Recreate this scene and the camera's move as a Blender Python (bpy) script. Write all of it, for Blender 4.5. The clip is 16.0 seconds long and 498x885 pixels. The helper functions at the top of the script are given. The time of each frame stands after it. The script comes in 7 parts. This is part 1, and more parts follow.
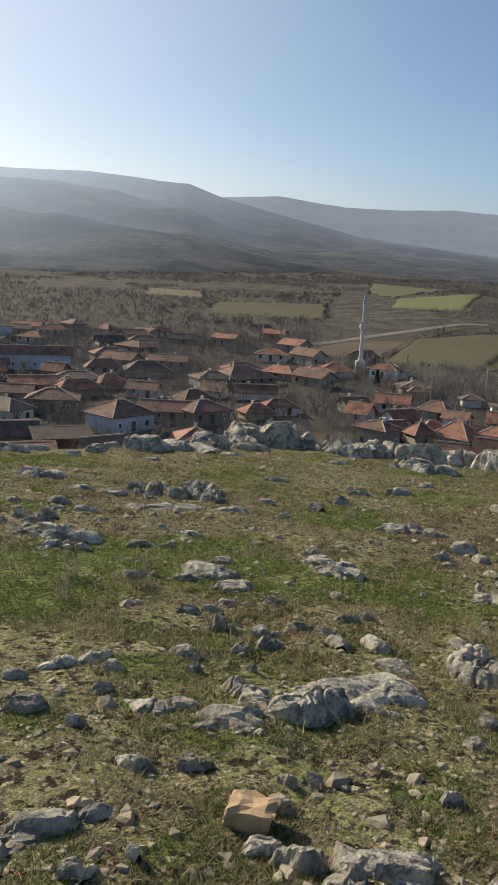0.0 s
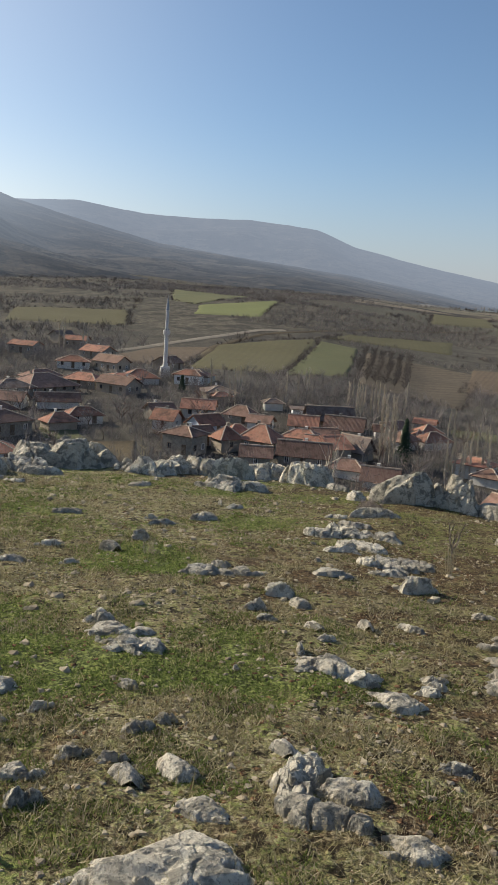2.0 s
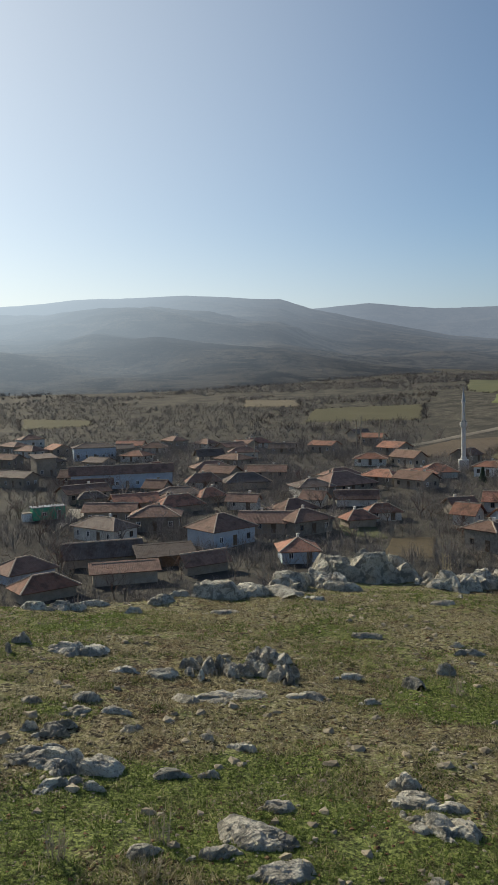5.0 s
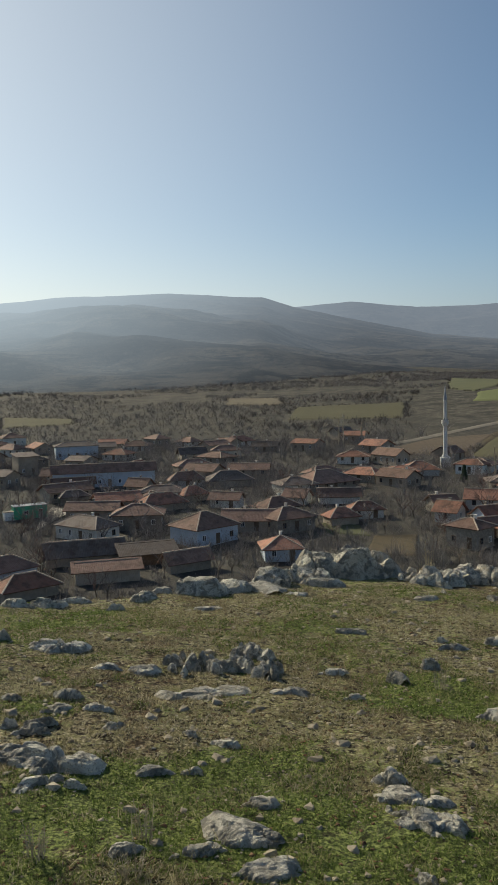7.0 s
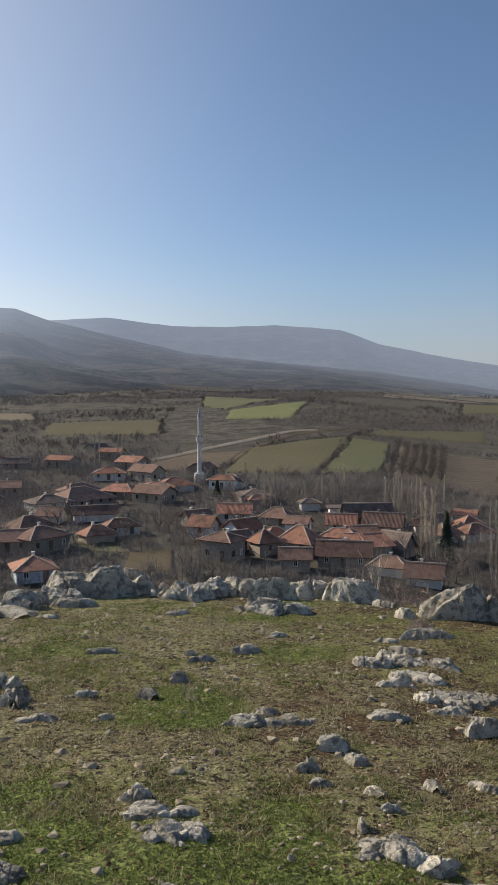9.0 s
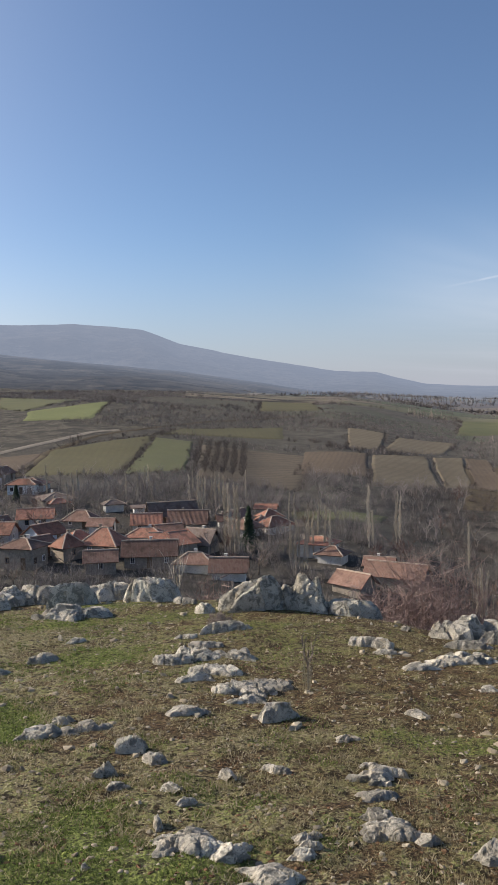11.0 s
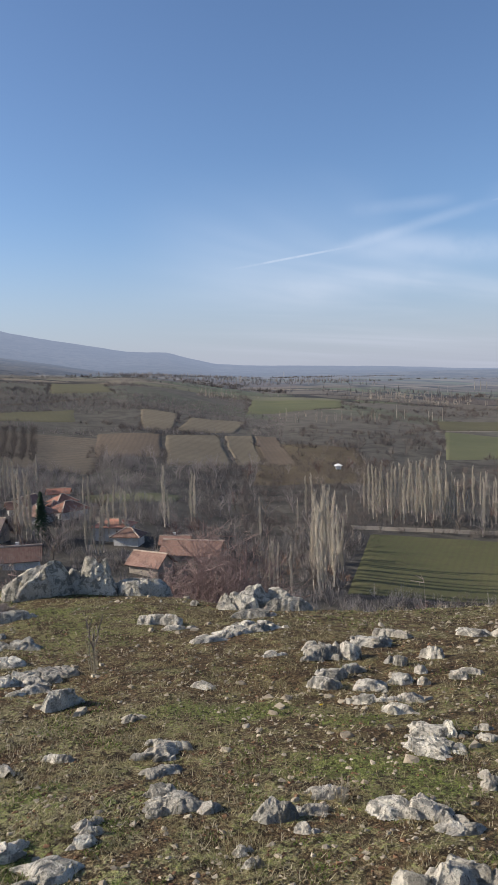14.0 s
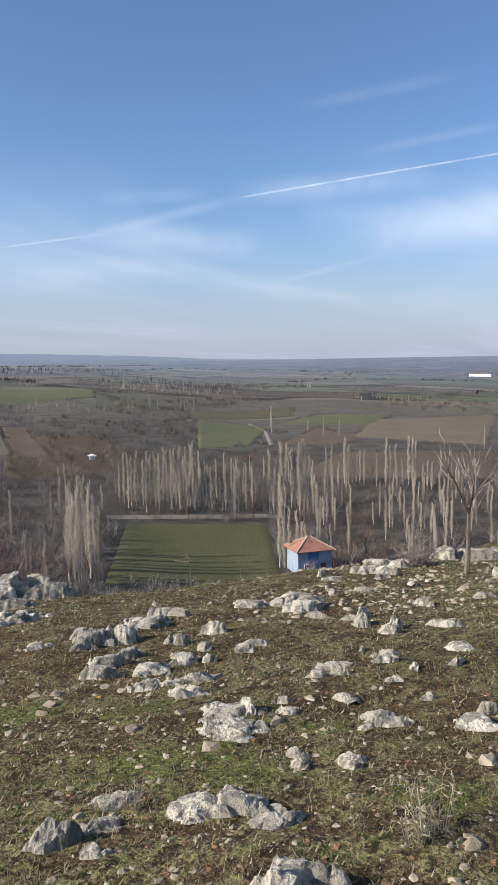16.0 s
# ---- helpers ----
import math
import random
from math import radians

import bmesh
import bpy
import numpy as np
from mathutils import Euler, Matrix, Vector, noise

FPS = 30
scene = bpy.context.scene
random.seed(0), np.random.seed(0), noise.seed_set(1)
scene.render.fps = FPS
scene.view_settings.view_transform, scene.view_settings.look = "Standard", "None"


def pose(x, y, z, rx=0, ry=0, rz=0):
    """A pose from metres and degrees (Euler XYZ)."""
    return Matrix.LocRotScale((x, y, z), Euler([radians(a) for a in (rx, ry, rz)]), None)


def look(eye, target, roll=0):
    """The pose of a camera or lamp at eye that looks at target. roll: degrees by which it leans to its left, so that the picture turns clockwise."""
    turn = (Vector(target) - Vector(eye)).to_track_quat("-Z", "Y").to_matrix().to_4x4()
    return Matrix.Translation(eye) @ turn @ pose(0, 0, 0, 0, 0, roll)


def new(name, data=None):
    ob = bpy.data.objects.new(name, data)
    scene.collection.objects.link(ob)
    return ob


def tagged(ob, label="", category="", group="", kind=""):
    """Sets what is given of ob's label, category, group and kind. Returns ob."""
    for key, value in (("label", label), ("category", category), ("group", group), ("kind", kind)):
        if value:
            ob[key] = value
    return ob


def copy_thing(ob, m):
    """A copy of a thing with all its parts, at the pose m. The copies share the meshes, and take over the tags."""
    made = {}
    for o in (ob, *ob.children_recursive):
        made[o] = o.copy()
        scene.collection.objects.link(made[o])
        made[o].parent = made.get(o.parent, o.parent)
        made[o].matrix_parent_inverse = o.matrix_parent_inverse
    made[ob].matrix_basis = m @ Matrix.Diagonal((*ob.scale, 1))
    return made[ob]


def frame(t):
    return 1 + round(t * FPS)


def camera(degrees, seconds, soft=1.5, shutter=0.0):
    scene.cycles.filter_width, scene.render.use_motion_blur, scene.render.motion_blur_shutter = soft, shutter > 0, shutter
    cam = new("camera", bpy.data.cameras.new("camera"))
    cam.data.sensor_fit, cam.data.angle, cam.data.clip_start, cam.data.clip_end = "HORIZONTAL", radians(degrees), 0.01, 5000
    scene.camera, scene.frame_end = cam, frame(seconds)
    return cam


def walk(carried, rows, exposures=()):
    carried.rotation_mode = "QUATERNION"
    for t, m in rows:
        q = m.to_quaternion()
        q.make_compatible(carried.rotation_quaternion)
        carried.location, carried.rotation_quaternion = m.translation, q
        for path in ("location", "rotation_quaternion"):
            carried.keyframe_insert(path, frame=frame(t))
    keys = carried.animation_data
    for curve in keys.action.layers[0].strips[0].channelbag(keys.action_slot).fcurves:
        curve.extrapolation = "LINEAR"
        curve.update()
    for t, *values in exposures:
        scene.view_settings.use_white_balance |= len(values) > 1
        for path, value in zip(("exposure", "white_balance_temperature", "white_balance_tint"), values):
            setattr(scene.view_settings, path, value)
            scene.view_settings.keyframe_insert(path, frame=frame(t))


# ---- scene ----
cam = camera(35.06, 16.0, soft=1.0)
PATH = [
    (0, (0.000, 0.000, 1.500), (-0.034, 1.959, 1.099), 3.07),
    (0.5, (0.007, 0.395, 1.516), (0.132, 2.354, 1.132), 2.25),
    (1, (0.026, 0.611, 1.504), (0.372, 2.545, 1.129), 3.72),
    (1.5, (0.064, 0.867, 1.532), (0.588, 2.764, 1.174), 4.70),
    (2, (0.244, 1.251, 1.472), (0.690, 3.167, 1.113), 3.66),
    (2.5, (0.365, 1.567, 1.595), (0.620, 3.524, 1.271), 2.12),
    (3, (0.342, 1.627, 1.699), (0.518, 3.608, 1.493), 0.65),
    (3.5, (0.345, 1.644, 1.717), (0.499, 3.636, 1.615), 0.12),
    (4, (0.336, 1.636, 1.726), (0.374, 3.634, 1.645), -0.79),
    (4.5, (0.306, 1.633, 1.721), (0.122, 3.621, 1.615), -1.30),
    (4.7, (0.292, 1.616, 1.728), (0.020, 3.594, 1.604), -1.22),
    (6.8, (0.246, 1.695, 1.672), (-0.094, 3.660, 1.514), -1.26),
    (7, (0.259, 1.688, 1.679), (0.005, 3.667, 1.537), -1.22),
    (7.5, (0.271, 1.654, 1.695), (0.211, 3.650, 1.583), -0.57),
    (8, (0.287, 1.650, 1.692), (0.377, 3.646, 1.590), -0.30),
    (8.5, (0.295, 1.629, 1.704), (0.518, 3.613, 1.600), -0.13),
    (9, (0.319, 1.622, 1.701), (0.676, 3.587, 1.594), -0.11),
    (9.5, (0.344, 1.618, 1.700), (0.840, 3.553, 1.588), -0.18),
    (10, (0.374, 1.600, 1.701), (1.016, 3.491, 1.592), -0.63),
    (10.2, (0.387, 1.586, 1.706), (1.081, 3.458, 1.597), -0.73),
    (12.5, (0.453, 1.595, 1.691), (1.425, 3.337, 1.543), -1.18),
    (13, (0.467, 1.584, 1.692), (1.516, 3.279, 1.532), -1.30),
    (13.5, (0.496, 1.575, 1.681), (1.646, 3.205, 1.538), -1.74),
    (14, (0.581, 1.601, 1.655), (1.847, 3.140, 1.482), -1.62),
    (14.5, (0.654, 1.718, 1.563), (2.042, 3.143, 1.350), -0.83),
    (15, (0.706, 1.975, 1.367), (2.224, 3.257, 1.137), -0.21),
    (15.5, (0.812, 2.140, 1.356), (2.417, 3.315, 1.147), -0.48),
    (16, (1.013, 2.236, 1.326), (2.686, 3.311, 1.114), -0.93),
]
walk(cam, [(t, look(eye, target, roll)) for t, eye, target, roll in PATH],
     [(0.0, 0.38, 7050, 7), (2.0, 0.48, 6850, 7), (4.5, 0.20, 6800, 4), (7.0, 0.08, 7000, 2), (9.0, 0.32, 6750, 10), (10.0, 0.48, 6700, 12), (12.5, 0.53, 6350, 12), (14.5, 0.54, 6250, 12), (16.0, 0.62, 6150, 11)])

# ---- sky and sun ----
SUN_AZ, SUN_EL = -50.0, 28.0


def way_of(az, el):
    """Unit direction from an azimuth (clockwise from +y) and an elevation, in degrees."""
    a, e = radians(az), radians(el)
    return Vector((math.sin(a) * math.cos(e), math.cos(a) * math.cos(e), math.sin(e)))


def link(tree, a, b):
    tree.links.new(a, b)


def node(tree, kind, **values):
    n = tree.nodes.new(kind)
    for key, value in values.items():
        if key in n.inputs:
            n.inputs[key].default_value = value
    return n


def maths(tree, operation, a, b=None, clamp=False):
    n = tree.nodes.new("ShaderNodeMath")
    n.operation, n.use_clamp = operation, clamp
    for socket, value in zip(n.inputs, (a, b)):
        if value is None:
            continue
        if isinstance(value, (int, float)):
            socket.default_value = value
        else:
            tree.links.new(value, socket)
    return n.outputs[0]


def ramp(tree, value, low, high, out_low=0.0, out_high=1.0):
    n = tree.nodes.new("ShaderNodeMapRange")
    n.interpolation_type = "SMOOTHSTEP"
    tree.links.new(value, n.inputs[0])
    for k, v in zip((1, 2, 3, 4), (low, high, out_low, out_high)):
        n.inputs[k].default_value = v
    return n.outputs[0]


def mixed(tree, factor, a, b):
    n = tree.nodes.new("ShaderNodeMix")
    n.data_type = "RGBA"
    for socket, value in ((n.inputs[0], factor), (n.inputs[6], a), (n.inputs[7], b)):
        if isinstance(value, (int, float)):
            socket.default_value = value
        elif isinstance(value, tuple):
            socket.default_value = (*value, 1.0)
        else:
            tree.links.new(value, socket)
    return n.outputs[2]


def noised(tree, vector, scale, detail=4.0, rough=0.55, distortion=0.0):
    n = tree.nodes.new("ShaderNodeTexNoise")
    n.inputs["Scale"].default_value = scale
    n.inputs["Detail"].default_value = detail
    n.inputs["Roughness"].default_value = rough
    n.inputs["Distortion"].default_value = distortion
    if vector is not None:
        tree.links.new(vector, n.inputs["Vector"])
    return n.outputs[0]


world = bpy.data.worlds.new("sky")
scene.world = world
world.use_nodes = True
wt = world.node_tree
wt.nodes.clear()
sky = wt.nodes.new("ShaderNodeTexSky")
sky.sky_type, sky.sun_disc = "NISHITA", False
sky.sun_elevation, sky.sun_rotation = radians(SUN_EL), radians(SUN_AZ)
sky.altitude, sky.air_density, sky.dust_density, sky.ozone_density = 900.0, 1.0, 1.6, 4.0
back = wt.nodes.new("ShaderNodeBackground")
back.inputs["Strength"].default_value = 0.097
out = wt.nodes.new("ShaderNodeOutputWorld")
coord = wt.nodes.new("ShaderNodeTexCoord")
split = wt.nodes.new("ShaderNodeSeparateXYZ")
link(wt, coord.outputs["Generated"], split.inputs[0])


def trail(p, q, width, strength):
    """A vapour trail along the great circle through two directions."""
    normal = p.cross(q).normalized()
    along = (p + q).normalized()
    d = wt.nodes.new("ShaderNodeVectorMath")
    d.operation = "DOT_PRODUCT"
    d.inputs[1].default_value = normal
    link(wt, coord.outputs["Generated"], d.inputs[0])
    e = wt.nodes.new("ShaderNodeVectorMath")
    e.operation = "DOT_PRODUCT"
    e.inputs[1].default_value = along
    link(wt, coord.outputs["Generated"], e.inputs[0])
    line = ramp(wt, maths(wt, "ABSOLUTE", d.outputs["Value"]), width, width * 0.15 if width < 0.005 else 0.0)
    reach = p.dot(along)
    part_of = ramp(wt, e.outputs["Value"], reach - 0.002, reach + (0.004 if width < 0.005 else 0.9 * (1 - reach)))
    thick = ramp(wt, noised(wt, coord.outputs["Generated"], 38.0 if width < 0.005 else 11.0, 4.0, 0.6), 0.3, 0.62, 0.25, 1.0)
    return maths(wt, "MULTIPLY", maths(wt, "MULTIPLY", maths(wt, "MULTIPLY", line, part_of), thick), strength)


# broad soft wisps: from azimuth and elevation, to azimuth and elevation, half width, strength
WISPS = ((45.2, 8.34, 57.1, 11.18, 0.010, 0.12), (41.7, 5.84, 53.0, 6.25, 0.028, 0.18), (47.2, 8.93, 59.1, 7.72, 0.026, 0.24), (65.4, 8.31, 77.4, 9.50, 0.040, 0.27), (56.7, 11.38, 70.1, 11.99, 0.022, 0.18), (61.1, 5.73, 65.4, 6.70, 0.006, 0.14), (48.0, 11.18, 53.1, 11.40, 0.012, 0.09))
# thin cirrus high over the plain: noise on a flat layer overhead, stretched along the wind
level = maths(wt, "ADD", maths(wt, "MAXIMUM", split.outputs[2], 0.0), 0.06)
flat = wt.nodes.new("ShaderNodeCombineXYZ")
link(wt, maths(wt, "DIVIDE", split.outputs[0], level), flat.inputs[0])
link(wt, maths(wt, "DIVIDE", split.outputs[1], level), flat.inputs[1])
wind = wt.nodes.new("ShaderNodeMapping")
wind.inputs["Rotation"].default_value = (0, 0, radians(62))
wind.inputs["Scale"].default_value = (0.10, 0.34, 1.0)
link(wt, flat.outputs[0], wind.inputs[0])
streak = noised(wt, wind.outputs[0], 1.1, 4.0, 0.5, 0.9)
cirrus = ramp(wt, streak, 0.40, 0.72, 0.0, 0.62)
aside = ramp(wt, maths(wt, "SUBTRACT", split.outputs[0], maths(wt, "MULTIPLY", split.outputs[1], 0.55)), 0.0, 0.45)
cirrus = maths(wt, "MULTIPLY", maths(wt, "MULTIPLY", cirrus, aside), ramp(wt, split.outputs[2], 0.27, 0.17))
cloud = maths(wt, "ADD", cirrus, trail(way_of(39.8, 7.65), way_of(46.2, 8.6), 0.0020, 0.42), True)
cloud = maths(wt, "ADD", cloud, trail(way_of(57.0, 11.2), way_of(83.0, 13.7), 0.0017, 0.42), True)
cloud = maths(wt, "ADD", cloud, trail(way_of(61.9, 17.0), way_of(71.7, 18.1), 0.010, 0.06), True)
cloud = maths(wt, "ADD", cloud, trail(way_of(66.3, 14.0), way_of(74.6, 14.9), 0.009, 0.07), True)
for az0, el0, az1, el1, wide, much in WISPS:
    cloud = maths(wt, "ADD", cloud, trail(way_of(az0, el0), way_of(az1, el1), wide, much), True)
white = node(wt, "ShaderNodeRGB")
white.outputs[0].default_value = (7.0, 7.3, 7.8, 1.0)
# winter haze: pale along the horizon, brighter and whiter towards the sun
toward = wt.nodes.new("ShaderNodeVectorMath")
toward.operation = "DOT_PRODUCT"
toward.inputs[1].default_value = way_of(SUN_AZ, SUN_EL * 0.6)
link(wt, coord.outputs["Generated"], toward.inputs[0])
sunward = ramp(wt, toward.outputs["Value"], 0.35, 1.0)
haze = mixed(wt, sunward, (3.3, 3.5, 4.15), (9.0, 9.2, 9.3))
low_down = maths(wt, "POWER", ramp(wt, split.outputs[2], 0.24, -0.02), 1.6)
veil = maths(wt, "ADD", maths(wt, "MULTIPLY", low_down, 0.86), maths(wt, "MULTIPLY", sunward, 0.34), True)
clear = mixed(wt, cloud, sky.outputs[0], white.outputs[0])
link(wt, mixed(wt, veil, clear, haze), back.inputs["Color"])
link(wt, back.outputs[0], out.inputs["Surface"])

sun = new("sun", bpy.data.lights.new("sun", "SUN"))
sun.data.energy, sun.data.angle, sun.data.color = 4.7, radians(0.6), (1.0, 0.90, 0.76)
sun.matrix_world = look(way_of(SUN_AZ, SUN_EL) * 100, (0, 0, 0))

# ---- the lie of the land ----
HOME = (0.35, 1.6)


def lattice(ix, iy, seed):
    h = (ix.astype(np.int64) * 374761393 + iy.astype(np.int64) * 668265263 + seed * 1442695041) & 0x7FFFFFFF
    h = ((h ^ (h >> 13)) * 1274126177) & 0x7FFFFFFF
    return ((h ^ (h >> 16)) & 0xFFFF) / 65535.0


def bumps(x, y, size, seed=0, octaves=4):
    """Fractal value noise in -1..1 whose coarsest bumps are size metres wide."""
    x, y = np.asarray(x, float), np.asarray(y, float)
    total, weight, gain = np.zeros(np.broadcast(x, y).shape), 0.0, 1.0
    for o in range(octaves):
        u, v = x / size + 17.3 * o, y / size - 9.1 * o
        iu, iv = np.floor(u), np.floor(v)
        fu, fv = u - iu, v - iv
        fu, fv = fu * fu * (3 - 2 * fu), fv * fv * (3 - 2 * fv)
        a, b = lattice(iu, iv, seed + o), lattice(iu + 1, iv, seed + o)
        c, d = lattice(iu, iv + 1, seed + o), lattice(iu + 1, iv + 1, seed + o)
        total = total + gain * ((a * (1 - fu) + b * fu) * (1 - fv) + (c * (1 - fu) + d * fu) * fv)
        weight, gain, size = weight + gain, gain * 0.5, size * 0.5
    return total / weight * 2 - 1


RIM_AZ = (-180, -60, -25, -16, -10, -3, 5, 15, 26, 34, 43, 49, 57, 64, 68, 73, 85, 130, 180)
RIM_R = (40, 12, 11.0, 11.3, 12, 13.4, 14, 13.8, 12.8, 11.2, 10.1, 10.1, 11.1, 12.5, 13.7, 16, 18, 30, 40)
LAND_AZ = (-30, 0, 15, 30, 42, 60, 85)
LAND_R = (60, 140, 230, 320, 450, 600, 900, 1400, 2200, 5000)
LAND = (
    (-27, -28, -29, -31, -33, -36, -36),
    (-28, -28, -28, -30, -34, -38, -40),
    (-25, -24.5, -23.5, -28, -35, -39, -42),
    (-22, -21, -20, -25, -34, -40, -43),
    (-17, -12, -10, -18, -30, -40, -44),
    (-8, -2, 0, -8, -27, -40, -45),
    (5, 10, 9, -2, -25, -40, -46),
    (30, 30, 20, 0, -22, -40, -47),
    (60, 60, 40, 10, -15, -35, -48),
    (60, 60, 40, 10, -10, -35, -48),
)


def hilltop(x, y):
    """The stony hilltop's smooth surface."""
    right = np.maximum(x - 2.5, 0)
    z = -0.12 - 0.032 * x - 0.100 * y - np.where(right < 6.5, 0.0075 * right ** 2, 0.317 + 0.0975 * (right - 6.5))
    return z


def valley(r, az):
    """The valley's floor and its rising far side."""
    table = np.array(LAND, float)
    a = np.interp(np.clip(az, -30, 85), LAND_AZ, np.arange(len(LAND_AZ)))
    b = np.interp(np.log(np.clip(r, 60, 5000)), np.log(LAND_R), np.arange(len(LAND_R)))
    i, j = np.minimum(a.astype(int), len(LAND_AZ) - 2), np.minimum(b.astype(int), len(LAND_R) - 2)
    u, v = a - i, b - j
    u = u * u * (3 - 2 * u)
    return ((table[j, i] * (1 - u) + table[j, i + 1] * u) * (1 - v) + (table[j + 1, i] * (1 - u) + table[j + 1, i + 1] * u) * v)


def height(x, y, fine=True):
    """The ground's height at x, y (arrays or numbers)."""
    x, y = np.asarray(x, float), np.asarray(y, float)
    dx, dy = x - HOME[0], y - HOME[1]
    r, az = np.hypot(dx, dy), np.degrees(np.arctan2(dx, dy))
    rim = np.interp(az, RIM_AZ, RIM_R) + 0.25 * bumps(x, y, 4.0, 5, 2)
    over = np.maximum(r - rim, 0)
    top = hilltop(x, y) + 0.12 * bumps(x, y, 3.0, 1, 3) * np.minimum(r / 4, 1)
    top = top - np.where(over < 1.2, 0.29 * over * over, 0.7 * over - 0.42)
    low = valley(r, az) + (0.4 * bumps(x, y, 30, 2, 3) + np.minimum(r / 400, 4) * bumps(x, y, 220, 3, 4) + 5 * np.clip((r - 600) / 600, 0, 1) * bumps(x, y, 650, 8, 3)) * np.clip((r - 40) / 80, 0, 1)
    z = np.maximum(top, low)
    if fine:
        z = z + 0.034 * bumps(x, y, 0.35, 4, 4) * np.clip((40 - r) / 20, 0, 1)
    return z


def ground_z(x, y):
    return float(height(x, y))

# ---- materials ----
def material(name, rough=0.9, metal=0.0, spec=0.25):
    m = bpy.data.materials.new(name)
    m.use_nodes = True
    t = m.node_tree
    b = t.nodes["Principled BSDF"]
    b.inputs["Roughness"].default_value = rough
    b.inputs["Metallic"].default_value = metal
    b.inputs["Specular IOR Level"].default_value = spec
    return m, t, b


def place_of(t):
    """World position."""
    return t.nodes.new("ShaderNodeNewGeometry").outputs["Position"]


def own_place(t):
    return t.nodes.new("ShaderNodeTexCoord").outputs["Object"]


def relief(t, b, value, depth, strength=0.6):
    n = t.nodes.new("ShaderNodeBump")
    n.inputs["Distance"].default_value, n.inputs["Strength"].default_value = depth, strength
    link(t, value, n.inputs["Height"])
    link(t, n.outputs[0], b.inputs["Normal"])


def chance(t):
    return t.nodes.new("ShaderNodeObjectInfo").outputs["Random"]


def island(t):
    return t.nodes.new("ShaderNodeNewGeometry").outputs["Random Per Island"]


def attribute(t, name):
    n = t.nodes.new("ShaderNodeAttribute")
    n.attribute_name = name
    return n.outputs["Fac"]


def speckled(name, a, b, size, c=None, rough=0.9, relief_depth=0.0, local=False, spec=0.25, vary=0.0):
    """A surface of two colours mottled at size metres, with finer grain and stains of a third."""
    m, t, bsdf = material(name, rough, spec=spec)
    p = own_place(t) if local else place_of(t)
    big, fine = noised(t, p, 1.0 / size, 5.0, 0.6), noised(t, p, 7.0 / size, 4.0, 0.65)
    col = mixed(t, ramp(t, big, 0.35, 0.66), a, b)
    if c:
        col = mixed(t, ramp(t, fine, 0.52, 0.72, 0.0, 0.75), col, c)
    if vary:
        h = t.nodes.new("ShaderNodeHueSaturation")
        link(t, col, h.inputs["Color"])
        link(t, maths(t, "ADD", maths(t, "MULTIPLY", chance(t), 2 * vary), 1 - vary), h.inputs["Value"])
        col = h.outputs[0]
    link(t, col, bsdf.inputs["Base Color"])
    if relief_depth:
        relief(t, bsdf, maths(t, "ADD", big, maths(t, "MULTIPLY", fine, 0.6)), relief_depth)
    return m


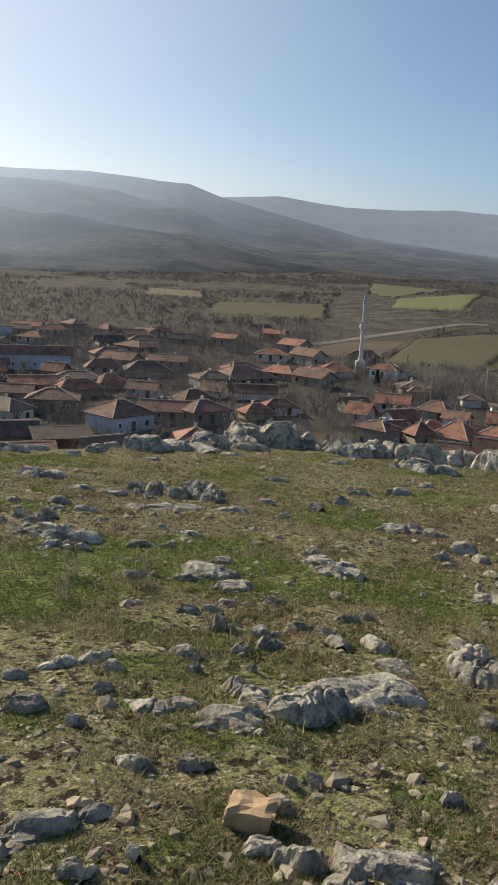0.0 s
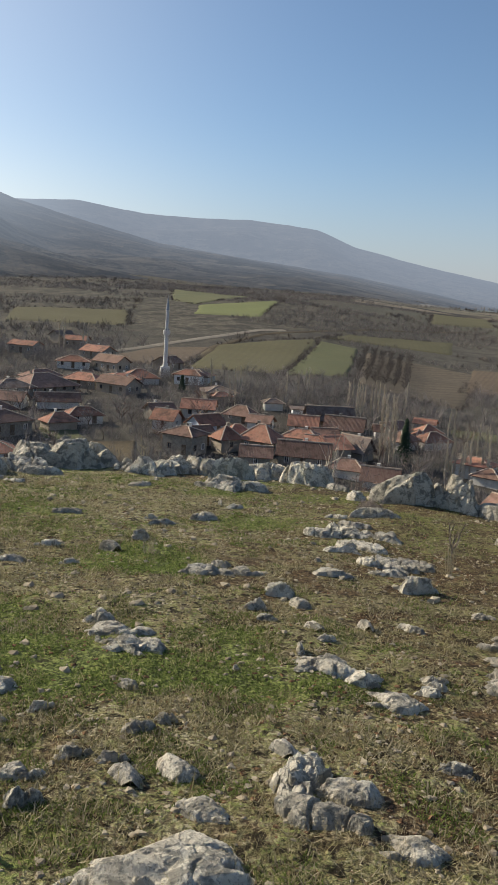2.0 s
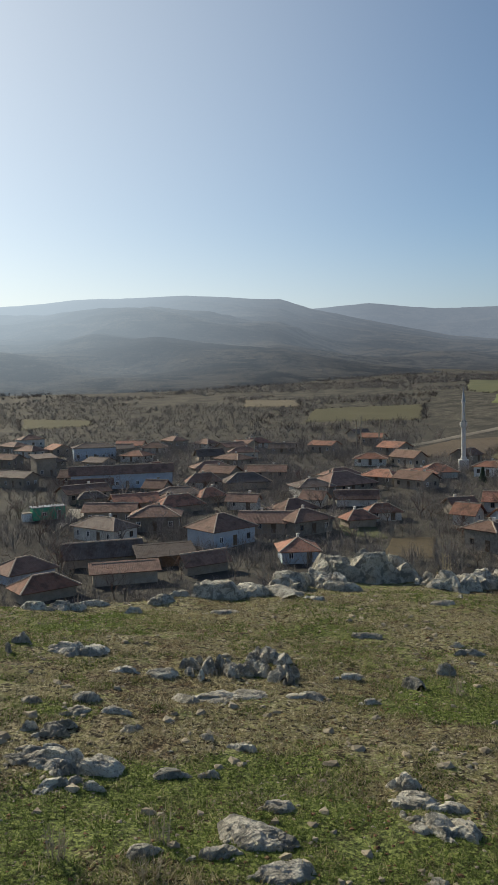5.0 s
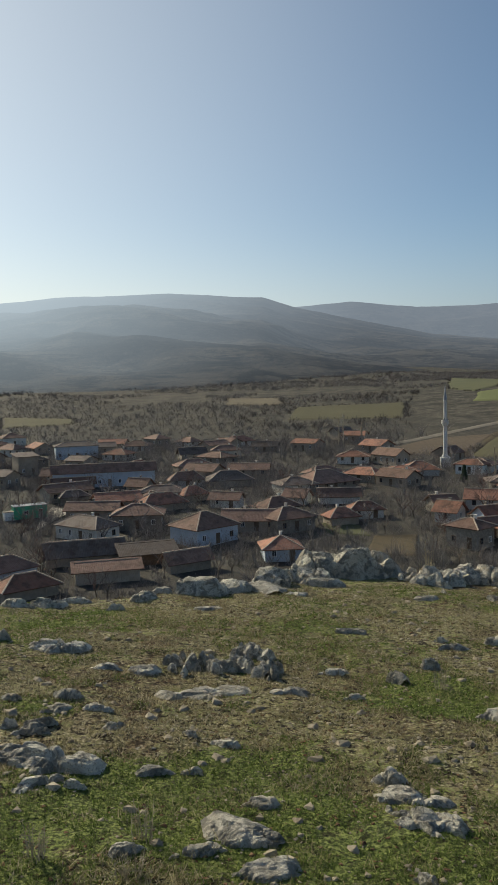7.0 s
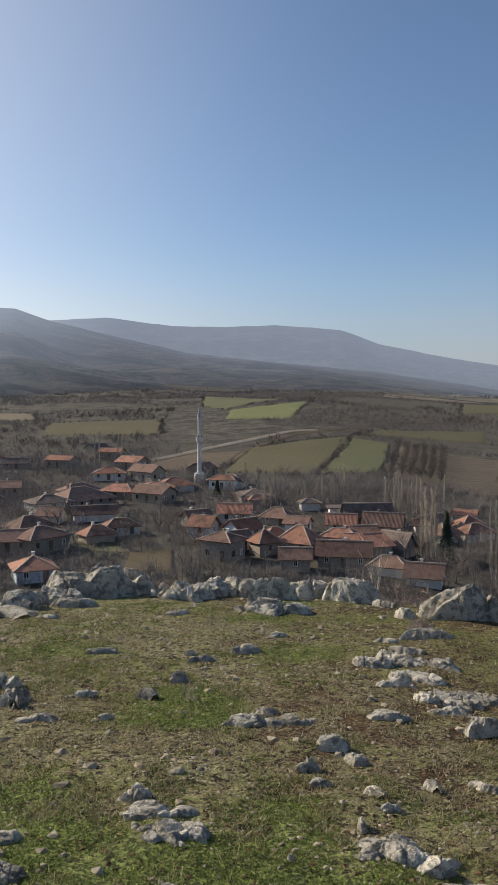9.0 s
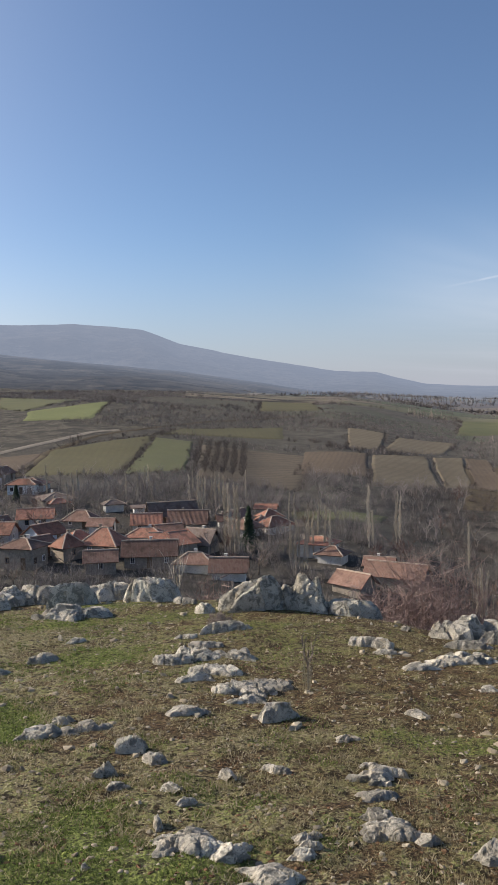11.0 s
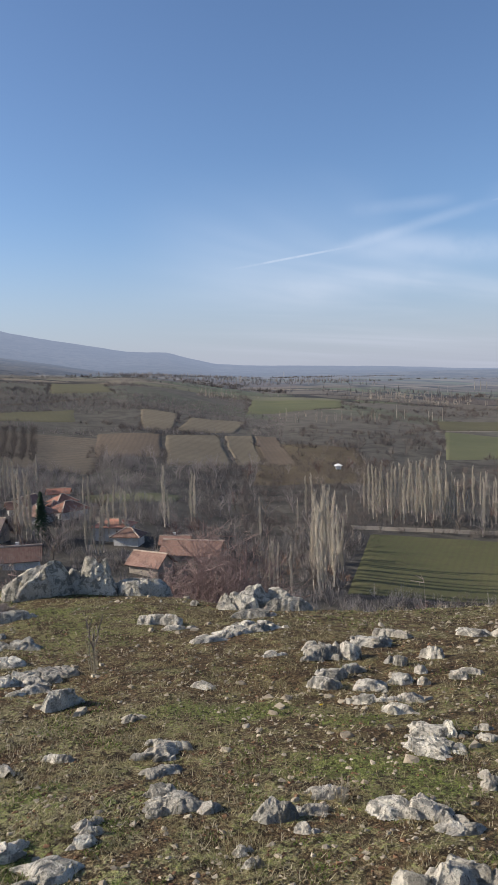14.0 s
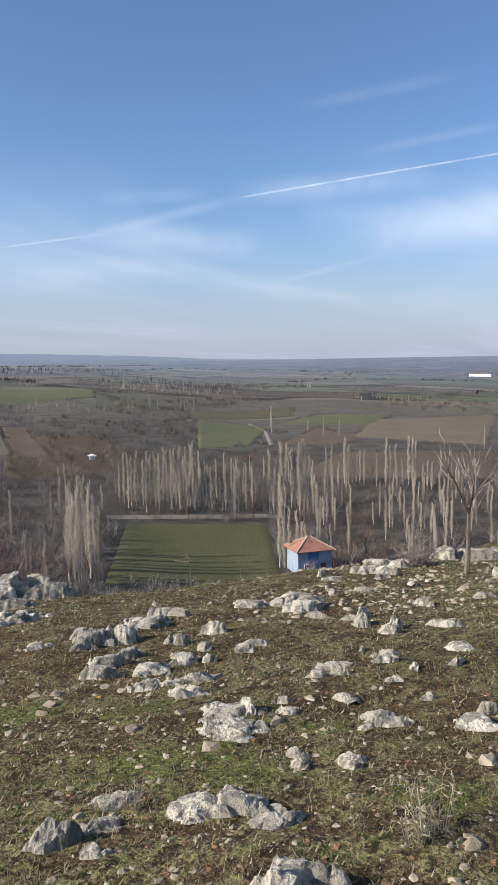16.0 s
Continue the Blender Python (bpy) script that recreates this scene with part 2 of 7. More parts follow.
def ground_material():
    m, t, b = material("hill_and_valley_ground", 0.95, spec=0.15)
    p = place_of(t)
    n1, n2, n3 = noised(t, p, 0.55, 5.0, 0.62), noised(t, p, 4.5, 5.0, 0.65), noised(t, p, 38.0, 4.0, 0.7)
    n4 = noised(t, p, 130.0, 3.0, 0.6)
    earth = mixed(t, ramp(t, n2, 0.38, 0.62), (0.065, 0.050, 0.031), (0.23, 0.18, 0.11))
    earth = mixed(t, ramp(t, n3, 0.50, 0.60, 0.0, 0.75), earth, (0.26, 0.21, 0.13))
    straw = mixed(t, ramp(t, n3, 0.40, 0.60), (0.12, 0.105, 0.058), (0.44, 0.385, 0.235))
    dry = mixed(t, ramp(t, maths(t, "ADD", maths(t, "MULTIPLY", n1, 0.45), maths(t, "MULTIPLY", n3, 0.55)), 0.40, 0.56), earth, straw)
    grass = mixed(t, ramp(t, n3, 0.40, 0.60), (0.055, 0.078, 0.018), (0.24, 0.285, 0.075))
    dry = mixed(t, ramp(t, noised(t, p, 11.0, 5.0, 0.7), 0.40, 0.58, 0.0, 0.72), dry, mixed(t, ramp(t, n4, 0.4, 0.6), (0.095, 0.096, 0.034), (0.31, 0.29, 0.125)))
    n5, n6 = noised(t, p, 15.0, 4.0, 0.62), noised(t, p, 27.0, 3.0, 0.6)
    dry = mixed(t, ramp(t, n5, 0.51, 0.59, 0.0, 0.9), dry, (0.032, 0.025, 0.015))
    dry = mixed(t, ramp(t, n6, 0.58, 0.66, 0.0, 0.85), dry, (0.52, 0.46, 0.31))
    green = maths(t, "ADD", attribute(t, "green"), maths(t, "ADD", maths(t, "MULTIPLY", maths(t, "SUBTRACT", n2, 0.5), 1.7), maths(t, "MULTIPLY", maths(t, "SUBTRACT", n3, 0.5), 1.3)))
    near = mixed(t, ramp(t, green, 0.36, 0.84, 0.0, 0.9), dry, grass)
    clay = ramp(t, maths(t, "ADD", noised(t, p, 0.8, 5.0, 0.65), maths(t, "MULTIPLY", attribute(t, "clay"), 0.27)), 0.49, 0.64, 0.0, 0.9)
    near = mixed(t, maths(t, "MULTIPLY", clay, ramp(t, green, 0.6, 0.2)), near, mixed(t, ramp(t, n3, 0.4, 0.6), (0.030, 0.018, 0.010), (0.18, 0.105, 0.055)))
    near = mixed(t, maths(t, "MULTIPLY", attribute(t, "clay"), ramp(t, n6, 0.36, 0.60, 0.15, 0.72)), near, mixed(t, ramp(t, n2, 0.38, 0.60), (0.048, 0.032, 0.016), (0.150, 0.118, 0.048)))
    near = mixed(t, ramp(t, n5, 0.55, 0.62, 0.0, 0.75), near, (0.024, 0.018, 0.011))
    chip = ramp(t, n4, 0.66, 0.74, 0.0, 0.55)
    near = mixed(t, chip, near, (0.40, 0.37, 0.31))
    w1, w2 = noised(t, p, 0.012, 6.0, 0.6), noised(t, p, 0.09, 5.0, 0.65)
    w3 = noised(t, p, 0.35, 5.0, 0.7)
    far = mixed(t, ramp(t, w1, 0.40, 0.60), (0.066, 0.060, 0.052), (0.096, 0.089, 0.071))
    far = mixed(t, ramp(t, w3, 0.5, 0.66, 0.0, 0.6), far, (0.135, 0.12, 0.096))
    far = mixed(t, ramp(t, w2, 0.44, 0.60, 0.0, 0.85), far, (0.045, 0.040, 0.035))
    plot = t.nodes.new("ShaderNodeTexVoronoi")
    plot.distance = "CHEBYCHEV"
    plot.inputs["Scale"].default_value = 0.0075
    swirl = t.nodes.new("ShaderNodeMapping")
    swirl.inputs["Rotation"].default_value, swirl.inputs["Scale"].default_value = (0, 0, 0.5), (1.0, 0.55, 0.0)
    link(t, p, swirl.inputs[0])
    link(t, swirl.outputs[0], plot.inputs["Vector"])
    tone = t.nodes.new("ShaderNodeSeparateColor")
    link(t, plot.outputs["Color"], tone.inputs[0])
    farm = mixed(t, ramp(t, tone.outputs[0], 0.25, 0.75), (0.130, 0.115, 0.095), (0.112, 0.120, 0.080))
    farm = mixed(t, ramp(t, tone.outputs[1], 0.55, 0.95, 0.0, 0.85), farm, (0.19, 0.16, 0.115))
    farm = mixed(t, ramp(t, w2, 0.45, 0.6, 0.0, 0.7), farm, (0.085, 0.078, 0.062))
    far = mixed(t, maths(t, "MULTIPLY", attribute(t, "plain"), 0.9), far, farm)
    woods = mixed(t, ramp(t, w2, 0.42, 0.58), (0.036, 0.032, 0.028), mixed(t, ramp(t, w3, 0.45, 0.6), (0.075, 0.066, 0.052), (0.13, 0.118, 0.085)))
    far = mixed(t, maths(t, "MULTIPLY", attribute(t, "upland"), 0.9), far, woods)
    link(t, mixed(t, attribute(t, "distance"), near, far), b.inputs["Base Color"])
    relief(t, b, maths(t, "ADD", n2, maths(t, "MULTIPLY", n3, 0.6)), 0.09, 0.9)
    return m


def rock_material():
    """Pale karst limestone: lichen stains, ochre patches, dirt in cracks and pits."""
    m, t, b = material("weathered_limestone", 0.88, spec=0.25)
    p = place_of(t)
    n1, n2, n3 = noised(t, p, 2.0, 5.0, 0.6), noised(t, p, 9.0, 6.0, 0.68, 0.5), noised(t, p, 60.0, 5.0, 0.7)
    col = mixed(t, ramp(t, n1, 0.36, 0.64), (0.40, 0.362, 0.295), (0.66, 0.61, 0.505))
    col = mixed(t, ramp(t, n2, 0.47, 0.58, 0.0, 0.82), col, (0.175, 0.165, 0.138))
    col = mixed(t, ramp(t, noised(t, p, 5.5, 5.0, 0.7), 0.57, 0.70, 0.0, 0.55), col, (0.50, 0.40, 0.26))
    col = mixed(t, ramp(t, n3, 0.54, 0.64, 0.0, 0.65), col, (0.13, 0.125, 0.11))
    col = mixed(t, ramp(t, noised(t, p, 24.0, 4.0, 0.65, 1.5), 0.32, 0.42, 0.6, 0.0), col, (0.13, 0.118, 0.095))
    h = t.nodes.new("ShaderNodeHueSaturation")
    link(t, col, h.inputs["Color"])
    link(t, maths(t, "ADD", maths(t, "MULTIPLY", chance(t), 0.3), 0.84), h.inputs["Value"])
    link(t, h.outputs[0], b.inputs["Base Color"])
    relief(t, b, maths(t, "ADD", n2, maths(t, "MULTIPLY", n3, 0.5)), 0.05, 0.9)
    return m


def tile_material(name, a, b_col):
    """Old clay pan tiles: courses and channels in relief, troughs coloured darker, patchy colour, moss and soot."""
    m, t, b = material(name, 0.85, spec=0.2)
    uv = t.nodes.new("ShaderNodeUVMap").outputs[0]
    sep = t.nodes.new("ShaderNodeSeparateXYZ")
    link(t, uv, sep.inputs[0])
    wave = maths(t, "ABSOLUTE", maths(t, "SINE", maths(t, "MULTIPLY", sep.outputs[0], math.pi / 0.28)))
    step = maths(t, "FRACT", maths(t, "DIVIDE", sep.outputs[1], 0.42))
    cell = t.nodes.new("ShaderNodeTexVoronoi")
    cell.inputs["Scale"].default_value = 2.6
    link(t, uv, cell.inputs["Vector"])
    p = place_of(t)
    col = mixed(t, cell.outputs["Color"], a, b_col)
    col = mixed(t, ramp(t, noised(t, p, 0.5, 5.0, 0.65), 0.45, 0.68, 0.0, 0.8), col, (0.10, 0.065, 0.05))
    col = mixed(t, ramp(t, noised(t, p, 2.2, 4.0, 0.65), 0.56, 0.7, 0.0, 0.6), col, (0.22, 0.17, 0.12))
    # darker colour where the channel wave is lowest
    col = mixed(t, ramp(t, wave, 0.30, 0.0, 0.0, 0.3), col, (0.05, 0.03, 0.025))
    h = t.nodes.new("ShaderNodeHueSaturation")
    link(t, col, h.inputs["Color"])
    link(t, maths(t, "ADD", maths(t, "MULTIPLY", chance(t), 0.5), 0.75), h.inputs["Value"])
    link(t, h.outputs[0], b.inputs["Base Color"])
    relief(t, b, maths(t, "ADD", wave, maths(t, "MULTIPLY", step, 0.5)), 0.05, 0.5)
    return m


def haze_emission(t, b, near, reach):
    """Far backdrop: haze painted in as emission, more with distance and towards the sun."""
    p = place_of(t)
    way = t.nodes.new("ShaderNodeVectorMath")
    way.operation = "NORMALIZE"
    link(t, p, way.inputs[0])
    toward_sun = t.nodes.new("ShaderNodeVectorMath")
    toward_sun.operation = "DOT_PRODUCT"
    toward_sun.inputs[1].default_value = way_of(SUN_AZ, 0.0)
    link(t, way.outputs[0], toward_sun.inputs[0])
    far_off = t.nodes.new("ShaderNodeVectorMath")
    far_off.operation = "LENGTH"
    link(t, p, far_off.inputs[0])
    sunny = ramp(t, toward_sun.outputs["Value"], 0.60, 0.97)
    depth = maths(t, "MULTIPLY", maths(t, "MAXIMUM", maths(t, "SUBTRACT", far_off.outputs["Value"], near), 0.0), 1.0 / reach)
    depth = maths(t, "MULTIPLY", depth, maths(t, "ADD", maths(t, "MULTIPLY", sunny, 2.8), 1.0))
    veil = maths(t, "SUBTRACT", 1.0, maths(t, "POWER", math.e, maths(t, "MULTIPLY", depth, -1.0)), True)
    haze_light = t.nodes.new("ShaderNodeEmission")
    link(t, mixed(t, sunny, (0.285, 0.338, 0.44), (0.54, 0.64, 0.78)), haze_light.inputs["Color"])
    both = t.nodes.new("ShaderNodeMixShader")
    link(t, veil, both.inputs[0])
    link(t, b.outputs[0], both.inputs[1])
    link(t, haze_light.outputs[0], both.inputs[2])
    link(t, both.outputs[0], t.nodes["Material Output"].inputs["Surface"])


def mountain_material(name, a, b_col, near, reach, clearing=0.5):
    """Far wooded slopes with clearings, terraces and darker gullies, haze mixed in as emission."""
    m, t, b = material(name, 1.0, spec=0.0)
    p = place_of(t)
    n1, n2, n3 = noised(t, p, 0.004, 6.0, 0.65, 0.4), noised(t, p, 0.016, 6.0, 0.72), noised(t, p, 0.07, 5.0, 0.72)
    layered = t.nodes.new("ShaderNodeMapping")
    layered.inputs["Scale"].default_value = (1.0, 1.0, 7.0)
    link(t, p, layered.inputs[0])
    shelf = noised(t, layered.outputs[0], 0.006, 5.0, 0.6)
    col = mixed(t, ramp(t, n1, 0.42, 0.58), a, b_col)
    col = mixed(t, ramp(t, n2, 0.46, 0.60, 0.0, 0.85), col, (0.012, 0.012, 0.012))
    col = mixed(t, maths(t, "MULTIPLY", ramp(t, shelf, 0.56, 0.66, 0.0, clearing), ramp(t, n3, 0.42, 0.58)), col, (0.17, 0.15, 0.115))
    col = mixed(t, ramp(t, n3, 0.58, 0.70, 0.0, 0.5), col, (0.11, 0.095, 0.08))
    link(t, col, b.inputs["Base Color"])
    relief(t, b, n2, 25.0, 0.7)
    haze_emission(t, b, near, reach)
    return m


GROUND, ROCK = ground_material(), rock_material()
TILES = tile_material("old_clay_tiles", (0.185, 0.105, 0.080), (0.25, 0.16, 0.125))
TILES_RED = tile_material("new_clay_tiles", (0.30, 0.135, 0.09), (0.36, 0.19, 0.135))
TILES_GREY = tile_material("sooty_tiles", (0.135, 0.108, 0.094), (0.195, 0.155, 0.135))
PLASTER = speckled("lime_plaster", (0.62, 0.60, 0.56), (0.50, 0.48, 0.44), 1.5, (0.36, 0.32, 0.27), 0.9, 0.01, vary=0.12)
PLASTER_BLUE = speckled("pale_blue_plaster", (0.47, 0.53, 0.60), (0.40, 0.46, 0.54), 1.5, (0.36, 0.36, 0.36), 0.9, 0.01)
PAINT_PALE = speckled("faded_blue_paint", (0.25, 0.30, 0.39), (0.30, 0.35, 0.44), 1.0, (0.24, 0.27, 0.33), 0.8)
PLASTER_TAN = speckled("mud_plaster", (0.38, 0.325, 0.265), (0.30, 0.255, 0.205), 1.2, (0.18, 0.14, 0.10), 0.95, 0.02, vary=0.15)
STONEWORK = speckled("rubble_stonework", (0.30, 0.27, 0.23), (0.20, 0.18, 0.15), 0.5, (0.12, 0.10, 0.085), 0.95, 0.05, vary=0.15)
PAINT_BLUE = speckled("strong_blue_paint", (0.06, 0.135, 0.30), (0.075, 0.16, 0.34), 1.0, (0.11, 0.16, 0.25), 0.75)
PAINT_GREEN = speckled("sea_green_sheet_metal", (0.06, 0.34, 0.20), (0.08, 0.40, 0.25), 0.8, (0.10, 0.26, 0.18), 0.55)
WHITE = speckled("white_paint", (0.78, 0.78, 0.76), (0.70, 0.70, 0.68), 0.8, (0.60, 0.59, 0.56), 0.7)
WOOD = speckled("weathered_timber", (0.17, 0.12, 0.08), (0.11, 0.08, 0.055), 0.3, (0.07, 0.05, 0.04), 0.85)
GREY_METAL = speckled("dull_lead_sheet", (0.30, 0.32, 0.35), (0.24, 0.26, 0.29), 0.6, (0.18, 0.19, 0.2), 0.5, spec=0.5)
CONCRETE = speckled("pale_concrete", (0.60, 0.59, 0.57), (0.52, 0.51, 0.49), 2.0, (0.26, 0.25, 0.23), 0.9)
BARK = speckled("grey_brown_bark", (0.19, 0.155, 0.125), (0.12, 0.095, 0.075), 0.15, (0.07, 0.055, 0.045), 0.95, 0.01, local=True)
TWIG = speckled("bare_twigs", (0.30, 0.25, 0.215), (0.20, 0.165, 0.14), 0.8, None, 0.95, local=True, vary=0.25)
TWIG_RED = speckled("reddish_bare_twigs", (0.17, 0.095, 0.075), (0.12, 0.07, 0.06), 0.8, None, 0.95, local=True, vary=0.15)
POPLAR = speckled("pale_poplar_bark", (0.54, 0.48, 0.39), (0.43, 0.38, 0.305), 0.7, (0.33, 0.285, 0.23), 0.9, local=True, vary=0.2)
FIR = speckled("dark_fir_needles", (0.025, 0.045, 0.026), (0.045, 0.07, 0.035), 0.5, None, 0.8, local=True)
m, t, b = material("window_glass", 0.08, spec=0.6)
b.inputs["Base Color"].default_value = (0.03, 0.035, 0.045, 1)
GLASS = m

# ---- helpers for meshes ----
def mesh_object(name, verts, faces, mat, smooth=False):
    me = bpy.data.meshes.new(name)
    me.from_pydata([tuple(v) for v in verts], [], faces)
    me.materials.append(mat)
    if smooth:
        me.shade_smooth()
    me.update()
    return new(name, me)


def part(name, bm, mat, parent=None, label="", smooth=False):
    """Links a bmesh as one mesh object, under a thing or a part where one is given."""
    me = bpy.data.meshes.new(name)
    bm.to_mesh(me)
    bm.free()
    me.materials.append(mat)
    if smooth:
        me.shade_smooth()
    ob = new(name, me)
    ob.parent = parent
    return tagged(ob, label) if label else ob


def thing(name, label, category, x, y, z, turn=0.0, group=""):
    ob = new(name)
    ob.empty_display_size = 0.3
    ob.matrix_world = pose(x, y, z, 0, 0, turn)
    return tagged(ob, label, category, group)


def box(bm, x0, y0, z0, x1, y1, z1):
    v = [bm.verts.new(p) for p in ((x0, y0, z0), (x1, y0, z0), (x1, y1, z0), (x0, y1, z0), (x0, y0, z1), (x1, y0, z1), (x1, y1, z1), (x0, y1, z1))]
    for f in ((3, 2, 1, 0), (4, 5, 6, 7), (0, 1, 5, 4), (1, 2, 6, 5), (2, 3, 7, 6), (3, 0, 4, 7)):
        bm.faces.new([v[k] for k in f])


def turned(bm, rings, sides=12):
    """A turned shape from (radius, height) rings, closed at both ends."""
    loops = [[bm.verts.new((r * math.cos(2 * math.pi * k / sides), r * math.sin(2 * math.pi * k / sides), z)) for k in range(sides)] for r, z in rings]
    for a, b in zip(loops, loops[1:]):
        for k in range(sides):
            bm.faces.new((a[k], a[(k + 1) % sides], b[(k + 1) % sides], b[k]))
    bm.faces.new(loops[0][::-1])
    bm.faces.new(loops[-1])


# ---- the ground: one sheet from the hilltop to the horizon ----
GREENS = []


def green_patch(x, y, along, across, turn=0.0, weight=0.6):
    GREENS.append((x, y, along, across, math.cos(radians(turn)), math.sin(radians(turn)), weight))


green_patch(-1.1, 6.4, 0.68, 0.27, 16, 0.82)
green_patch(1.1, 8.5, 0.44, 0.43, -7, 0.92)
green_patch(-1.5, 5.7, 0.37, 0.33, 24, 0.82)
green_patch(-0.3, 5.6, 0.55, 0.19, 8, 0.72)
green_patch(0.5, 5.5, 0.48, 0.23, -3, 0.72)
green_patch(-3.2, 10.6, 0.80, 0.38, 21, 0.57)
green_patch(-2.2, 7.4, 0.32, 0.25, 23, 0.52)
green_patch(-0.5, 6.8, 0.34, 0.17, 9, 0.62)
green_patch(-1.5, 4.9, 0.33, 0.48, 17, 0.82)
green_patch(-1.1, 5.9, 0.51, 0.30, 11, 0.72)
green_patch(-0.1, 5.4, 0.63, 0.29, 1, 0.72)
green_patch(0.9, 9.0, 0.46, 0.33, -6, 0.72)
green_patch(0.7, 2.7, 0.11, 0.06, -14, 0.52)
green_patch(-0.6, 3.7, 0.20, 0.15, 10, 0.52)
green_patch(-0.9, 3.0, 0.12, 0.15, 17, 0.62)
green_patch(-3.2, 11.5, 0.59, 0.29, 15, 0.62)
green_patch(1.4, 5.3, 0.38, 0.25, -15, 0.52)
green_patch(4.2, 6.5, 0.47, 0.20, -37, 0.62)
green_patch(2.8, 10.7, 0.74, 0.43, -14, 0.62)
green_patch(3.4, 14.1, 0.86, 0.40, -13, 0.62)
green_patch(4.9, 11.2, 0.89, 0.25, -25, 0.52)
green_patch(1.4, 6.2, 0.26, 0.24, -12, 0.52)
green_patch(1.9, 5.4, 0.31, 0.15, -20, 0.42)
green_patch(4.1, 4.8, 0.42, 0.18, -51, 0.72)
green_patch(4.1, 4.3, 0.25, 0.14, -56, 0.72)
green_patch(4.7, 5.5, 0.32, 0.15, -48, 0.62)
green_patch(4.3, 3.3, 0.23, 0.17, -72, 0.57)
green_patch(4.4, 6.2, 0.28, 0.17, -41, 0.62)
green_patch(4.9, 4.1, 0.28, 0.09, -64, 0.42)
green_patch(0.8, 8.3, 0.51, 0.33, -4, 0.92)
green_patch(-0.0, 6.0, 0.37, 0.33, 4, 0.72)
green_patch(0.6, 5.7, 0.51, 0.20, -4, 0.62)
green_patch(4.1, 12.7, 0.85, 0.34, -19, 0.62)
green_patch(2.7, 13.0, 0.58, 0.29, -12, 0.62)
green_patch(1.4, 5.8, 0.21, 0.13, -14, 0.47)
green_patch(-0.2, 11.3, 0.60, 0.33, 3, 0.47)


def greenness(x, y):
    g = 0.33 + 0.32 * bumps(x, y, 1.7, 31, 4) + 0.08 * np.exp(-((x + 3) / 5) ** 2) + 0.08 * np.clip((x - 2) / 2, 0, 1)
    for gx, gy, a, c, cs, sn, w in GREENS:
        u, v = (x - gx) * cs + (y - gy) * sn, (y - gy) * cs - (x - gx) * sn
        g = g + w * np.exp(-((u / a) ** 2 + (v / c) ** 2))
    return np.clip(g, 0, 1)


def build_ground():
    front = np.arange(-36, 96, 0.36)
    az = np.concatenate([front, np.linspace(96, 324, 76)[:-1]])
    radii = [0.0]
    step = 0.05
    while radii[-1] < 4950:
        radii.append(radii[-1] + step)
        step = max(0.05, radii[-1] * (0.0125 if radii[-1] < 20 else 0.028))
    r = np.array(radii[1:])
    aa, rr = np.meshgrid(np.radians(az), r)
    x, y = HOME[0] + rr * np.sin(aa), HOME[1] + rr * np.cos(aa)
    z = height(x, y)
    n, m = len(r), len(az)
    verts = np.stack([x, y, z], -1).reshape(-1, 3)
    i, j = np.meshgrid(np.arange(n - 1), np.arange(m), indexing="ij")
    k = (j + 1) % m
    quads = np.stack([i * m + j, i * m + k, (i + 1) * m + k, (i + 1) * m + j], -1).reshape(-1, 4)[:, ::-1]
    me = bpy.data.meshes.new("ground")
    me.from_pydata(verts.tolist(), [], quads.tolist() + [list(range(m))])
    me.materials.append(GROUND)
    me.shade_smooth()
    for name, values in (("green", greenness(x, y)), ("distance", np.clip((rr - 30) / 30, 0, 1)), ("clay", np.clip((x - 1.2) / 3.5, 0, 1)), ("upland", np.clip((rr - 250) / 150, 0, 1) * np.clip((30 - np.degrees(aa)) / 15, 0, 1)), ("plain", np.clip((rr - 330) / 200, 0, 1) * np.clip((np.degrees(aa) - 22) / 18, 0.5, 1))):
        me.attributes.new(name, "FLOAT", "POINT").data.foreach_set("value", values.reshape(-1).astype(np.float32))
    return tagged(new("ground", me), "stony hillside of dry turf and bare earth running down to a valley", "ground", kind="structure")


ground = build_ground()


# ---- mountains ----
def mountain(name, label, mat, ridge_r, foot_r, azs, els, seed, rough):
    """A mountain flank rising from foot_r to a crest of the given elevations at ridge_r."""
    az = np.linspace(azs[0], azs[-1], 520)
    s = np.linspace(0, 1, 60)
    aa, ss = np.meshgrid(az, s)
    crest = np.interp(az, azs, els) + 0.035 * bumps(az * 60, az * 0, 60, seed, 4)
    rr = foot_r + (ridge_r - foot_r) * ss
    x, y = HOME[0] + rr * np.sin(np.radians(aa)), HOME[1] + rr * np.cos(np.radians(aa))
    fold = bumps(x, y, 420, seed + 7, 5) + 0.6 * (0.5 - np.abs(bumps(x, y, 300, seed + 9, 4)))
    low = valley(np.full_like(az, foot_r), az) - 14
    high = np.tan(np.radians(crest)) * ridge_r + 1.6
    zz = low + (high - low) * (ss ** 1.2 + rough * fold * ss * (1 - ss) * 2.2)
    back_r = ridge_r + 400
    x = np.vstack([x, HOME[0] + back_r * np.sin(np.radians(az))])
    y = np.vstack([y, HOME[1] + back_r * np.cos(np.radians(az))])
    zz = np.vstack([zz, zz[-1] * 0.3])
    n, m = x.shape
    i, j = np.meshgrid(np.arange(n - 1), np.arange(m - 1), indexing="ij")
    quads = np.stack([i * m + j, (i + 1) * m + j, (i + 1) * m + j + 1, i * m + j + 1], -1).reshape(-1, 4)[:, ::-1]
    ob = mesh_object(name, np.stack([x, y, zz], -1).reshape(-1, 3).tolist(), quads.tolist(), mat, True)
    return tagged(ob, label, "mountain", kind="structure")


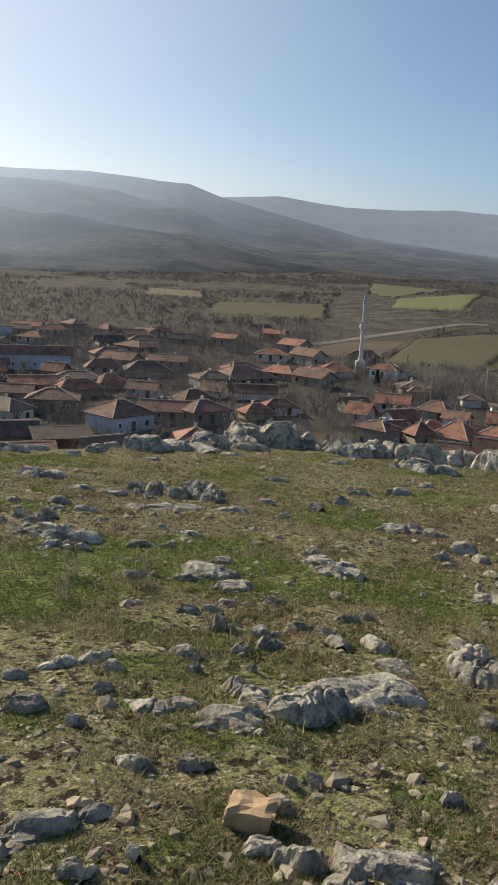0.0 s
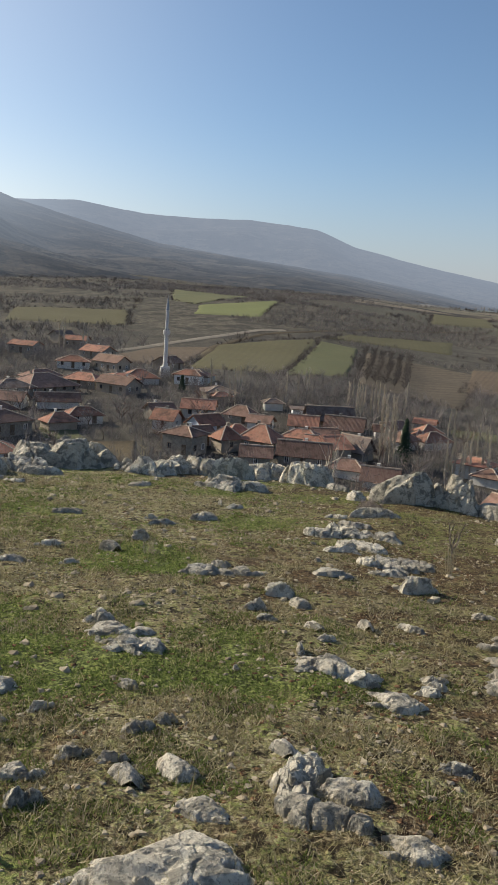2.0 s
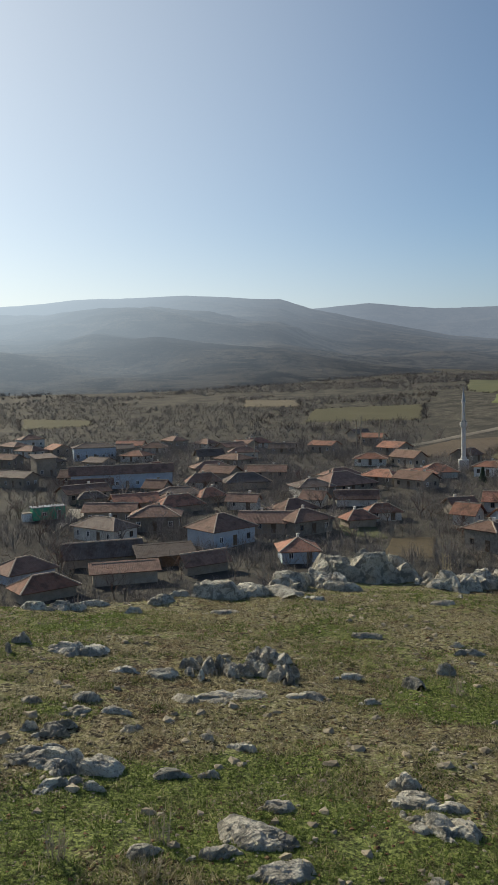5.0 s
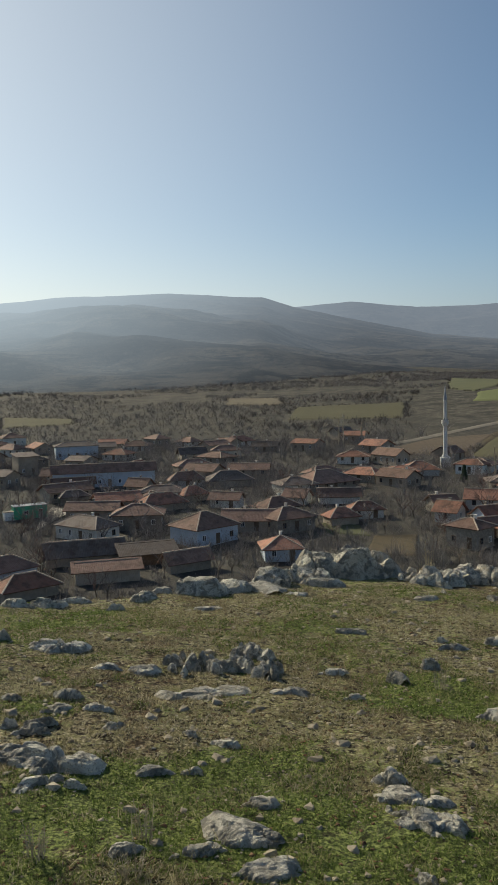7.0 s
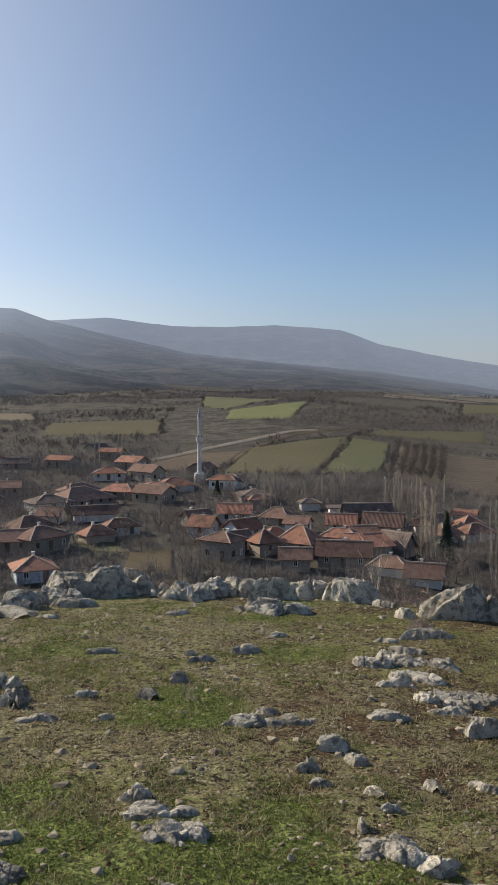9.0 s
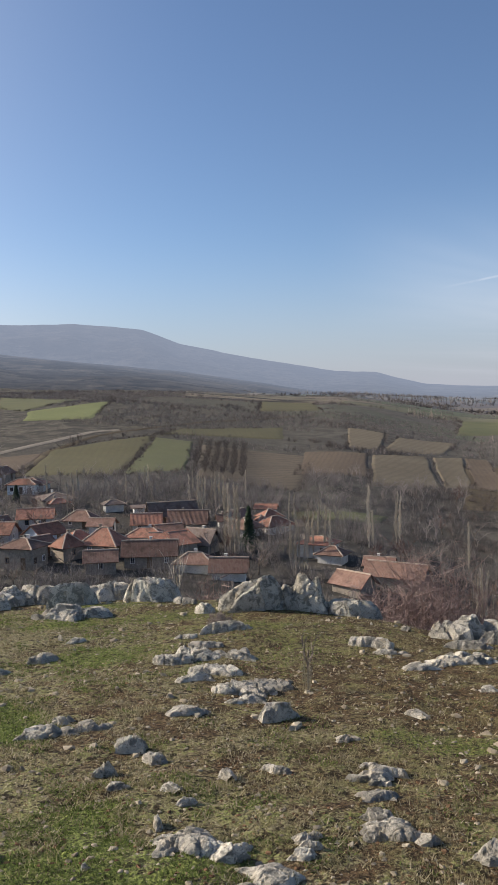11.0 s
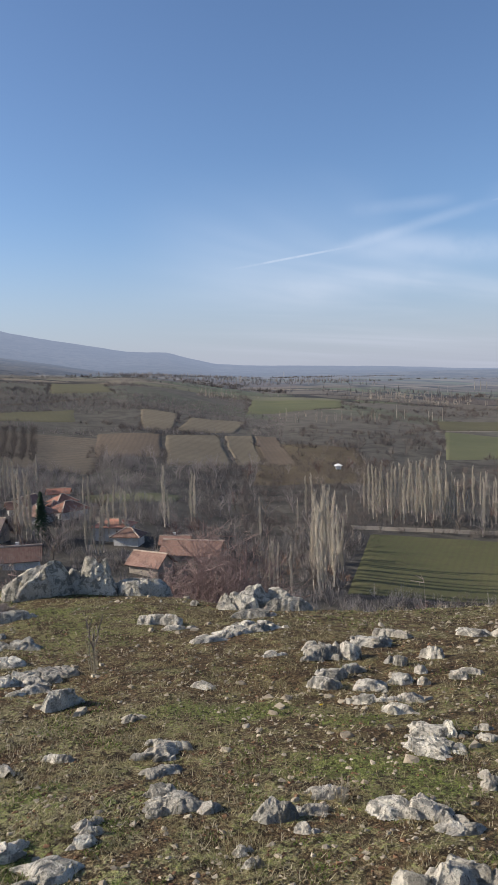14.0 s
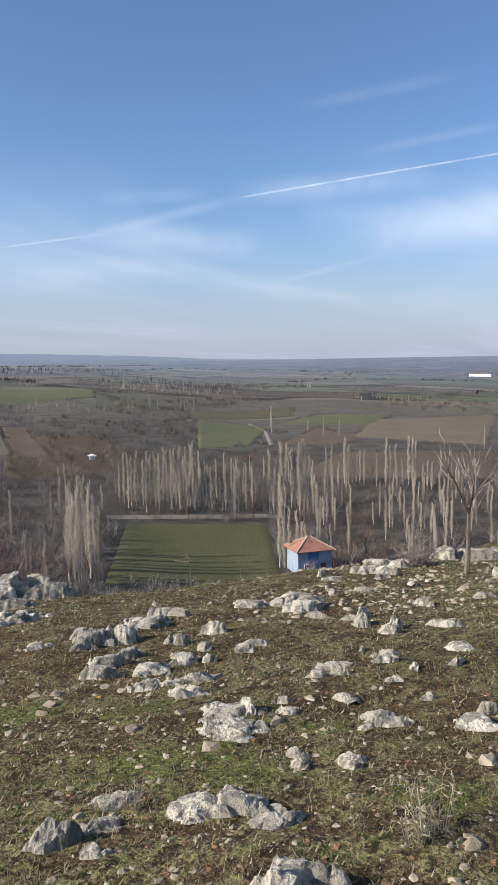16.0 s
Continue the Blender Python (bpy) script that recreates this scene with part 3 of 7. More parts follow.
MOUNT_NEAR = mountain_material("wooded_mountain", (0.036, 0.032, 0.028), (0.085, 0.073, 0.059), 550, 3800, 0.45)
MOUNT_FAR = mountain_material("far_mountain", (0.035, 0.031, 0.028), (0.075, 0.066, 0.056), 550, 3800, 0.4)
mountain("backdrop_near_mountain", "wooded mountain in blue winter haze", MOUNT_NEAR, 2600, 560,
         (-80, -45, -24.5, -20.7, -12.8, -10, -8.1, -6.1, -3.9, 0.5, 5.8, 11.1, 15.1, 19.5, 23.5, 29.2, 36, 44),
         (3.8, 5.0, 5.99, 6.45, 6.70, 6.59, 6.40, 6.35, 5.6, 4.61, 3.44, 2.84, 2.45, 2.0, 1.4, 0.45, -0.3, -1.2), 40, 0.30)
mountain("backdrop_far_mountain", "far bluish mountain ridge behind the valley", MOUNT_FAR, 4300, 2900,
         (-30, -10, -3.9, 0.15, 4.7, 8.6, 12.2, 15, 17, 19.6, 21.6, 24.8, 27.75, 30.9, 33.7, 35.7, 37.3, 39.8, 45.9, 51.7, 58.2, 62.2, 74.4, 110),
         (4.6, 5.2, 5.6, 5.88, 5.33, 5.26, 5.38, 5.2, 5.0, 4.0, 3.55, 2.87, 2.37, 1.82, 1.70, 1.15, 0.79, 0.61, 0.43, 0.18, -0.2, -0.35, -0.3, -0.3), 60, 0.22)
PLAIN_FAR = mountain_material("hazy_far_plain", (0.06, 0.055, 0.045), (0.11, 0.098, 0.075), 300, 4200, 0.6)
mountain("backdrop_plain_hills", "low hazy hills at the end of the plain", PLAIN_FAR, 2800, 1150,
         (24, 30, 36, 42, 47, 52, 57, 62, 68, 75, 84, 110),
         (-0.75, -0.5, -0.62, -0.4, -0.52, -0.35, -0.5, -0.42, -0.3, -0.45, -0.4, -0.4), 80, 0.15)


def plain_material():
    """The far plain: narrow fields of wheat, stubble and plough between hedge banks."""
    m, t, b = material("far_farmland", 1.0, spec=0.0)
    p = place_of(t)
    bent = t.nodes.new("ShaderNodeMapping")
    bent.inputs["Rotation"].default_value, bent.inputs["Scale"].default_value = (0, 0, 0.55), (1.0, 0.5, 0.0)
    link(t, p, bent.inputs[0])
    warp = t.nodes.new("ShaderNodeVectorMath")
    warp.operation = "MULTIPLY_ADD"
    wob = t.nodes.new("ShaderNodeTexNoise")
    wob.inputs["Scale"].default_value = 0.003
    link(t, bent.outputs[0], wob.inputs["Vector"])
    link(t, wob.outputs["Color"], warp.inputs[0])
    warp.inputs[1].default_value = (160, 160, 0)
    link(t, bent.outputs[0], warp.inputs[2])
    plot = t.nodes.new("ShaderNodeTexVoronoi")
    plot.inputs["Scale"].default_value = 0.0085
    link(t, warp.outputs[0], plot.inputs["Vector"])
    edge = t.nodes.new("ShaderNodeTexVoronoi")
    edge.feature = "DISTANCE_TO_EDGE"
    edge.inputs["Scale"].default_value = 0.0085
    link(t, warp.outputs[0], edge.inputs["Vector"])
    tone = t.nodes.new("ShaderNodeSeparateColor")
    link(t, plot.outputs["Color"], tone.inputs[0])
    w2, w3 = noised(t, p, 0.02, 5.0, 0.65), noised(t, p, 0.005, 4.0, 0.6)
    col = mixed(t, ramp(t, tone.outputs[0], 0.3, 0.7), (0.135, 0.112, 0.085), (0.105, 0.118, 0.062))
    col = mixed(t, ramp(t, tone.outputs[1], 0.6, 0.9, 0.0, 0.9), col, (0.20, 0.165, 0.115))
    col = mixed(t, ramp(t, tone.outputs[2], 0.65, 0.95, 0.0, 0.8), col, (0.088, 0.060, 0.045))
    col = mixed(t, ramp(t, w2, 0.46, 0.62, 0.0, 0.6), col, (0.075, 0.066, 0.05))
    col = mixed(t, maths(t, "MULTIPLY", ramp(t, edge.outputs["Distance"], 0.07, 0.02), ramp(t, w3, 0.4, 0.55)), col, (0.035, 0.031, 0.026))
    link(t, col, b.inputs["Base Color"])
    # painted haze: emission mixed over the fields, growing with distance
    haze_emission(t, b, 550, 3800)
    return m


def far_plain():
    az, r = np.linspace(20, 100, 330), np.geomspace(760, 4900, 120)
    aa, rr = np.meshgrid(np.radians(az), r)
    x, y = HOME[0] + rr * np.sin(aa), HOME[1] + rr * np.cos(aa)
    z = height(x, y) + 1.2
    z[0] -= 3
    n, m = x.shape
    i, j = np.meshgrid(np.arange(n - 1), np.arange(m - 1), indexing="ij")
    quads = np.stack([i * m + j, (i + 1) * m + j, (i + 1) * m + j + 1, i * m + j + 1], -1).reshape(-1, 4)[:, ::-1]
    ob = mesh_object("backdrop_plain", np.stack([x, y, z], -1).reshape(-1, 3).tolist(), quads.tolist(), plain_material(), True)
    return tagged(ob, "far farmland plain of narrow fields in winter haze", "plain", kind="structure")


far_plain()
# ---- fields, tracks and yards lying on the ground ----
def draped(name, label, mat, a, b, c, d, lift=0.25, cells=22, category="field"):
    """A four-cornered piece of land laid over the ground; corners go round."""
    if category == "field" and "scrub" not in label and "hedged" not in label:
        QUADS.append((a, b, c, d))
    verts, faces = [], []
    for i in range(cells + 1):
        for j in range(cells + 1):
            u, v = i / cells, j / cells
            x = (a[0] * (1 - u) + b[0] * u) * (1 - v) + (d[0] * (1 - u) + c[0] * u) * v
            y = (a[1] * (1 - u) + b[1] * u) * (1 - v) + (d[1] * (1 - u) + c[1] * u) * v
            verts.append((x, y))
    vx, vy = np.array([p[0] for p in verts]), np.array([p[1] for p in verts])
    edge = 0.005 * np.hypot(vx, vy) * bumps(vx, vy, 25, 77, 3)
    vx, vy = vx + edge, vy + edge * 0.5
    zz = height(vx, vy) + lift
    n = cells + 1
    rim = [k for k in range(n * n) if k // n in (0, cells) or k % n in (0, cells)]
    zz[rim] -= lift + 0.3
    for i in range(cells):
        for j in range(cells):
            faces.append((i * n + j, (i + 1) * n + j, (i + 1) * n + j + 1, i * n + j + 1))
    ob = mesh_object(name, list(zip(vx.tolist(), vy.tolist(), zz.tolist())), faces, mat, True)
    return tagged(ob, label, category, kind="structure")


def field_material(name, a, b_col, c, furrow=0.0, turn=0.0, patch=40.0):
    """Farmland: broad patches, fine growth and plough lines."""
    m, t, b = material(name, 0.95, spec=0.12)
    p = place_of(t)
    n1, n2 = noised(t, p, 1 / patch, 5.0, 0.62), noised(t, p, 0.6, 5.0, 0.65)
    col = mixed(t, ramp(t, n1, 0.38, 0.62), a, b_col)
    col = mixed(t, ramp(t, n2, 0.46, 0.68, 0.0, 0.6), col, c)
    if furrow:
        mp = t.nodes.new("ShaderNodeMapping")
        mp.inputs["Rotation"].default_value = (0, 0, radians(turn))
        link(t, p, mp.inputs[0])
        wv = t.nodes.new("ShaderNodeTexWave")
        wv.inputs["Scale"].default_value, wv.inputs["Distortion"].default_value = 0.314 / furrow, 1.2
        wv.inputs["Detail"].default_value = 2.0
        link(t, mp.outputs[0], wv.inputs[0])
        col = mixed(t, ramp(t, wv.outputs["Fac"], 0.45, 0.85, 0.0, 0.28), col, c)
    link(t, col, b.inputs["Base Color"])
    relief(t, b, n2, 0.3, 0.5)
    return m


F_GREEN = field_material("young_winter_wheat", (0.105, 0.112, 0.060), (0.128, 0.130, 0.068), (0.108, 0.098, 0.062))
F_DARK = field_material("drilled_winter_wheat", (0.084, 0.087, 0.040), (0.106, 0.102, 0.047), (0.082, 0.072, 0.042), 1.4, 60)
F_BRIGHT = field_material("lush_winter_wheat", (0.150, 0.165, 0.072), (0.170, 0.184, 0.080), (0.13, 0.138, 0.066))
F_OLIVE = field_material("sparse_winter_wheat", (0.102, 0.096, 0.054), (0.118, 0.108, 0.060), (0.090, 0.078, 0.050), 3.0, 20)
F_BROWN = field_material("ploughed_earth", (0.118, 0.092, 0.067), (0.140, 0.108, 0.078), (0.088, 0.068, 0.052), 2.0, 35)
F_STUBBLE = field_material("pale_stubble", (0.155, 0.13, 0.09), (0.185, 0.155, 0.108), (0.115, 0.093, 0.067), 3.5, 48)
F_SCRUB = field_material("rough_scrub", (0.085, 0.066, 0.043), (0.115, 0.092, 0.058), (0.05, 0.042, 0.032))
F_ROWS = field_material("orchard_floor", (0.105, 0.088, 0.066), (0.132, 0.108, 0.08), (0.065, 0.054, 0.044), 5.0, 80)
QUADS = []
DIRT = speckled("packed_pale_dirt", (0.24, 0.21, 0.168), (0.19, 0.165, 0.13), 4.0, (0.22, 0.18, 0.14), 0.95)
YARD = speckled("pale_concrete_yard", (0.46, 0.41, 0.34), (0.38, 0.34, 0.28), 6.0, (0.30, 0.27, 0.22), 0.9)
ORCHARD = ((91, 246), (106, 236), (148, 324), (129, 342))
draped("field", "bright green winter wheat field", F_BRIGHT, (71, 470), (108, 458), (162, 611), (82, 527), 0.44)
draped("field", "pale green meadow above the village", F_GREEN, (70, 570), (81, 533), (151, 669), (95, 774), 0.51)
draped("field", "broad olive field of sparse winter wheat", F_OLIVE, (38, 264), (68, 250), (118, 369), (60, 334), 0.31)
draped("field", "fresh green wheat field", F_GREEN, (68, 250), (94, 258), (131, 350), (116, 363), 0.31)
draped("field", "brown ploughed strip beside the minaret", F_BROWN, (7, 281), (37, 265), (58, 329), (33, 324), 0.30)
draped("field", "dark olive slope field", F_OLIVE, (122, 374), (186, 362), (215, 420), (139, 395), 0.37)
draped("field", "orchard ground with long tree shadows", F_ROWS, (90, 242), (115, 214), (167, 302), (131, 342), 0.30)
draped("field", "brown ploughed field", F_BROWN, (132, 249), (158, 242), (199, 306), (170, 315), 0.31)
draped("field", "pale stubble field", F_STUBBLE, (147, 224), (183, 232), (239, 315), (198, 303), 0.32)
draped("field", "pale stubble strip", F_STUBBLE, (184, 232), (200, 235), (262, 317), (240, 313), 0.33)
draped("field", "brown rough plot", F_BROWN, (199, 232), (208, 223), (271, 308), (263, 317), 0.34)
draped("field", "pale fallow field", F_STUBBLE, (213, 317), (255, 322), (305, 373), (266, 378), 0.38)
draped("field", "ochre slope at the wood", F_STUBBLE, (197, 319), (216, 321), (267, 390), (250, 407), 0.38)
draped("field", "green strip by the poplars", F_GREEN, (90, 174), (110, 165), (121, 175), (94, 183), 0.24)
draped("field", "olive hillside field", F_OLIVE, (244, 518), (296, 517), (397, 712), (339, 712), 0.53)
draped("field", "dark green valley field", F_GREEN, (343, 421), (464, 445), (630, 604), (511, 617), 0.55)
draped("field", "dark green wheat field walled by poplars", F_DARK, (91, 89), (119, 71), (164, 101), (136, 124), 0.22)
draped("field", "rough scrub hillside", F_SCRUB, (160, 195), (200, 175), (275, 254), (248, 299), 0.31)
draped("field", "green wheat field on the plain", F_GREEN, (282, 210), (314, 202), (414, 251), (402, 300), 0.38)
draped("field", "long green wheat field", F_GREEN, (422, 256), (460, 204), (545, 224), (515, 273), 0.45)
draped("field", "ochre and green wide field", F_STUBBLE, (376, 180), (381, 110), (586, 161), (499, 221), 0.42)
draped("field", "reddish ploughed field", F_BROWN, (322, 194), (338, 168), (379, 175), (420, 223), 0.37)
draped("field", "olive field on the plain", F_BROWN, (229, 136), (274, 76), (362, 100), (317, 157), 0.31)
draped("field", "far olive field", F_OLIVE, (399, 301), (491, 279), (568, 322), (459, 350), 0.46)
draped("field", "dim olive field behind the village", F_OLIVE, (-179, 389), (-145, 404), (-157, 439), (-207, 451), 0.39)
draped("field", "grey-green meadow behind the village", F_OLIVE, (-33, 399), (28, 397), (34, 485), (-32, 464), 0.38)
draped("field", "far terraced field", F_STUBBLE, (-77, 492), (-40, 482), (-45, 535), (-85, 547), 0.43)
draped("yard", "grassy yard between the houses", F_GREEN, (-5, 156), (4, 153), (2, 163), (-6, 165), 0.20)
draped("yard", "pale concrete yard beside a green container", YARD, (-64, 153), (-64, 177), (-56, 177), (-71, 181), 0.20)
draped("yard", "brown garden below the houses", F_SCRUB, (2, 138), (12, 138), (13, 155), (4, 154), 0.20)


def track(name, label, mat, width, *points):
    """A lane over the ground through the given points."""
    verts, faces = [], []
    dense = []
    for (x0, y0), (x1, y1) in zip(points, points[1:]):
        steps = max(2, int(math.hypot(x1 - x0, y1 - y0) / 5))
        dense += [(x0 + (x1 - x0) * k / steps, y0 + (y1 - y0) * k / steps) for k in range(steps)]
    dense.append(points[-1])
    for k, (x, y) in enumerate(dense):
        x2, y2 = dense[min(k + 1, len(dense) - 1)]
        x1, y1 = dense[max(k - 1, 0)]
        n = math.hypot(x2 - x1, y2 - y1)
        ox, oy = -(y2 - y1) / n * width / 2, (x2 - x1) / n * width / 2
        for s in (-1, -0.3, 0.3, 1):
            verts.append((x + ox * s, y + oy * s, ground_z(x + ox * s, y + oy * s) + (0.42 if abs(s) < 0.5 else 0.05)))
        if k:
            for j in range(3):
                faces.append((4 * k - 4 + j, 4 * k - 3 + j, 4 * k + 1 + j, 4 * k + j))
    return tagged(mesh_object(name, verts, faces, mat, True), label, "road", kind="structure")


track("track", "pale dirt road climbing past the fields", DIRT, 5, (8, 297), (25, 320), (37, 334), (62, 357), (90, 387), (106, 393))
track("track", "dark hedged lane between fields", F_SCRUB, 4, (37, 265), (59, 329), (89, 370), (164, 432), (252, 480))
track("track", "pale dirt road beside the poplar wood", DIRT, 4.5, (137, 130), (156, 117), (168, 108), (171, 102))
track("track", "dirt track through the plain", DIRT, 2.6, (321, 195), (383, 236), (415, 268))
track("track", "pale farm track on the plain", DIRT, 2.8, (395, 302), (450, 286), (481, 273))
track("track", "lane between village walls", DIRT, 4, (79, 162), (82, 157), (85, 151))

# ---- rocks on the hilltop ----
def rock_mesh(name, seed, cells, blocks, slope=0.0):
    """A weathered limestone outcrop about one metre wide: broken blocks lying along one bedding,
    with tilted flat tops, steep sides, open joints, rain grooves and pits. slope: how far the beds dip along x."""
    rnd = random.Random(seed * 13 + 5)
    span, n = 0.62, cells + 1
    u = np.linspace(-span, span, n)
    x, y = np.meshgrid(u, u, indexing="ij")
    off = 40.0 * seed + 7.0
    wx = x + 0.07 * bumps(x + off, y, 0.45, seed, 3) + 0.02 * bumps(x + off, y, 0.12, seed + 1, 2)
    wy = y + 0.07 * bumps(x, y + off, 0.45, seed + 2, 3) + 0.02 * bumps(x, y + off, 0.12, seed + 3, 2)
    strike = rnd.uniform(-0.5, 0.5)
    dip = slope or rnd.uniform(-0.35, 0.35)
    h = np.full(x.shape, -0.3)
    for k in range(blocks):
        a, q = rnd.uniform(0, 6.283), (0.0 if k == 0 else rnd.uniform(0.16, 0.42))
        cx, cy = math.cos(a) * q, math.sin(a) * q * 0.8
        r = (rnd.uniform(0.30, 0.40) if blocks < 7 else rnd.uniform(0.22, 0.30)) if k == 0 else rnd.uniform(0.10, 0.24)
        tall = 1.0 if k == 0 else rnd.uniform(0.3, 0.9)
        turn, narrow = strike + rnd.gauss(0, 0.25), rnd.uniform(0.45, 0.9)
        c, s = math.cos(turn), math.sin(turn)
        e, f = ((wx - cx) * c + (wy - cy) * s) / r, ((wy - cy) * c - (wx - cx) * s) / (r * narrow)
        top = tall * (0.78 + (dip + rnd.gauss(0, 0.12)) * e * 0.6 + rnd.gauss(0, 0.18) * f - 0.18 * (e * e + f * f))
        body = top
        for j in range(rnd.choice((5, 6, 7))):
            w = j * 1.05 + rnd.uniform(-0.3, 0.3)
            body = np.minimum(body, tall * rnd.uniform(0.9, 2.8) * (rnd.uniform(0.80, 1.1) - e * math.cos(w) - f * math.sin(w)) + 0.02)
        h = np.maximum(h, body)
    c, s = math.cos(strike), math.sin(strike)
    along, across = wx * c + wy * s, wy * c - wx * s
    mass = np.clip(h * 3 + 0.25, 0, 1) * (h > -0.05)
    groove = np.abs(bumps(along * 0.35 + off, across, 0.16, seed + 4, 2))
    joint = np.abs(bumps(along + off, across * 0.5, 0.34, seed + 5, 2))
    h = h + mass * (0.15 * bumps(x + off, y, 0.20, seed + 6, 5) + 0.07 * bumps(x + off, y, 0.05, seed + 7, 2))
    h = h - mass * (1.5 * np.clip(0.12 - groove, 0, 1) + 3.2 * np.clip(0.085 - joint, 0, 1))
    h = np.maximum(h, -0.25)
    h = h / h.max()
    h = np.where(h > 0, np.maximum(h, 1e-6) ** 0.68, h)
    keep = np.maximum(np.maximum(h[:-1, :-1], h[1:, :-1]), np.maximum(h[:-1, 1:], h[1:, 1:])) > -0.06
    i, j = np.nonzero(keep)
    quads = np.stack([i * n + j, (i + 1) * n + j, (i + 1) * n + j + 1, i * n + j + 1], -1)
    used, at = np.unique(quads, return_inverse=True)
    side = 0.12 * np.clip(h, 0, 1) * bumps(x + off, y, 0.3, seed + 8, 2)
    verts = np.stack([x + side, y - side * 0.6, h], -1).reshape(-1, 3)[used]
    me = bpy.data.meshes.new(name)
    me.from_pydata(verts.tolist(), [], at.reshape(-1, 4).tolist())
    me.materials.append(ROCK)
    return me


ROCKS = [rock_mesh("rock", s, 36 if s < 10 else 84, (2 + s % 2 if s < 5 else 4 + s % 3) if s < 10 else 9 + s % 4 if s % 2 else 4 + s % 3) for s in range(20)]
ROCKS.append(rock_mesh("rock", 21, 100, 4, 0.85))


def rock(x, y, width, tall, turn=0.0, deep=0.0, shape=0, label="", lean=0.0, group="rocks on the hilltop"):
    """A rock of that width across the view, depth and height, bedded in the turf."""
    ob = new("rock", ROCKS[shape % len(ROCKS)])
    ob.matrix_world = pose(x, y, ground_z(x, y) - 0.04 * tall, lean, 0, turn) @ Matrix.Diagonal((width, deep or width * 0.7, tall, 1))
    return tagged(ob, label or ("large weathered grey limestone outcrop with pale worn edges" if width > 0.8 else "weathered pale grey limestone rock bedded in dry turf"), "rock", group)


rock(0.15, 2.53, 0.12, 0.06, -6, 0.09, 3)
rock(0.09, 2.30, 0.22, 0.05, 181, 0.16, 9)
rock(0.22, 2.20, 0.25, 0.09, 4, 0.19, 1)
rock(0.50, 2.26, 0.43, 0.06, 169, 0.32, 7)
rock(-0.65, 2.31, 0.44, 0.05, 197, 0.33, 3)
rock(-0.50, 2.07, 0.15, 0.05, 191, 0.11, 8)
rock(-0.43, 2.75, 0.23, 0.05, 12, 0.17, 2)
rock(-0.21, 2.78, 0.18, 0.05, 190, 0.13, 8)
rock(0.18, 2.71, 0.12, 0.05, 2, 0.09, 1)
rock(0.27, 2.74, 0.11, 0.06, -10, 0.08, 9)
rock(-0.09, 3.18, 0.48, 0.05, 181, 0.36, 10)
rock(-0.43, 3.25, 0.39, 0.05, 185, 0.30, 6)
rock(0.80, 2.69, 0.12, 0.06, 175, 0.09, 9)
rock(-0.35, 3.92, 0.27, 0.05, 176, 0.20, 2)
rock(-0.28, 3.73, 0.15, 0.05, 177, 0.12, 2)
rock(0.08, 4.13, 0.18, 0.08, 177, 0.14, 6)
rock(-0.07, 4.05, 0.16, 0.05, 182, 0.12, 6)
rock(-0.95, 3.68, 0.26, 0.05, 24, 0.19, 6)
rock(-0.80, 3.76, 0.26, 0.05, 204, 0.20, 0)
rock(-0.69, 3.65, 0.18, 0.05, 202, 0.14, 2)
rock(-0.98, 3.12, 0.25, 0.06, 23, 0.18, 9)
rock(-0.16, 4.89, 0.28, 0.05, 177, 0.21, 3)
rock(-0.28, 4.68, 0.18, 0.05, 192, 0.13, 1)
rock(-1.15, 3.48, 0.14, 0.05, 15, 0.11, 7)
rock(-0.74, 3.02, 0.13, 0.05, 203, 0.10, 1)
rock(-0.69, 3.38, 0.15, 0.05, 190, 0.12, 0)
rock(0.50, 3.55, 0.18, 0.05, -19, 0.13, 6)
rock(1.12, 3.38, 0.14, 0.06, -21, 0.11, 9)
rock(-0.34, 2.18, 0.07, 0.05, 21, 0.07, 4)
rock(0.51, 4.33, 0.21, 0.05, -17, 0.16, 4)
rock(-0.41, 4.60, 0.18, 0.05, 16, 0.13, 9)
rock(-0.79, 4.69, 0.18, 0.05, 192, 0.14, 6)
rock(0.24, 3.34, 0.52, 0.11, 7, 0.39, 12)
rock(0.79, 3.99, 0.36, 0.05, 164, 0.27, 2)
rock(1.24, 3.88, 0.46, 0.09, 162, 0.35, 18)
rock(1.41, 4.06, 0.38, 0.07, -20, 0.29, 9)
rock(0.06, 4.35, 0.23, 0.06, 178, 0.17, 8)
rock(0.45, 4.45, 0.16, 0.05, 172, 0.12, 3)
rock(0.74, 4.31, 0.25, 0.05, 170, 0.19, 4)
rock(0.60, 4.75, 0.23, 0.05, 184, 0.18, 0)
rock(0.73, 4.85, 0.16, 0.05, -12, 0.12, 5)
rock(0.59, 5.36, 0.15, 0.05, -17, 0.12, 9)
rock(0.50, 6.49, 0.29, 0.09, 172, 0.22, 5)
rock(2.10, 5.04, 0.49, 0.06, 160, 0.37, 5)
rock(2.08, 5.45, 0.22, 0.05, -13, 0.16, 0)
rock(2.43, 5.27, 0.19, 0.05, 146, 0.14, 0)
rock(2.06, 4.29, 0.20, 0.06, 152, 0.15, 7)
rock(1.55, 3.62, 0.36, 0.05, 160, 0.27, 5)
rock(1.69, 3.11, 0.32, 0.05, -25, 0.24, 1)
rock(1.01, 3.15, 0.17, 0.05, 158, 0.12, 2)
rock(1.27, 4.53, 0.19, 0.05, -22, 0.14, 4)
rock(1.34, 3.26, 0.15, 0.05, 156, 0.11, 5)
rock(2.96, 5.19, 0.45, 0.07, 154, 0.34, 13)
rock(0.81, 3.67, 0.09, 0.05, -19, 0.07, 2)
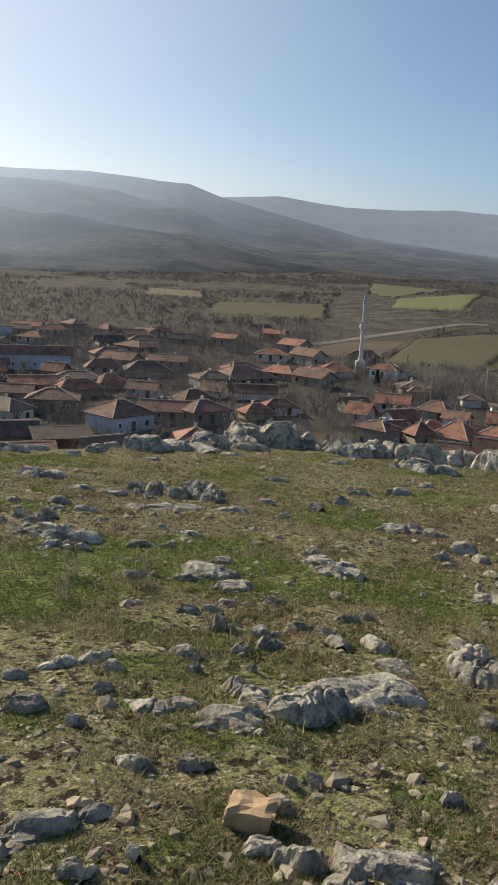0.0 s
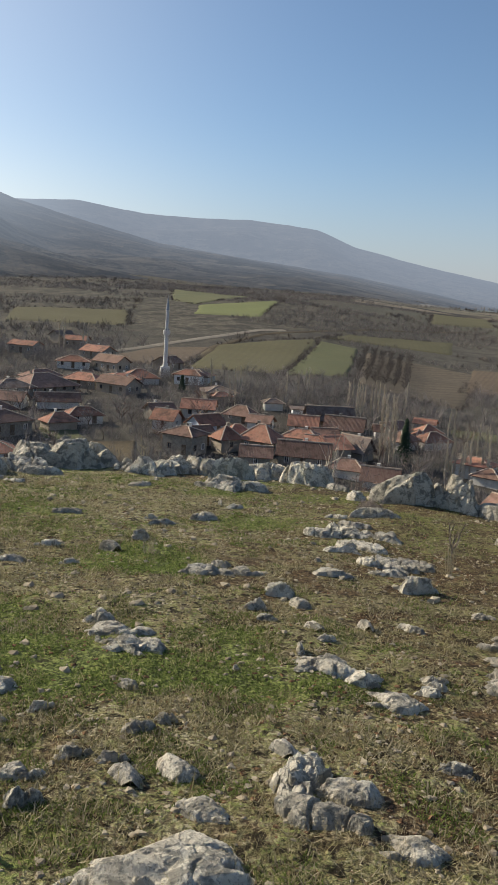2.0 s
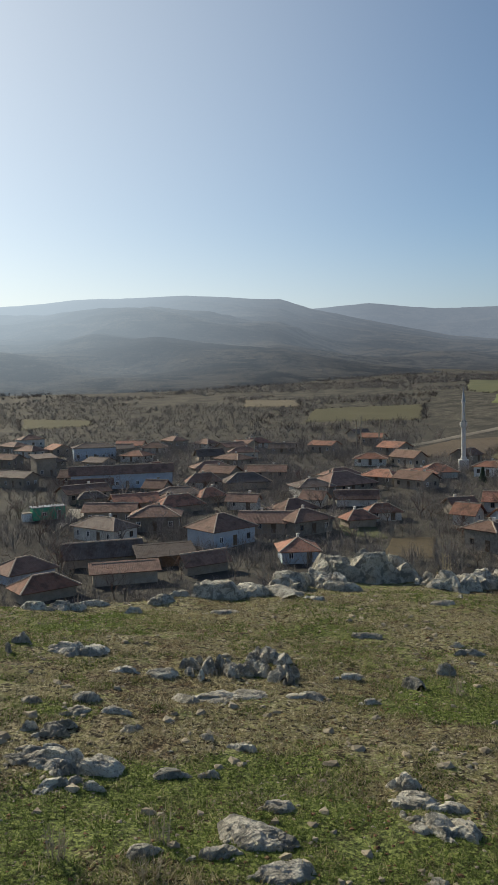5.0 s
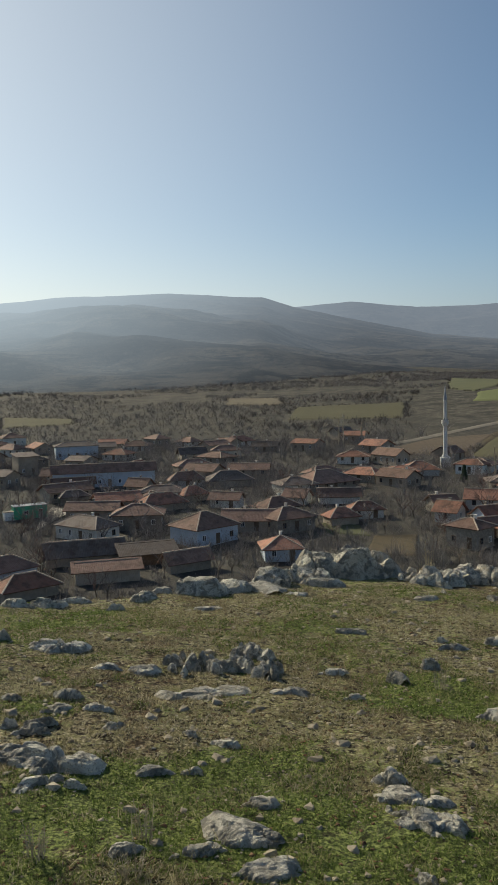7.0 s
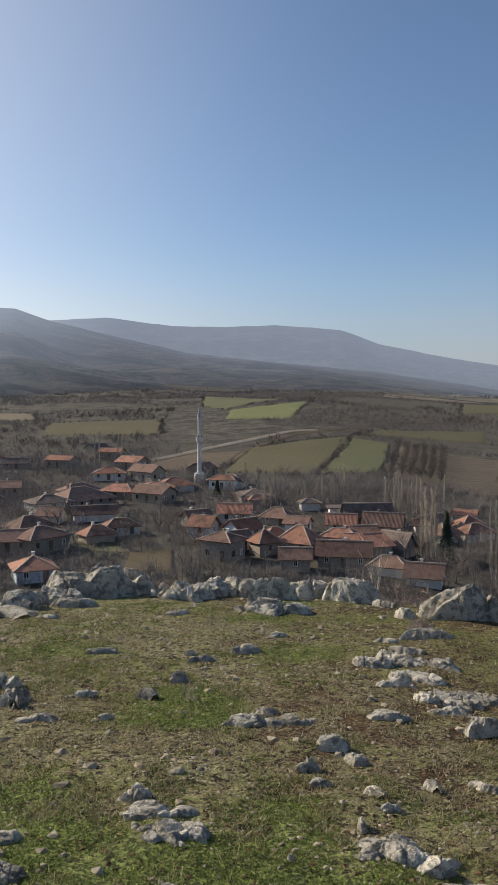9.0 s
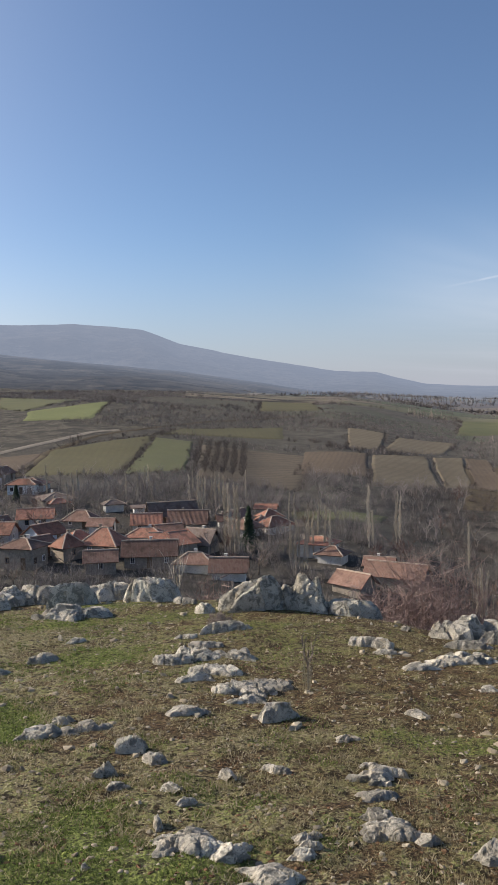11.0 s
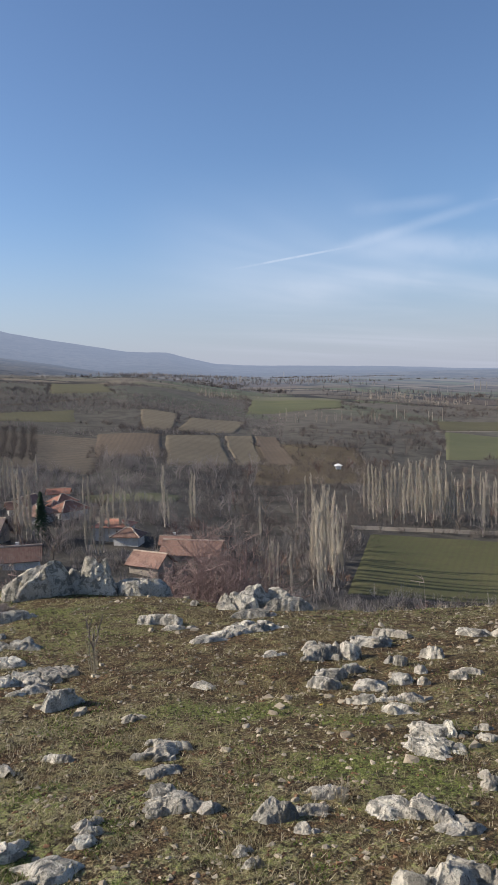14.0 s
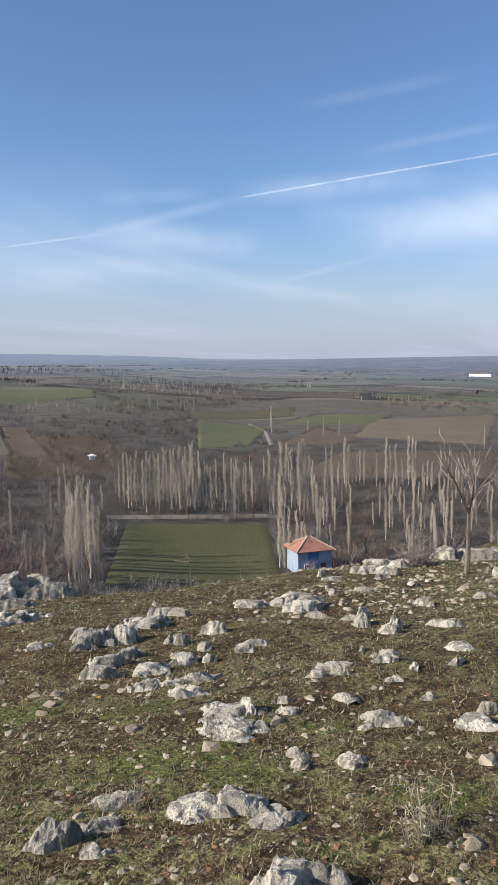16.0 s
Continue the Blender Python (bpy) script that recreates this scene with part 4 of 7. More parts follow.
rock(0.29, 4.51, 0.18, 0.05, 171, 0.14, 3)
rock(0.02, 3.79, 0.09, 0.05, 2, 0.07, 1)
rock(0.13, 5.04, 0.16, 0.05, 186, 0.12, 3)
rock(1.41, 7.93, 0.45, 0.07, -1, 0.34, 9)
rock(1.64, 8.22, 0.28, 0.07, -4, 0.21, 5)
rock(1.64, 7.92, 0.36, 0.05, -14, 0.27, 5)
rock(1.83, 7.97, 0.37, 0.07, 166, 0.27, 8)
rock(1.70, 6.85, 0.21, 0.11, -5, 0.16, 6)
rock(2.09, 7.00, 0.32, 0.08, -30, 0.24, 2)
rock(2.69, 7.96, 0.44, 0.06, 161, 0.33, 9)
rock(0.56, 6.25, 0.50, 0.06, 178, 0.37, 8)
rock(0.27, 8.34, 0.22, 0.05, 9, 0.17, 3)
rock(0.67, 9.06, 0.31, 0.12, 5, 0.23, 4)
rock(1.36, 10.51, 0.45, 0.08, 3, 0.34, 0)
rock(0.25, 11.10, 0.43, 0.06, 10, 0.32, 18)
rock(-0.26, 8.34, 0.38, 0.05, -7, 0.28, 6)
rock(-0.61, 7.00, 0.31, 0.05, 10, 0.23, 1)
rock(3.63, 10.02, 0.61, 0.13, -21, 0.46, 13)
rock(3.19, 9.03, 0.44, 0.07, -11, 0.33, 6)
rock(-0.28, 6.06, 0.27, 0.05, 4, 0.20, 9)
rock(-0.34, 5.63, 0.45, 0.06, 197, 0.34, 4)
rock(2.52, 11.64, 0.33, 0.07, 161, 0.24, 0)
rock(-0.90, 7.10, 0.16, 0.05, 5, 0.12, 1)
rock(2.00, 6.37, 0.20, 0.05, -11, 0.15, 4)
rock(2.02, 6.13, 0.19, 0.05, 163, 0.14, 0)
rock(-0.95, 8.98, 0.37, 0.12, 185, 0.28, 0)
rock(-0.87, 9.22, 0.43, 0.11, 186, 0.32, 0)
rock(-0.78, 9.60, 0.50, 0.13, 184, 0.41, 13)
rock(-0.77, 9.06, 0.28, 0.06, 179, 0.21, 2)
rock(-0.53, 9.18, 0.24, 0.05, 175, 0.18, 4)
rock(-1.91, 6.48, 0.50, 0.07, 202, 0.37, 17)
rock(-1.62, 6.43, 0.39, 0.05, 190, 0.29, 6)
rock(-1.66, 6.11, 0.33, 0.05, 208, 0.24, 3)
rock(-1.44, 6.13, 0.19, 0.05, 194, 0.14, 1)
rock(-2.03, 7.66, 0.33, 0.07, 31, 0.25, 2)
rock(-1.99, 7.39, 0.34, 0.05, 193, 0.26, 5)
rock(-1.74, 7.43, 0.31, 0.05, 203, 0.24, 1)
rock(-1.51, 7.13, 0.24, 0.05, 25, 0.18, 5)
rock(-2.88, 11.73, 0.33, 0.10, 189, 0.25, 0)
rock(-3.30, 9.23, 0.23, 0.12, 26, 0.17, 6)
rock(-1.70, 8.68, 0.44, 0.05, 19, 0.33, 9)
rock(-2.02, 8.60, 0.37, 0.05, 26, 0.28, 6)
rock(-2.77, 9.17, 0.67, 0.10, 11, 0.50, 15)
rock(-1.03, 8.23, 0.44, 0.05, 199, 0.33, 1)
rock(-1.26, 7.99, 0.30, 0.05, 201, 0.23, 4)
rock(-0.17, 5.27, 0.41, 0.05, 15, 0.31, 9)
rock(-0.53, 5.41, 0.31, 0.05, 16, 0.23, 3)
rock(-0.88, 5.35, 0.23, 0.05, 208, 0.18, 9)
rock(-1.01, 6.44, 0.29, 0.05, 187, 0.21, 9)
rock(-0.75, 6.47, 0.17, 0.05, 4, 0.13, 6)
rock(-2.07, 13.26, 1.44, 0.26, 3, 1.15, 3)
rock(-1.49, 13.53, 0.73, 0.16, 198, 0.54, 4)
rock(-3.64, 12.23, 0.50, 0.08, 15, 0.38, 14)
rock(-4.25, 11.66, 0.59, 0.13, 17, 0.47, 16)
rock(-3.93, 11.85, 0.54, 0.12, 18, 0.43, 15)
rock(-2.68, 12.57, 0.49, 0.11, 207, 0.39, 12)
rock(-1.14, 13.84, 1.04, 0.13, 6, 0.78, 4)
rock(-0.53, 13.38, 0.42, 0.07, 3, 0.32, 8)
rock(-1.74, 12.01, 0.58, 0.05, 10, 0.43, 3)
rock(0.07, 9.11, 0.34, 0.05, 8, 0.26, 3)
rock(-2.45, 7.53, 0.24, 0.05, 28, 0.18, 2)
rock(-2.22, 6.97, 0.17, 0.08, 197, 0.12, 0)
rock(-1.07, 14.39, 0.97, 0.29, 179, 0.77, 10)
rock(-0.63, 14.86, 1.00, 0.30, -5, 0.80, 11)
rock(-0.19, 14.37, 0.81, 0.16, 171, 0.61, 14)
rock(0.39, 15.67, 2.22, 0.61, 168, 1.78, 17)
rock(1.56, 15.19, 1.11, 0.30, -12, 0.83, 17)
rock(2.20, 15.62, 1.21, 0.35, 170, 0.97, 19)
rock(2.75, 15.49, 1.21, 0.35, 161, 0.97, 18)
rock(3.08, 14.75, 0.90, 0.44, -8, 0.67, 14)
rock(3.77, 15.18, 1.20, 0.35, 175, 0.96, 11)
rock(4.42, 14.34, 1.04, 0.43, 153, 0.78, 14)
rock(2.79, 13.56, 1.09, 0.21, -8, 0.81, 15)
rock(4.72, 13.65, 0.48, 0.11, 149, 0.36, 18)
rock(1.32, 13.44, 0.45, 0.07, -8, 0.33, 12)
rock(3.84, 11.04, 0.37, 0.06, -10, 0.28, 8)
rock(1.99, 10.90, 0.43, 0.09, 169, 0.32, 12)
rock(5.42, 12.40, 1.75, 0.58, -33, 0.95, 20, "long tilted limestone slab with pale dipping faces on the rim")
rock(6.12, 11.98, 0.85, 0.52, 148, 0.6, 16)
rock(6.62, 11.55, 0.96, 0.26, 145, 0.72, 14)
rock(4.70, 12.68, 0.48, 0.16, -21, 0.36, 2)
rock(4.40, 11.19, 0.74, 0.14, -18, 0.55, 14)
rock(3.82, 10.42, 0.50, 0.08, 168, 0.38, 18)
rock(3.96, 9.71, 0.54, 0.10, 158, 0.40, 16)
rock(3.28, 9.91, 0.47, 0.12, 161, 0.35, 11)
rock(3.44, 9.27, 0.57, 0.08, -27, 0.42, 11)
rock(3.41, 8.47, 0.63, 0.12, -22, 0.47, 11)
rock(3.68, 8.54, 0.53, 0.08, -20, 0.40, 11)
rock(3.38, 7.54, 0.44, 0.17, 158, 0.33, 9)
rock(3.38, 8.14, 0.47, 0.07, -22, 0.35, 6)
rock(5.63, 9.51, 0.64, 0.14, -32, 0.48, 18)
rock(5.56, 9.10, 0.50, 0.06, 143, 0.37, 3)
rock(6.71, 9.10, 0.66, 0.12, -32, 0.50, 14)
rock(6.17, 8.31, 0.73, 0.11, 150, 0.55, 17)
rock(5.80, 8.44, 0.48, 0.06, 143, 0.36, 6)
rock(5.47, 8.32, 0.50, 0.06, 146, 0.37, 9)
rock(5.53, 7.35, 0.28, 0.05, 148, 0.21, 8)
rock(5.86, 7.01, 0.42, 0.13, -43, 0.32, 7)
rock(5.46, 6.44, 0.43, 0.10, -39, 0.32, 10)
rock(1.97, 7.28, 0.28, 0.11, -22, 0.21, 7)
rock(2.45, 6.48, 0.18, 0.07, -31, 0.13, 4)
rock(2.82, 6.41, 0.31, 0.05, -37, 0.23, 1)
rock(3.38, 6.02, 0.47, 0.07, -33, 0.35, 19)
rock(3.15, 5.71, 0.29, 0.05, -23, 0.22, 7)
rock(2.35, 5.21, 0.19, 0.05, -22, 0.14, 9)
rock(1.84, 5.49, 0.52, 0.08, 165, 0.39, 13)
rock(3.25, 4.71, 0.34, 0.13, 128, 0.25, 0)
rock(3.63, 4.70, 0.26, 0.05, -45, 0.20, 7)
rock(4.52, 7.13, 0.32, 0.05, -37, 0.24, 4)
rock(3.60, 6.81, 0.23, 0.05, 141, 0.17, 6)
rock(2.86, 4.43, 0.15, 0.05, 137, 0.12, 0)
rock(1.70, 6.56, 0.20, 0.05, 159, 0.15, 9)
rock(3.44, 6.22, 0.21, 0.05, -39, 0.16, 0)
rock(5.95, 7.24, 0.35, 0.11, -35, 0.26, 5)
rock(6.09, 6.86, 0.41, 0.19, -55, 0.31, 8)
rock(6.65, 7.04, 0.67, 0.10, -46, 0.50, 10)
rock(6.25, 6.35, 0.27, 0.11, -47, 0.20, 8)
rock(6.14, 6.00, 0.19, 0.08, -49, 0.15, 2)
rock(5.52, 6.07, 0.46, 0.08, 131, 0.34, 10)
rock(5.44, 5.57, 0.40, 0.07, -46, 0.30, 6)
rock(4.80, 4.84, 0.45, 0.07, -55, 0.34, 10)
rock(4.50, 4.63, 0.42, 0.06, 116, 0.32, 16)
rock(5.13, 4.66, 0.15, 0.05, -67, 0.12, 3)
rock(2.97, 5.43, 0.26, 0.07, -36, 0.19, 9)
rock(3.47, 4.63, 0.24, 0.05, 136, 0.18, 7)
rock(3.26, 4.49, 0.17, 0.05, 126, 0.13, 8)
rock(3.78, 4.13, 0.49, 0.07, 123, 0.37, 15)
rock(3.79, 3.91, 0.38, 0.05, 136, 0.29, 0)
rock(3.30, 3.57, 0.56, 0.17, -64, 0.42, 19)
rock(4.51, 3.89, 0.22, 0.05, 109, 0.16, 0)
rock(4.42, 4.17, 0.15, 0.05, 116, 0.12, 8)
rock(2.91, 4.59, 0.15, 0.05, -41, 0.11, 5)
rock(7.20, 9.68, 1.10, 0.33, 130, 0.88, 19)
rock(7.36, 9.18, 0.68, 0.19, -34, 0.51, 14)
rock(2.45, 5.37, 0.20, 0.05, 164, 0.15, 6)
rock(5.97, 4.69, 0.34, 0.05, 116, 0.26, 7)
rock(8.20, 6.27, 0.67, 0.10, 132, 0.50, 12)
rock(7.81, 6.60, 0.53, 0.08, -64, 0.39, 10)
rock(8.01, 6.03, 0.48, 0.13, 109, 0.36, 10)
rock(7.62, 5.74, 0.41, 0.05, 112, 0.31, 1)
rock(11.92, 6.94, 0.62, 0.09, -68, 0.47, 10)
rock(12.24, 6.62, 0.45, 0.08, 99, 0.34, 15)
rock(13.37, 6.37, 0.58, 0.23, 115, 0.44, 13)
rock(14.26, 6.02, 0.72, 0.14, 108, 0.54, 11)
rock(8.53, 4.98, 0.26, 0.10, 100, 0.20, 1)
rock(6.38, 4.49, 0.24, 0.05, -63, 0.18, 3)
rock(4.31, 4.08, 0.15, 0.05, -59, 0.11, 2)
rock(5.02, 3.90, 0.35, 0.05, -59, 0.27, 3)
rock(5.20, 3.44, 0.37, 0.05, 106, 0.28, 8)
rock(5.39, 3.44, 0.17, 0.08, 112, 0.13, 9)
rock(4.98, 4.52, 0.17, 0.05, -61, 0.13, 8)
rock(7.58, 5.35, 0.23, 0.05, -76, 0.18, 9)
rock(7.59, 4.38, 0.44, 0.06, -63, 0.33, 1)
rock(5.80, 4.56, 0.20, 0.05, -54, 0.15, 1)
rock(6.84, 4.05, 0.34, 0.05, -82, 0.25, 4)
rock(5.82, 4.18, 0.15, 0.05, -60, 0.11, 6)
rock(5.68, 4.71, 0.17, 0.05, -59, 0.13, 9)
rock(5.58, 3.86, 0.14, 0.05, 112, 0.10, 5)
rock(6.43, 5.69, 0.24, 0.05, -62, 0.18, 7)
rock(9.00, 4.49, 0.30, 0.06, 113, 0.23, 9)
rock(9.19, 5.97, 0.41, 0.05, -65, 0.31, 3)
rock(10.07, 6.77, 0.37, 0.05, 122, 0.28, 7)
rock(5.24, 6.34, 0.42, 0.10, -65, 0.31, 10)
rock(5.72, 6.48, 0.36, 0.09, -30, 0.26, 3)
rock(5.74, 6.98, 0.27, 0.09, -30, 0.19, 6)
rock(5.81, 5.97, 0.30, 0.09, -40, 0.22, 9)
rock(5.89, 5.77, 0.17, 0.07, -45, 0.12, 2)
rock(5.16, 5.77, 0.35, 0.07, -44, 0.26, 15)
rock(5.10, 5.38, 0.38, 0.08, -50, 0.28, 16)
rock(6.69, 6.26, 0.34, 0.13, -55, 0.25, 1)
rock(7.09, 7.13, 0.50, 0.09, -54, 0.37, 18)
rock(6.22, 5.67, 0.20, 0.08, -63, 0.15, 7)
rock(7.82, 6.00, 0.57, 0.13, -70, 0.41, 10)
rock(4.63, 4.70, 0.42, 0.06, -68, 0.34, 11)
rock(4.95, 4.54, 0.11, 0.04, -78, 0.08, 9)
rock(4.44, 3.85, 0.17, 0.04, -46, 0.12, 2)
rock(4.35, 4.11, 0.13, 0.04, -45, 0.09, 5)
rock(6.23, 4.40, 0.23, 0.04, -55, 0.17, 8)
rock(8.55, 5.02, 0.19, 0.08, -60, 0.14, 1)
rock(5.38, 4.35, 0.24, 0.04, -57, 0.17, 4)
rock(5.08, 3.99, 0.25, 0.06, -63, 0.18, 7)
rock(0.42, 3.60, 0.80, 0.06, 8, 0.55, 17)
rock(0.05, 3.42, 0.40, 0.07, -20, 0.30, 13)
rock(1.22, 4.15, 0.40, 0.10, 65, 0.30, 11)
rock(0.72, 2.10, 0.42, 0.08, 30, 0.34, 15)
rock(0.35, 2.05, 0.30, 0.09, 60, 0.24, 19)
rock(13.24, 6.33, 0.60, 0.24, -91, 0.41, 10)
rock(12.93, 5.69, 0.67, 0.18, -56, 0.46, 14)
rock(11.02, 6.60, 0.78, 0.12, -52, 0.53, 18)
rock(11.81, 6.58, 0.46, 0.12, -57, 0.31, 12)
rock(10.96, 6.79, 0.35, 0.10, -57, 0.24, 16)
rock(-1.75, 6.44, 0.69, 0.12, 2, 0.47, 15)
rock(-2.03, 6.99, 0.40, 0.07, 40, 0.28, 19)
rock(0.63, 5.98, 0.46, 0.07, -24, 0.31, 17)
rock(-0.30, 5.59, 0.32, 0.05, 25, 0.22, 11)
rock(-1.09, 8.19, 0.78, 0.05, 25, 0.53, 15)
# a low heap of picked stones
rnd = random.Random(15)
for k in range(18):
    w = rnd.uniform(0.15, 0.27)
    rock(-1.52 + 0.062 * k + rnd.gauss(0, 0.03), 8.98 + rnd.gauss(0, 0.16), w, w * rnd.uniform(0.4, 0.65), rnd.uniform(0, 360), w * 0.85, k % 10,
         "rough grey stone in a heap of picked stones")
rnd = random.Random(5)
for k in range(34):
    az, r = rnd.uniform(-30, 88), rnd.uniform(2.2, 15)
    x, y = HOME[0] + r * math.sin(radians(az)), HOME[1] + r * math.cos(radians(az))
    w = 0.06 + 0.16 * rnd.random() ** 2
    rock(x, y, w, w * rnd.uniform(0.35, 0.6), rnd.uniform(0, 360), 0, rnd.randrange(10))

for k in range(24):
    az, r = rnd.uniform(44, 80), rnd.uniform(5.5, 14)
    x, y = HOME[0] + r * math.sin(radians(az)), HOME[1] + r * math.cos(radians(az))
    w = 0.08 + 0.2 * rnd.random() ** 2
    rock(x, y, w, w * rnd.uniform(0.3, 0.6), rnd.uniform(0, 360), 0, rnd.randrange(10))


def tan_block(x, y, w, d, h, turn):
    """A broken squared block: sheared, chipped corners."""
    rnd = random.Random(8)
    bm = bmesh.new()
    box(bm, -w / 2, -d / 2, -0.03, w / 2, d / 2, h)
    bmesh.ops.subdivide_edges(bm, edges=bm.edges[:], cuts=3, use_grid_fill=True)
    for v in bm.verts:
        q = v.co * 18
        v.co += Vector((noise.noise(q), noise.noise(q + Vector((7, 0, 0))), noise.noise(q + Vector((0, 7, 0))))) * 0.016
        v.co.x += v.co.z * 0.25
    bmesh.ops.bevel(bm, geom=[e for e in bm.edges if e.calc_face_angle(0) > 0.9], offset=0.008, segments=1, affect="EDGES")
    ob = part("stone_block", bm, TAN_STONE)
    ob.matrix_world = pose(x, y, ground_z(x, y), 0, 0, turn)
    tagged(ob, "angular tan broken stone block lying on dry turf", "rock", "rocks on the hilltop")


TAN_STONE = speckled("tan_sandy_stone", (0.50, 0.36, 0.20), (0.40, 0.28, 0.16), 0.08, (0.26, 0.19, 0.12), 0.9, 0.01)
tan_block(0.02, 2.44, 0.17, 0.12, 0.085, -12)
# ---- trees and bushes ----
def twig(verts, faces, a, b, ra, rb, sides=3):
    """A tapered stick from a to b."""
    way = (b - a).normalized()
    u = way.orthogonal().normalized()
    v = way.cross(u)
    n = len(verts)
    for p, r in ((a, ra), (b, rb)):
        for k in range(sides):
            w = 2 * math.pi * k / sides
            verts.append(p + (u * math.cos(w) + v * math.sin(w)) * r)
    for k in range(sides):
        faces.append((n + k, n + (k + 1) % sides, n + sides + (k + 1) % sides, n + sides + k))


def stick_part(name, sticks, mat, parent, label="", sides=3, flat=False):
    """Many sticks in one part; flat: each is a thin tapering blade."""
    verts, faces = [], []
    if flat:
        for k, (a, b, ra, rb) in enumerate(sticks):
            side = (b - a).cross(Vector((math.cos(k * 2.4), math.sin(k * 2.4), 0.2))).normalized()
            n = len(verts)
            verts += [a - side * ra * 1.25, a + side * ra * 1.25, b + side * rb, b - side * rb]
            faces.append((n, n + 1, n + 2, n + 3))
        sticks = ()
    for a, b, ra, rb in sticks:
        twig(verts, faces, a, b, ra, rb, sides)
    ob = mesh_object(name, verts, faces, mat)
    ob.parent = parent
    return tagged(ob, label) if label else ob


def stem_part(name, points, radii, mat, parent, sides=6):
    """One bent, tapering stem through the points, closed at its tip."""
    verts, faces = [], []
    for k, (p, r) in enumerate(zip(points, radii)):
        for j in range(sides):
            w = 2 * math.pi * j / sides
            verts.append(p + Vector((math.cos(w) * r, math.sin(w) * r, 0)))
        if k:
            for j in range(sides):
                a, b = (k - 1) * sides + j, (k - 1) * sides + (j + 1) % sides
                faces.append((a, b, b + sides, a + sides))
    faces.append(tuple(range(len(verts) - sides, len(verts))))
    ob = mesh_object(name, verts, faces, mat)
    ob.parent = parent
    return ob


def grown(rnd, start, way, length, radius, level, most, low, high, spread, up, thin):
    """Grows a limb and its branches; thick ones go to low, the twigs to high."""
    p, d, seg = start, way.normalized(), 3 if level < 2 else 2
    for k in range(seg):
        q = p + d * (length / seg)
        ra, rb = radius * (1 - 0.62 * k / seg), radius * (1 - 0.62 * (k + 1) / seg)
        (low if level < 2 else high).append((p, q, ra, rb))
        if level < most:
            for _ in range(rnd.choice((1, 2, 2)) if level else 2):
                side = Vector((rnd.gauss(0, 1), rnd.gauss(0, 1), rnd.gauss(0, 0.5))).normalized()
                turn = (d * rnd.uniform(0.5, 1.0) + side * spread + Vector((0, 0, up))).normalized()
                grown(rnd, p.lerp(q, rnd.uniform(0.3, 1)), turn, length * rnd.uniform(0.5, 0.72), max(rb * 0.62, thin), level + 1, most, low, high, spread, up, thin)
        p, d = q, (d + Vector((rnd.gauss(0, 0.22), rnd.gauss(0, 0.22), rnd.gauss(0.06, 0.1)))).normalized()


def bare_tree(x, y, z, tall, seed, mat, label, name="bare_tree", spread=0.75, up=0.2, most=4, girth=0.022, fork=0.22, group="", trunk_mat=None, thin=0.006):
    """A leafless tree: tapered trunk, crooked limbs and a crown of twigs."""
    rnd = random.Random(seed)
    root = thing(name, label, "tree", x, y, z, 0, group)
    low, high = [], []
    foot, top = Vector((0, 0, -0.3)), Vector((rnd.gauss(0, 0.03) * tall, rnd.gauss(0, 0.03) * tall, fork * tall))
    for k in range(rnd.choice((3, 4, 4))):
        a = k * 1.7 + rnd.uniform(0, 0.9)
        grown(rnd, top.lerp(foot, rnd.uniform(0, 0.25)), Vector((math.cos(a) * spread * 0.8, math.sin(a) * spread * 0.8, 0.9)), tall * rnd.uniform(0.34, 0.46), girth * tall * 0.55, 1, most, low, high, spread, up, thin)
    mid = foot.lerp(top, 0.5) + Vector((rnd.gauss(0, 0.012) * tall, rnd.gauss(0, 0.012) * tall, 0))
    stem_part("trunk", (foot, mid, top), (girth * tall * 1.15, girth * tall * 0.9, girth * tall * 0.7), trunk_mat or BARK, root)
    tagged(stick_part("limb", low, trunk_mat or BARK, root), kind="stuff")
    tagged(stick_part("crown", high, mat, root, "tangle of bare twigs", flat=True), kind="stuff")
    return root


def poplar(x, y, z, tall, seed, label="tall slim leafless poplar with pale bark", group="poplars"):
    """A leafless Lombardy poplar: a straight stem wrapped in steep thin branches."""
    rnd = random.Random(seed)
    root = thing("poplar", label, "tree", x, y, z, 0, group)
    crown = []
    r0, parts = 0.011 * tall, 6
    pts = [Vector((rnd.gauss(0, 0.06) * k, rnd.gauss(0, 0.06) * k, tall * k / parts)) for k in range(parts + 1)]
    pts[0].z = -0.4
    for k in range(250):
        s = rnd.uniform(0.08, 0.97)
        a, j = rnd.uniform(0, 2 * math.pi), min(int(s * parts), parts - 1)
        p = pts[j].lerp(pts[j + 1], s * parts - j)
        length = tall * rnd.uniform(0.10, 0.22) * (1.05 - 0.55 * s)
        out = Vector((math.cos(a), math.sin(a), 0))
        b = p + out * length * rnd.uniform(0.14, 0.42) + Vector((0, 0, length))
        crown.append((p, b, 0.034, 0.012))
        for _ in range(3):
            q = p.lerp(b, rnd.uniform(0.3, 0.9))
            o = Vector((rnd.gauss(0, 1), rnd.gauss(0, 1), 0)) * 0.14
            crown.append((q, q + (o + Vector((0, 0, 0.75))) * length * 0.5, 0.025, 0.010))
    stem_part("trunk", pts, [r0 * (1 - k / (parts + 0.4)) for k in range(parts + 1)], POPLAR, root)
    tagged(stick_part("crown", crown, POPLAR, root, "steep pale leafless branches", flat=True), kind="stuff")
    return root


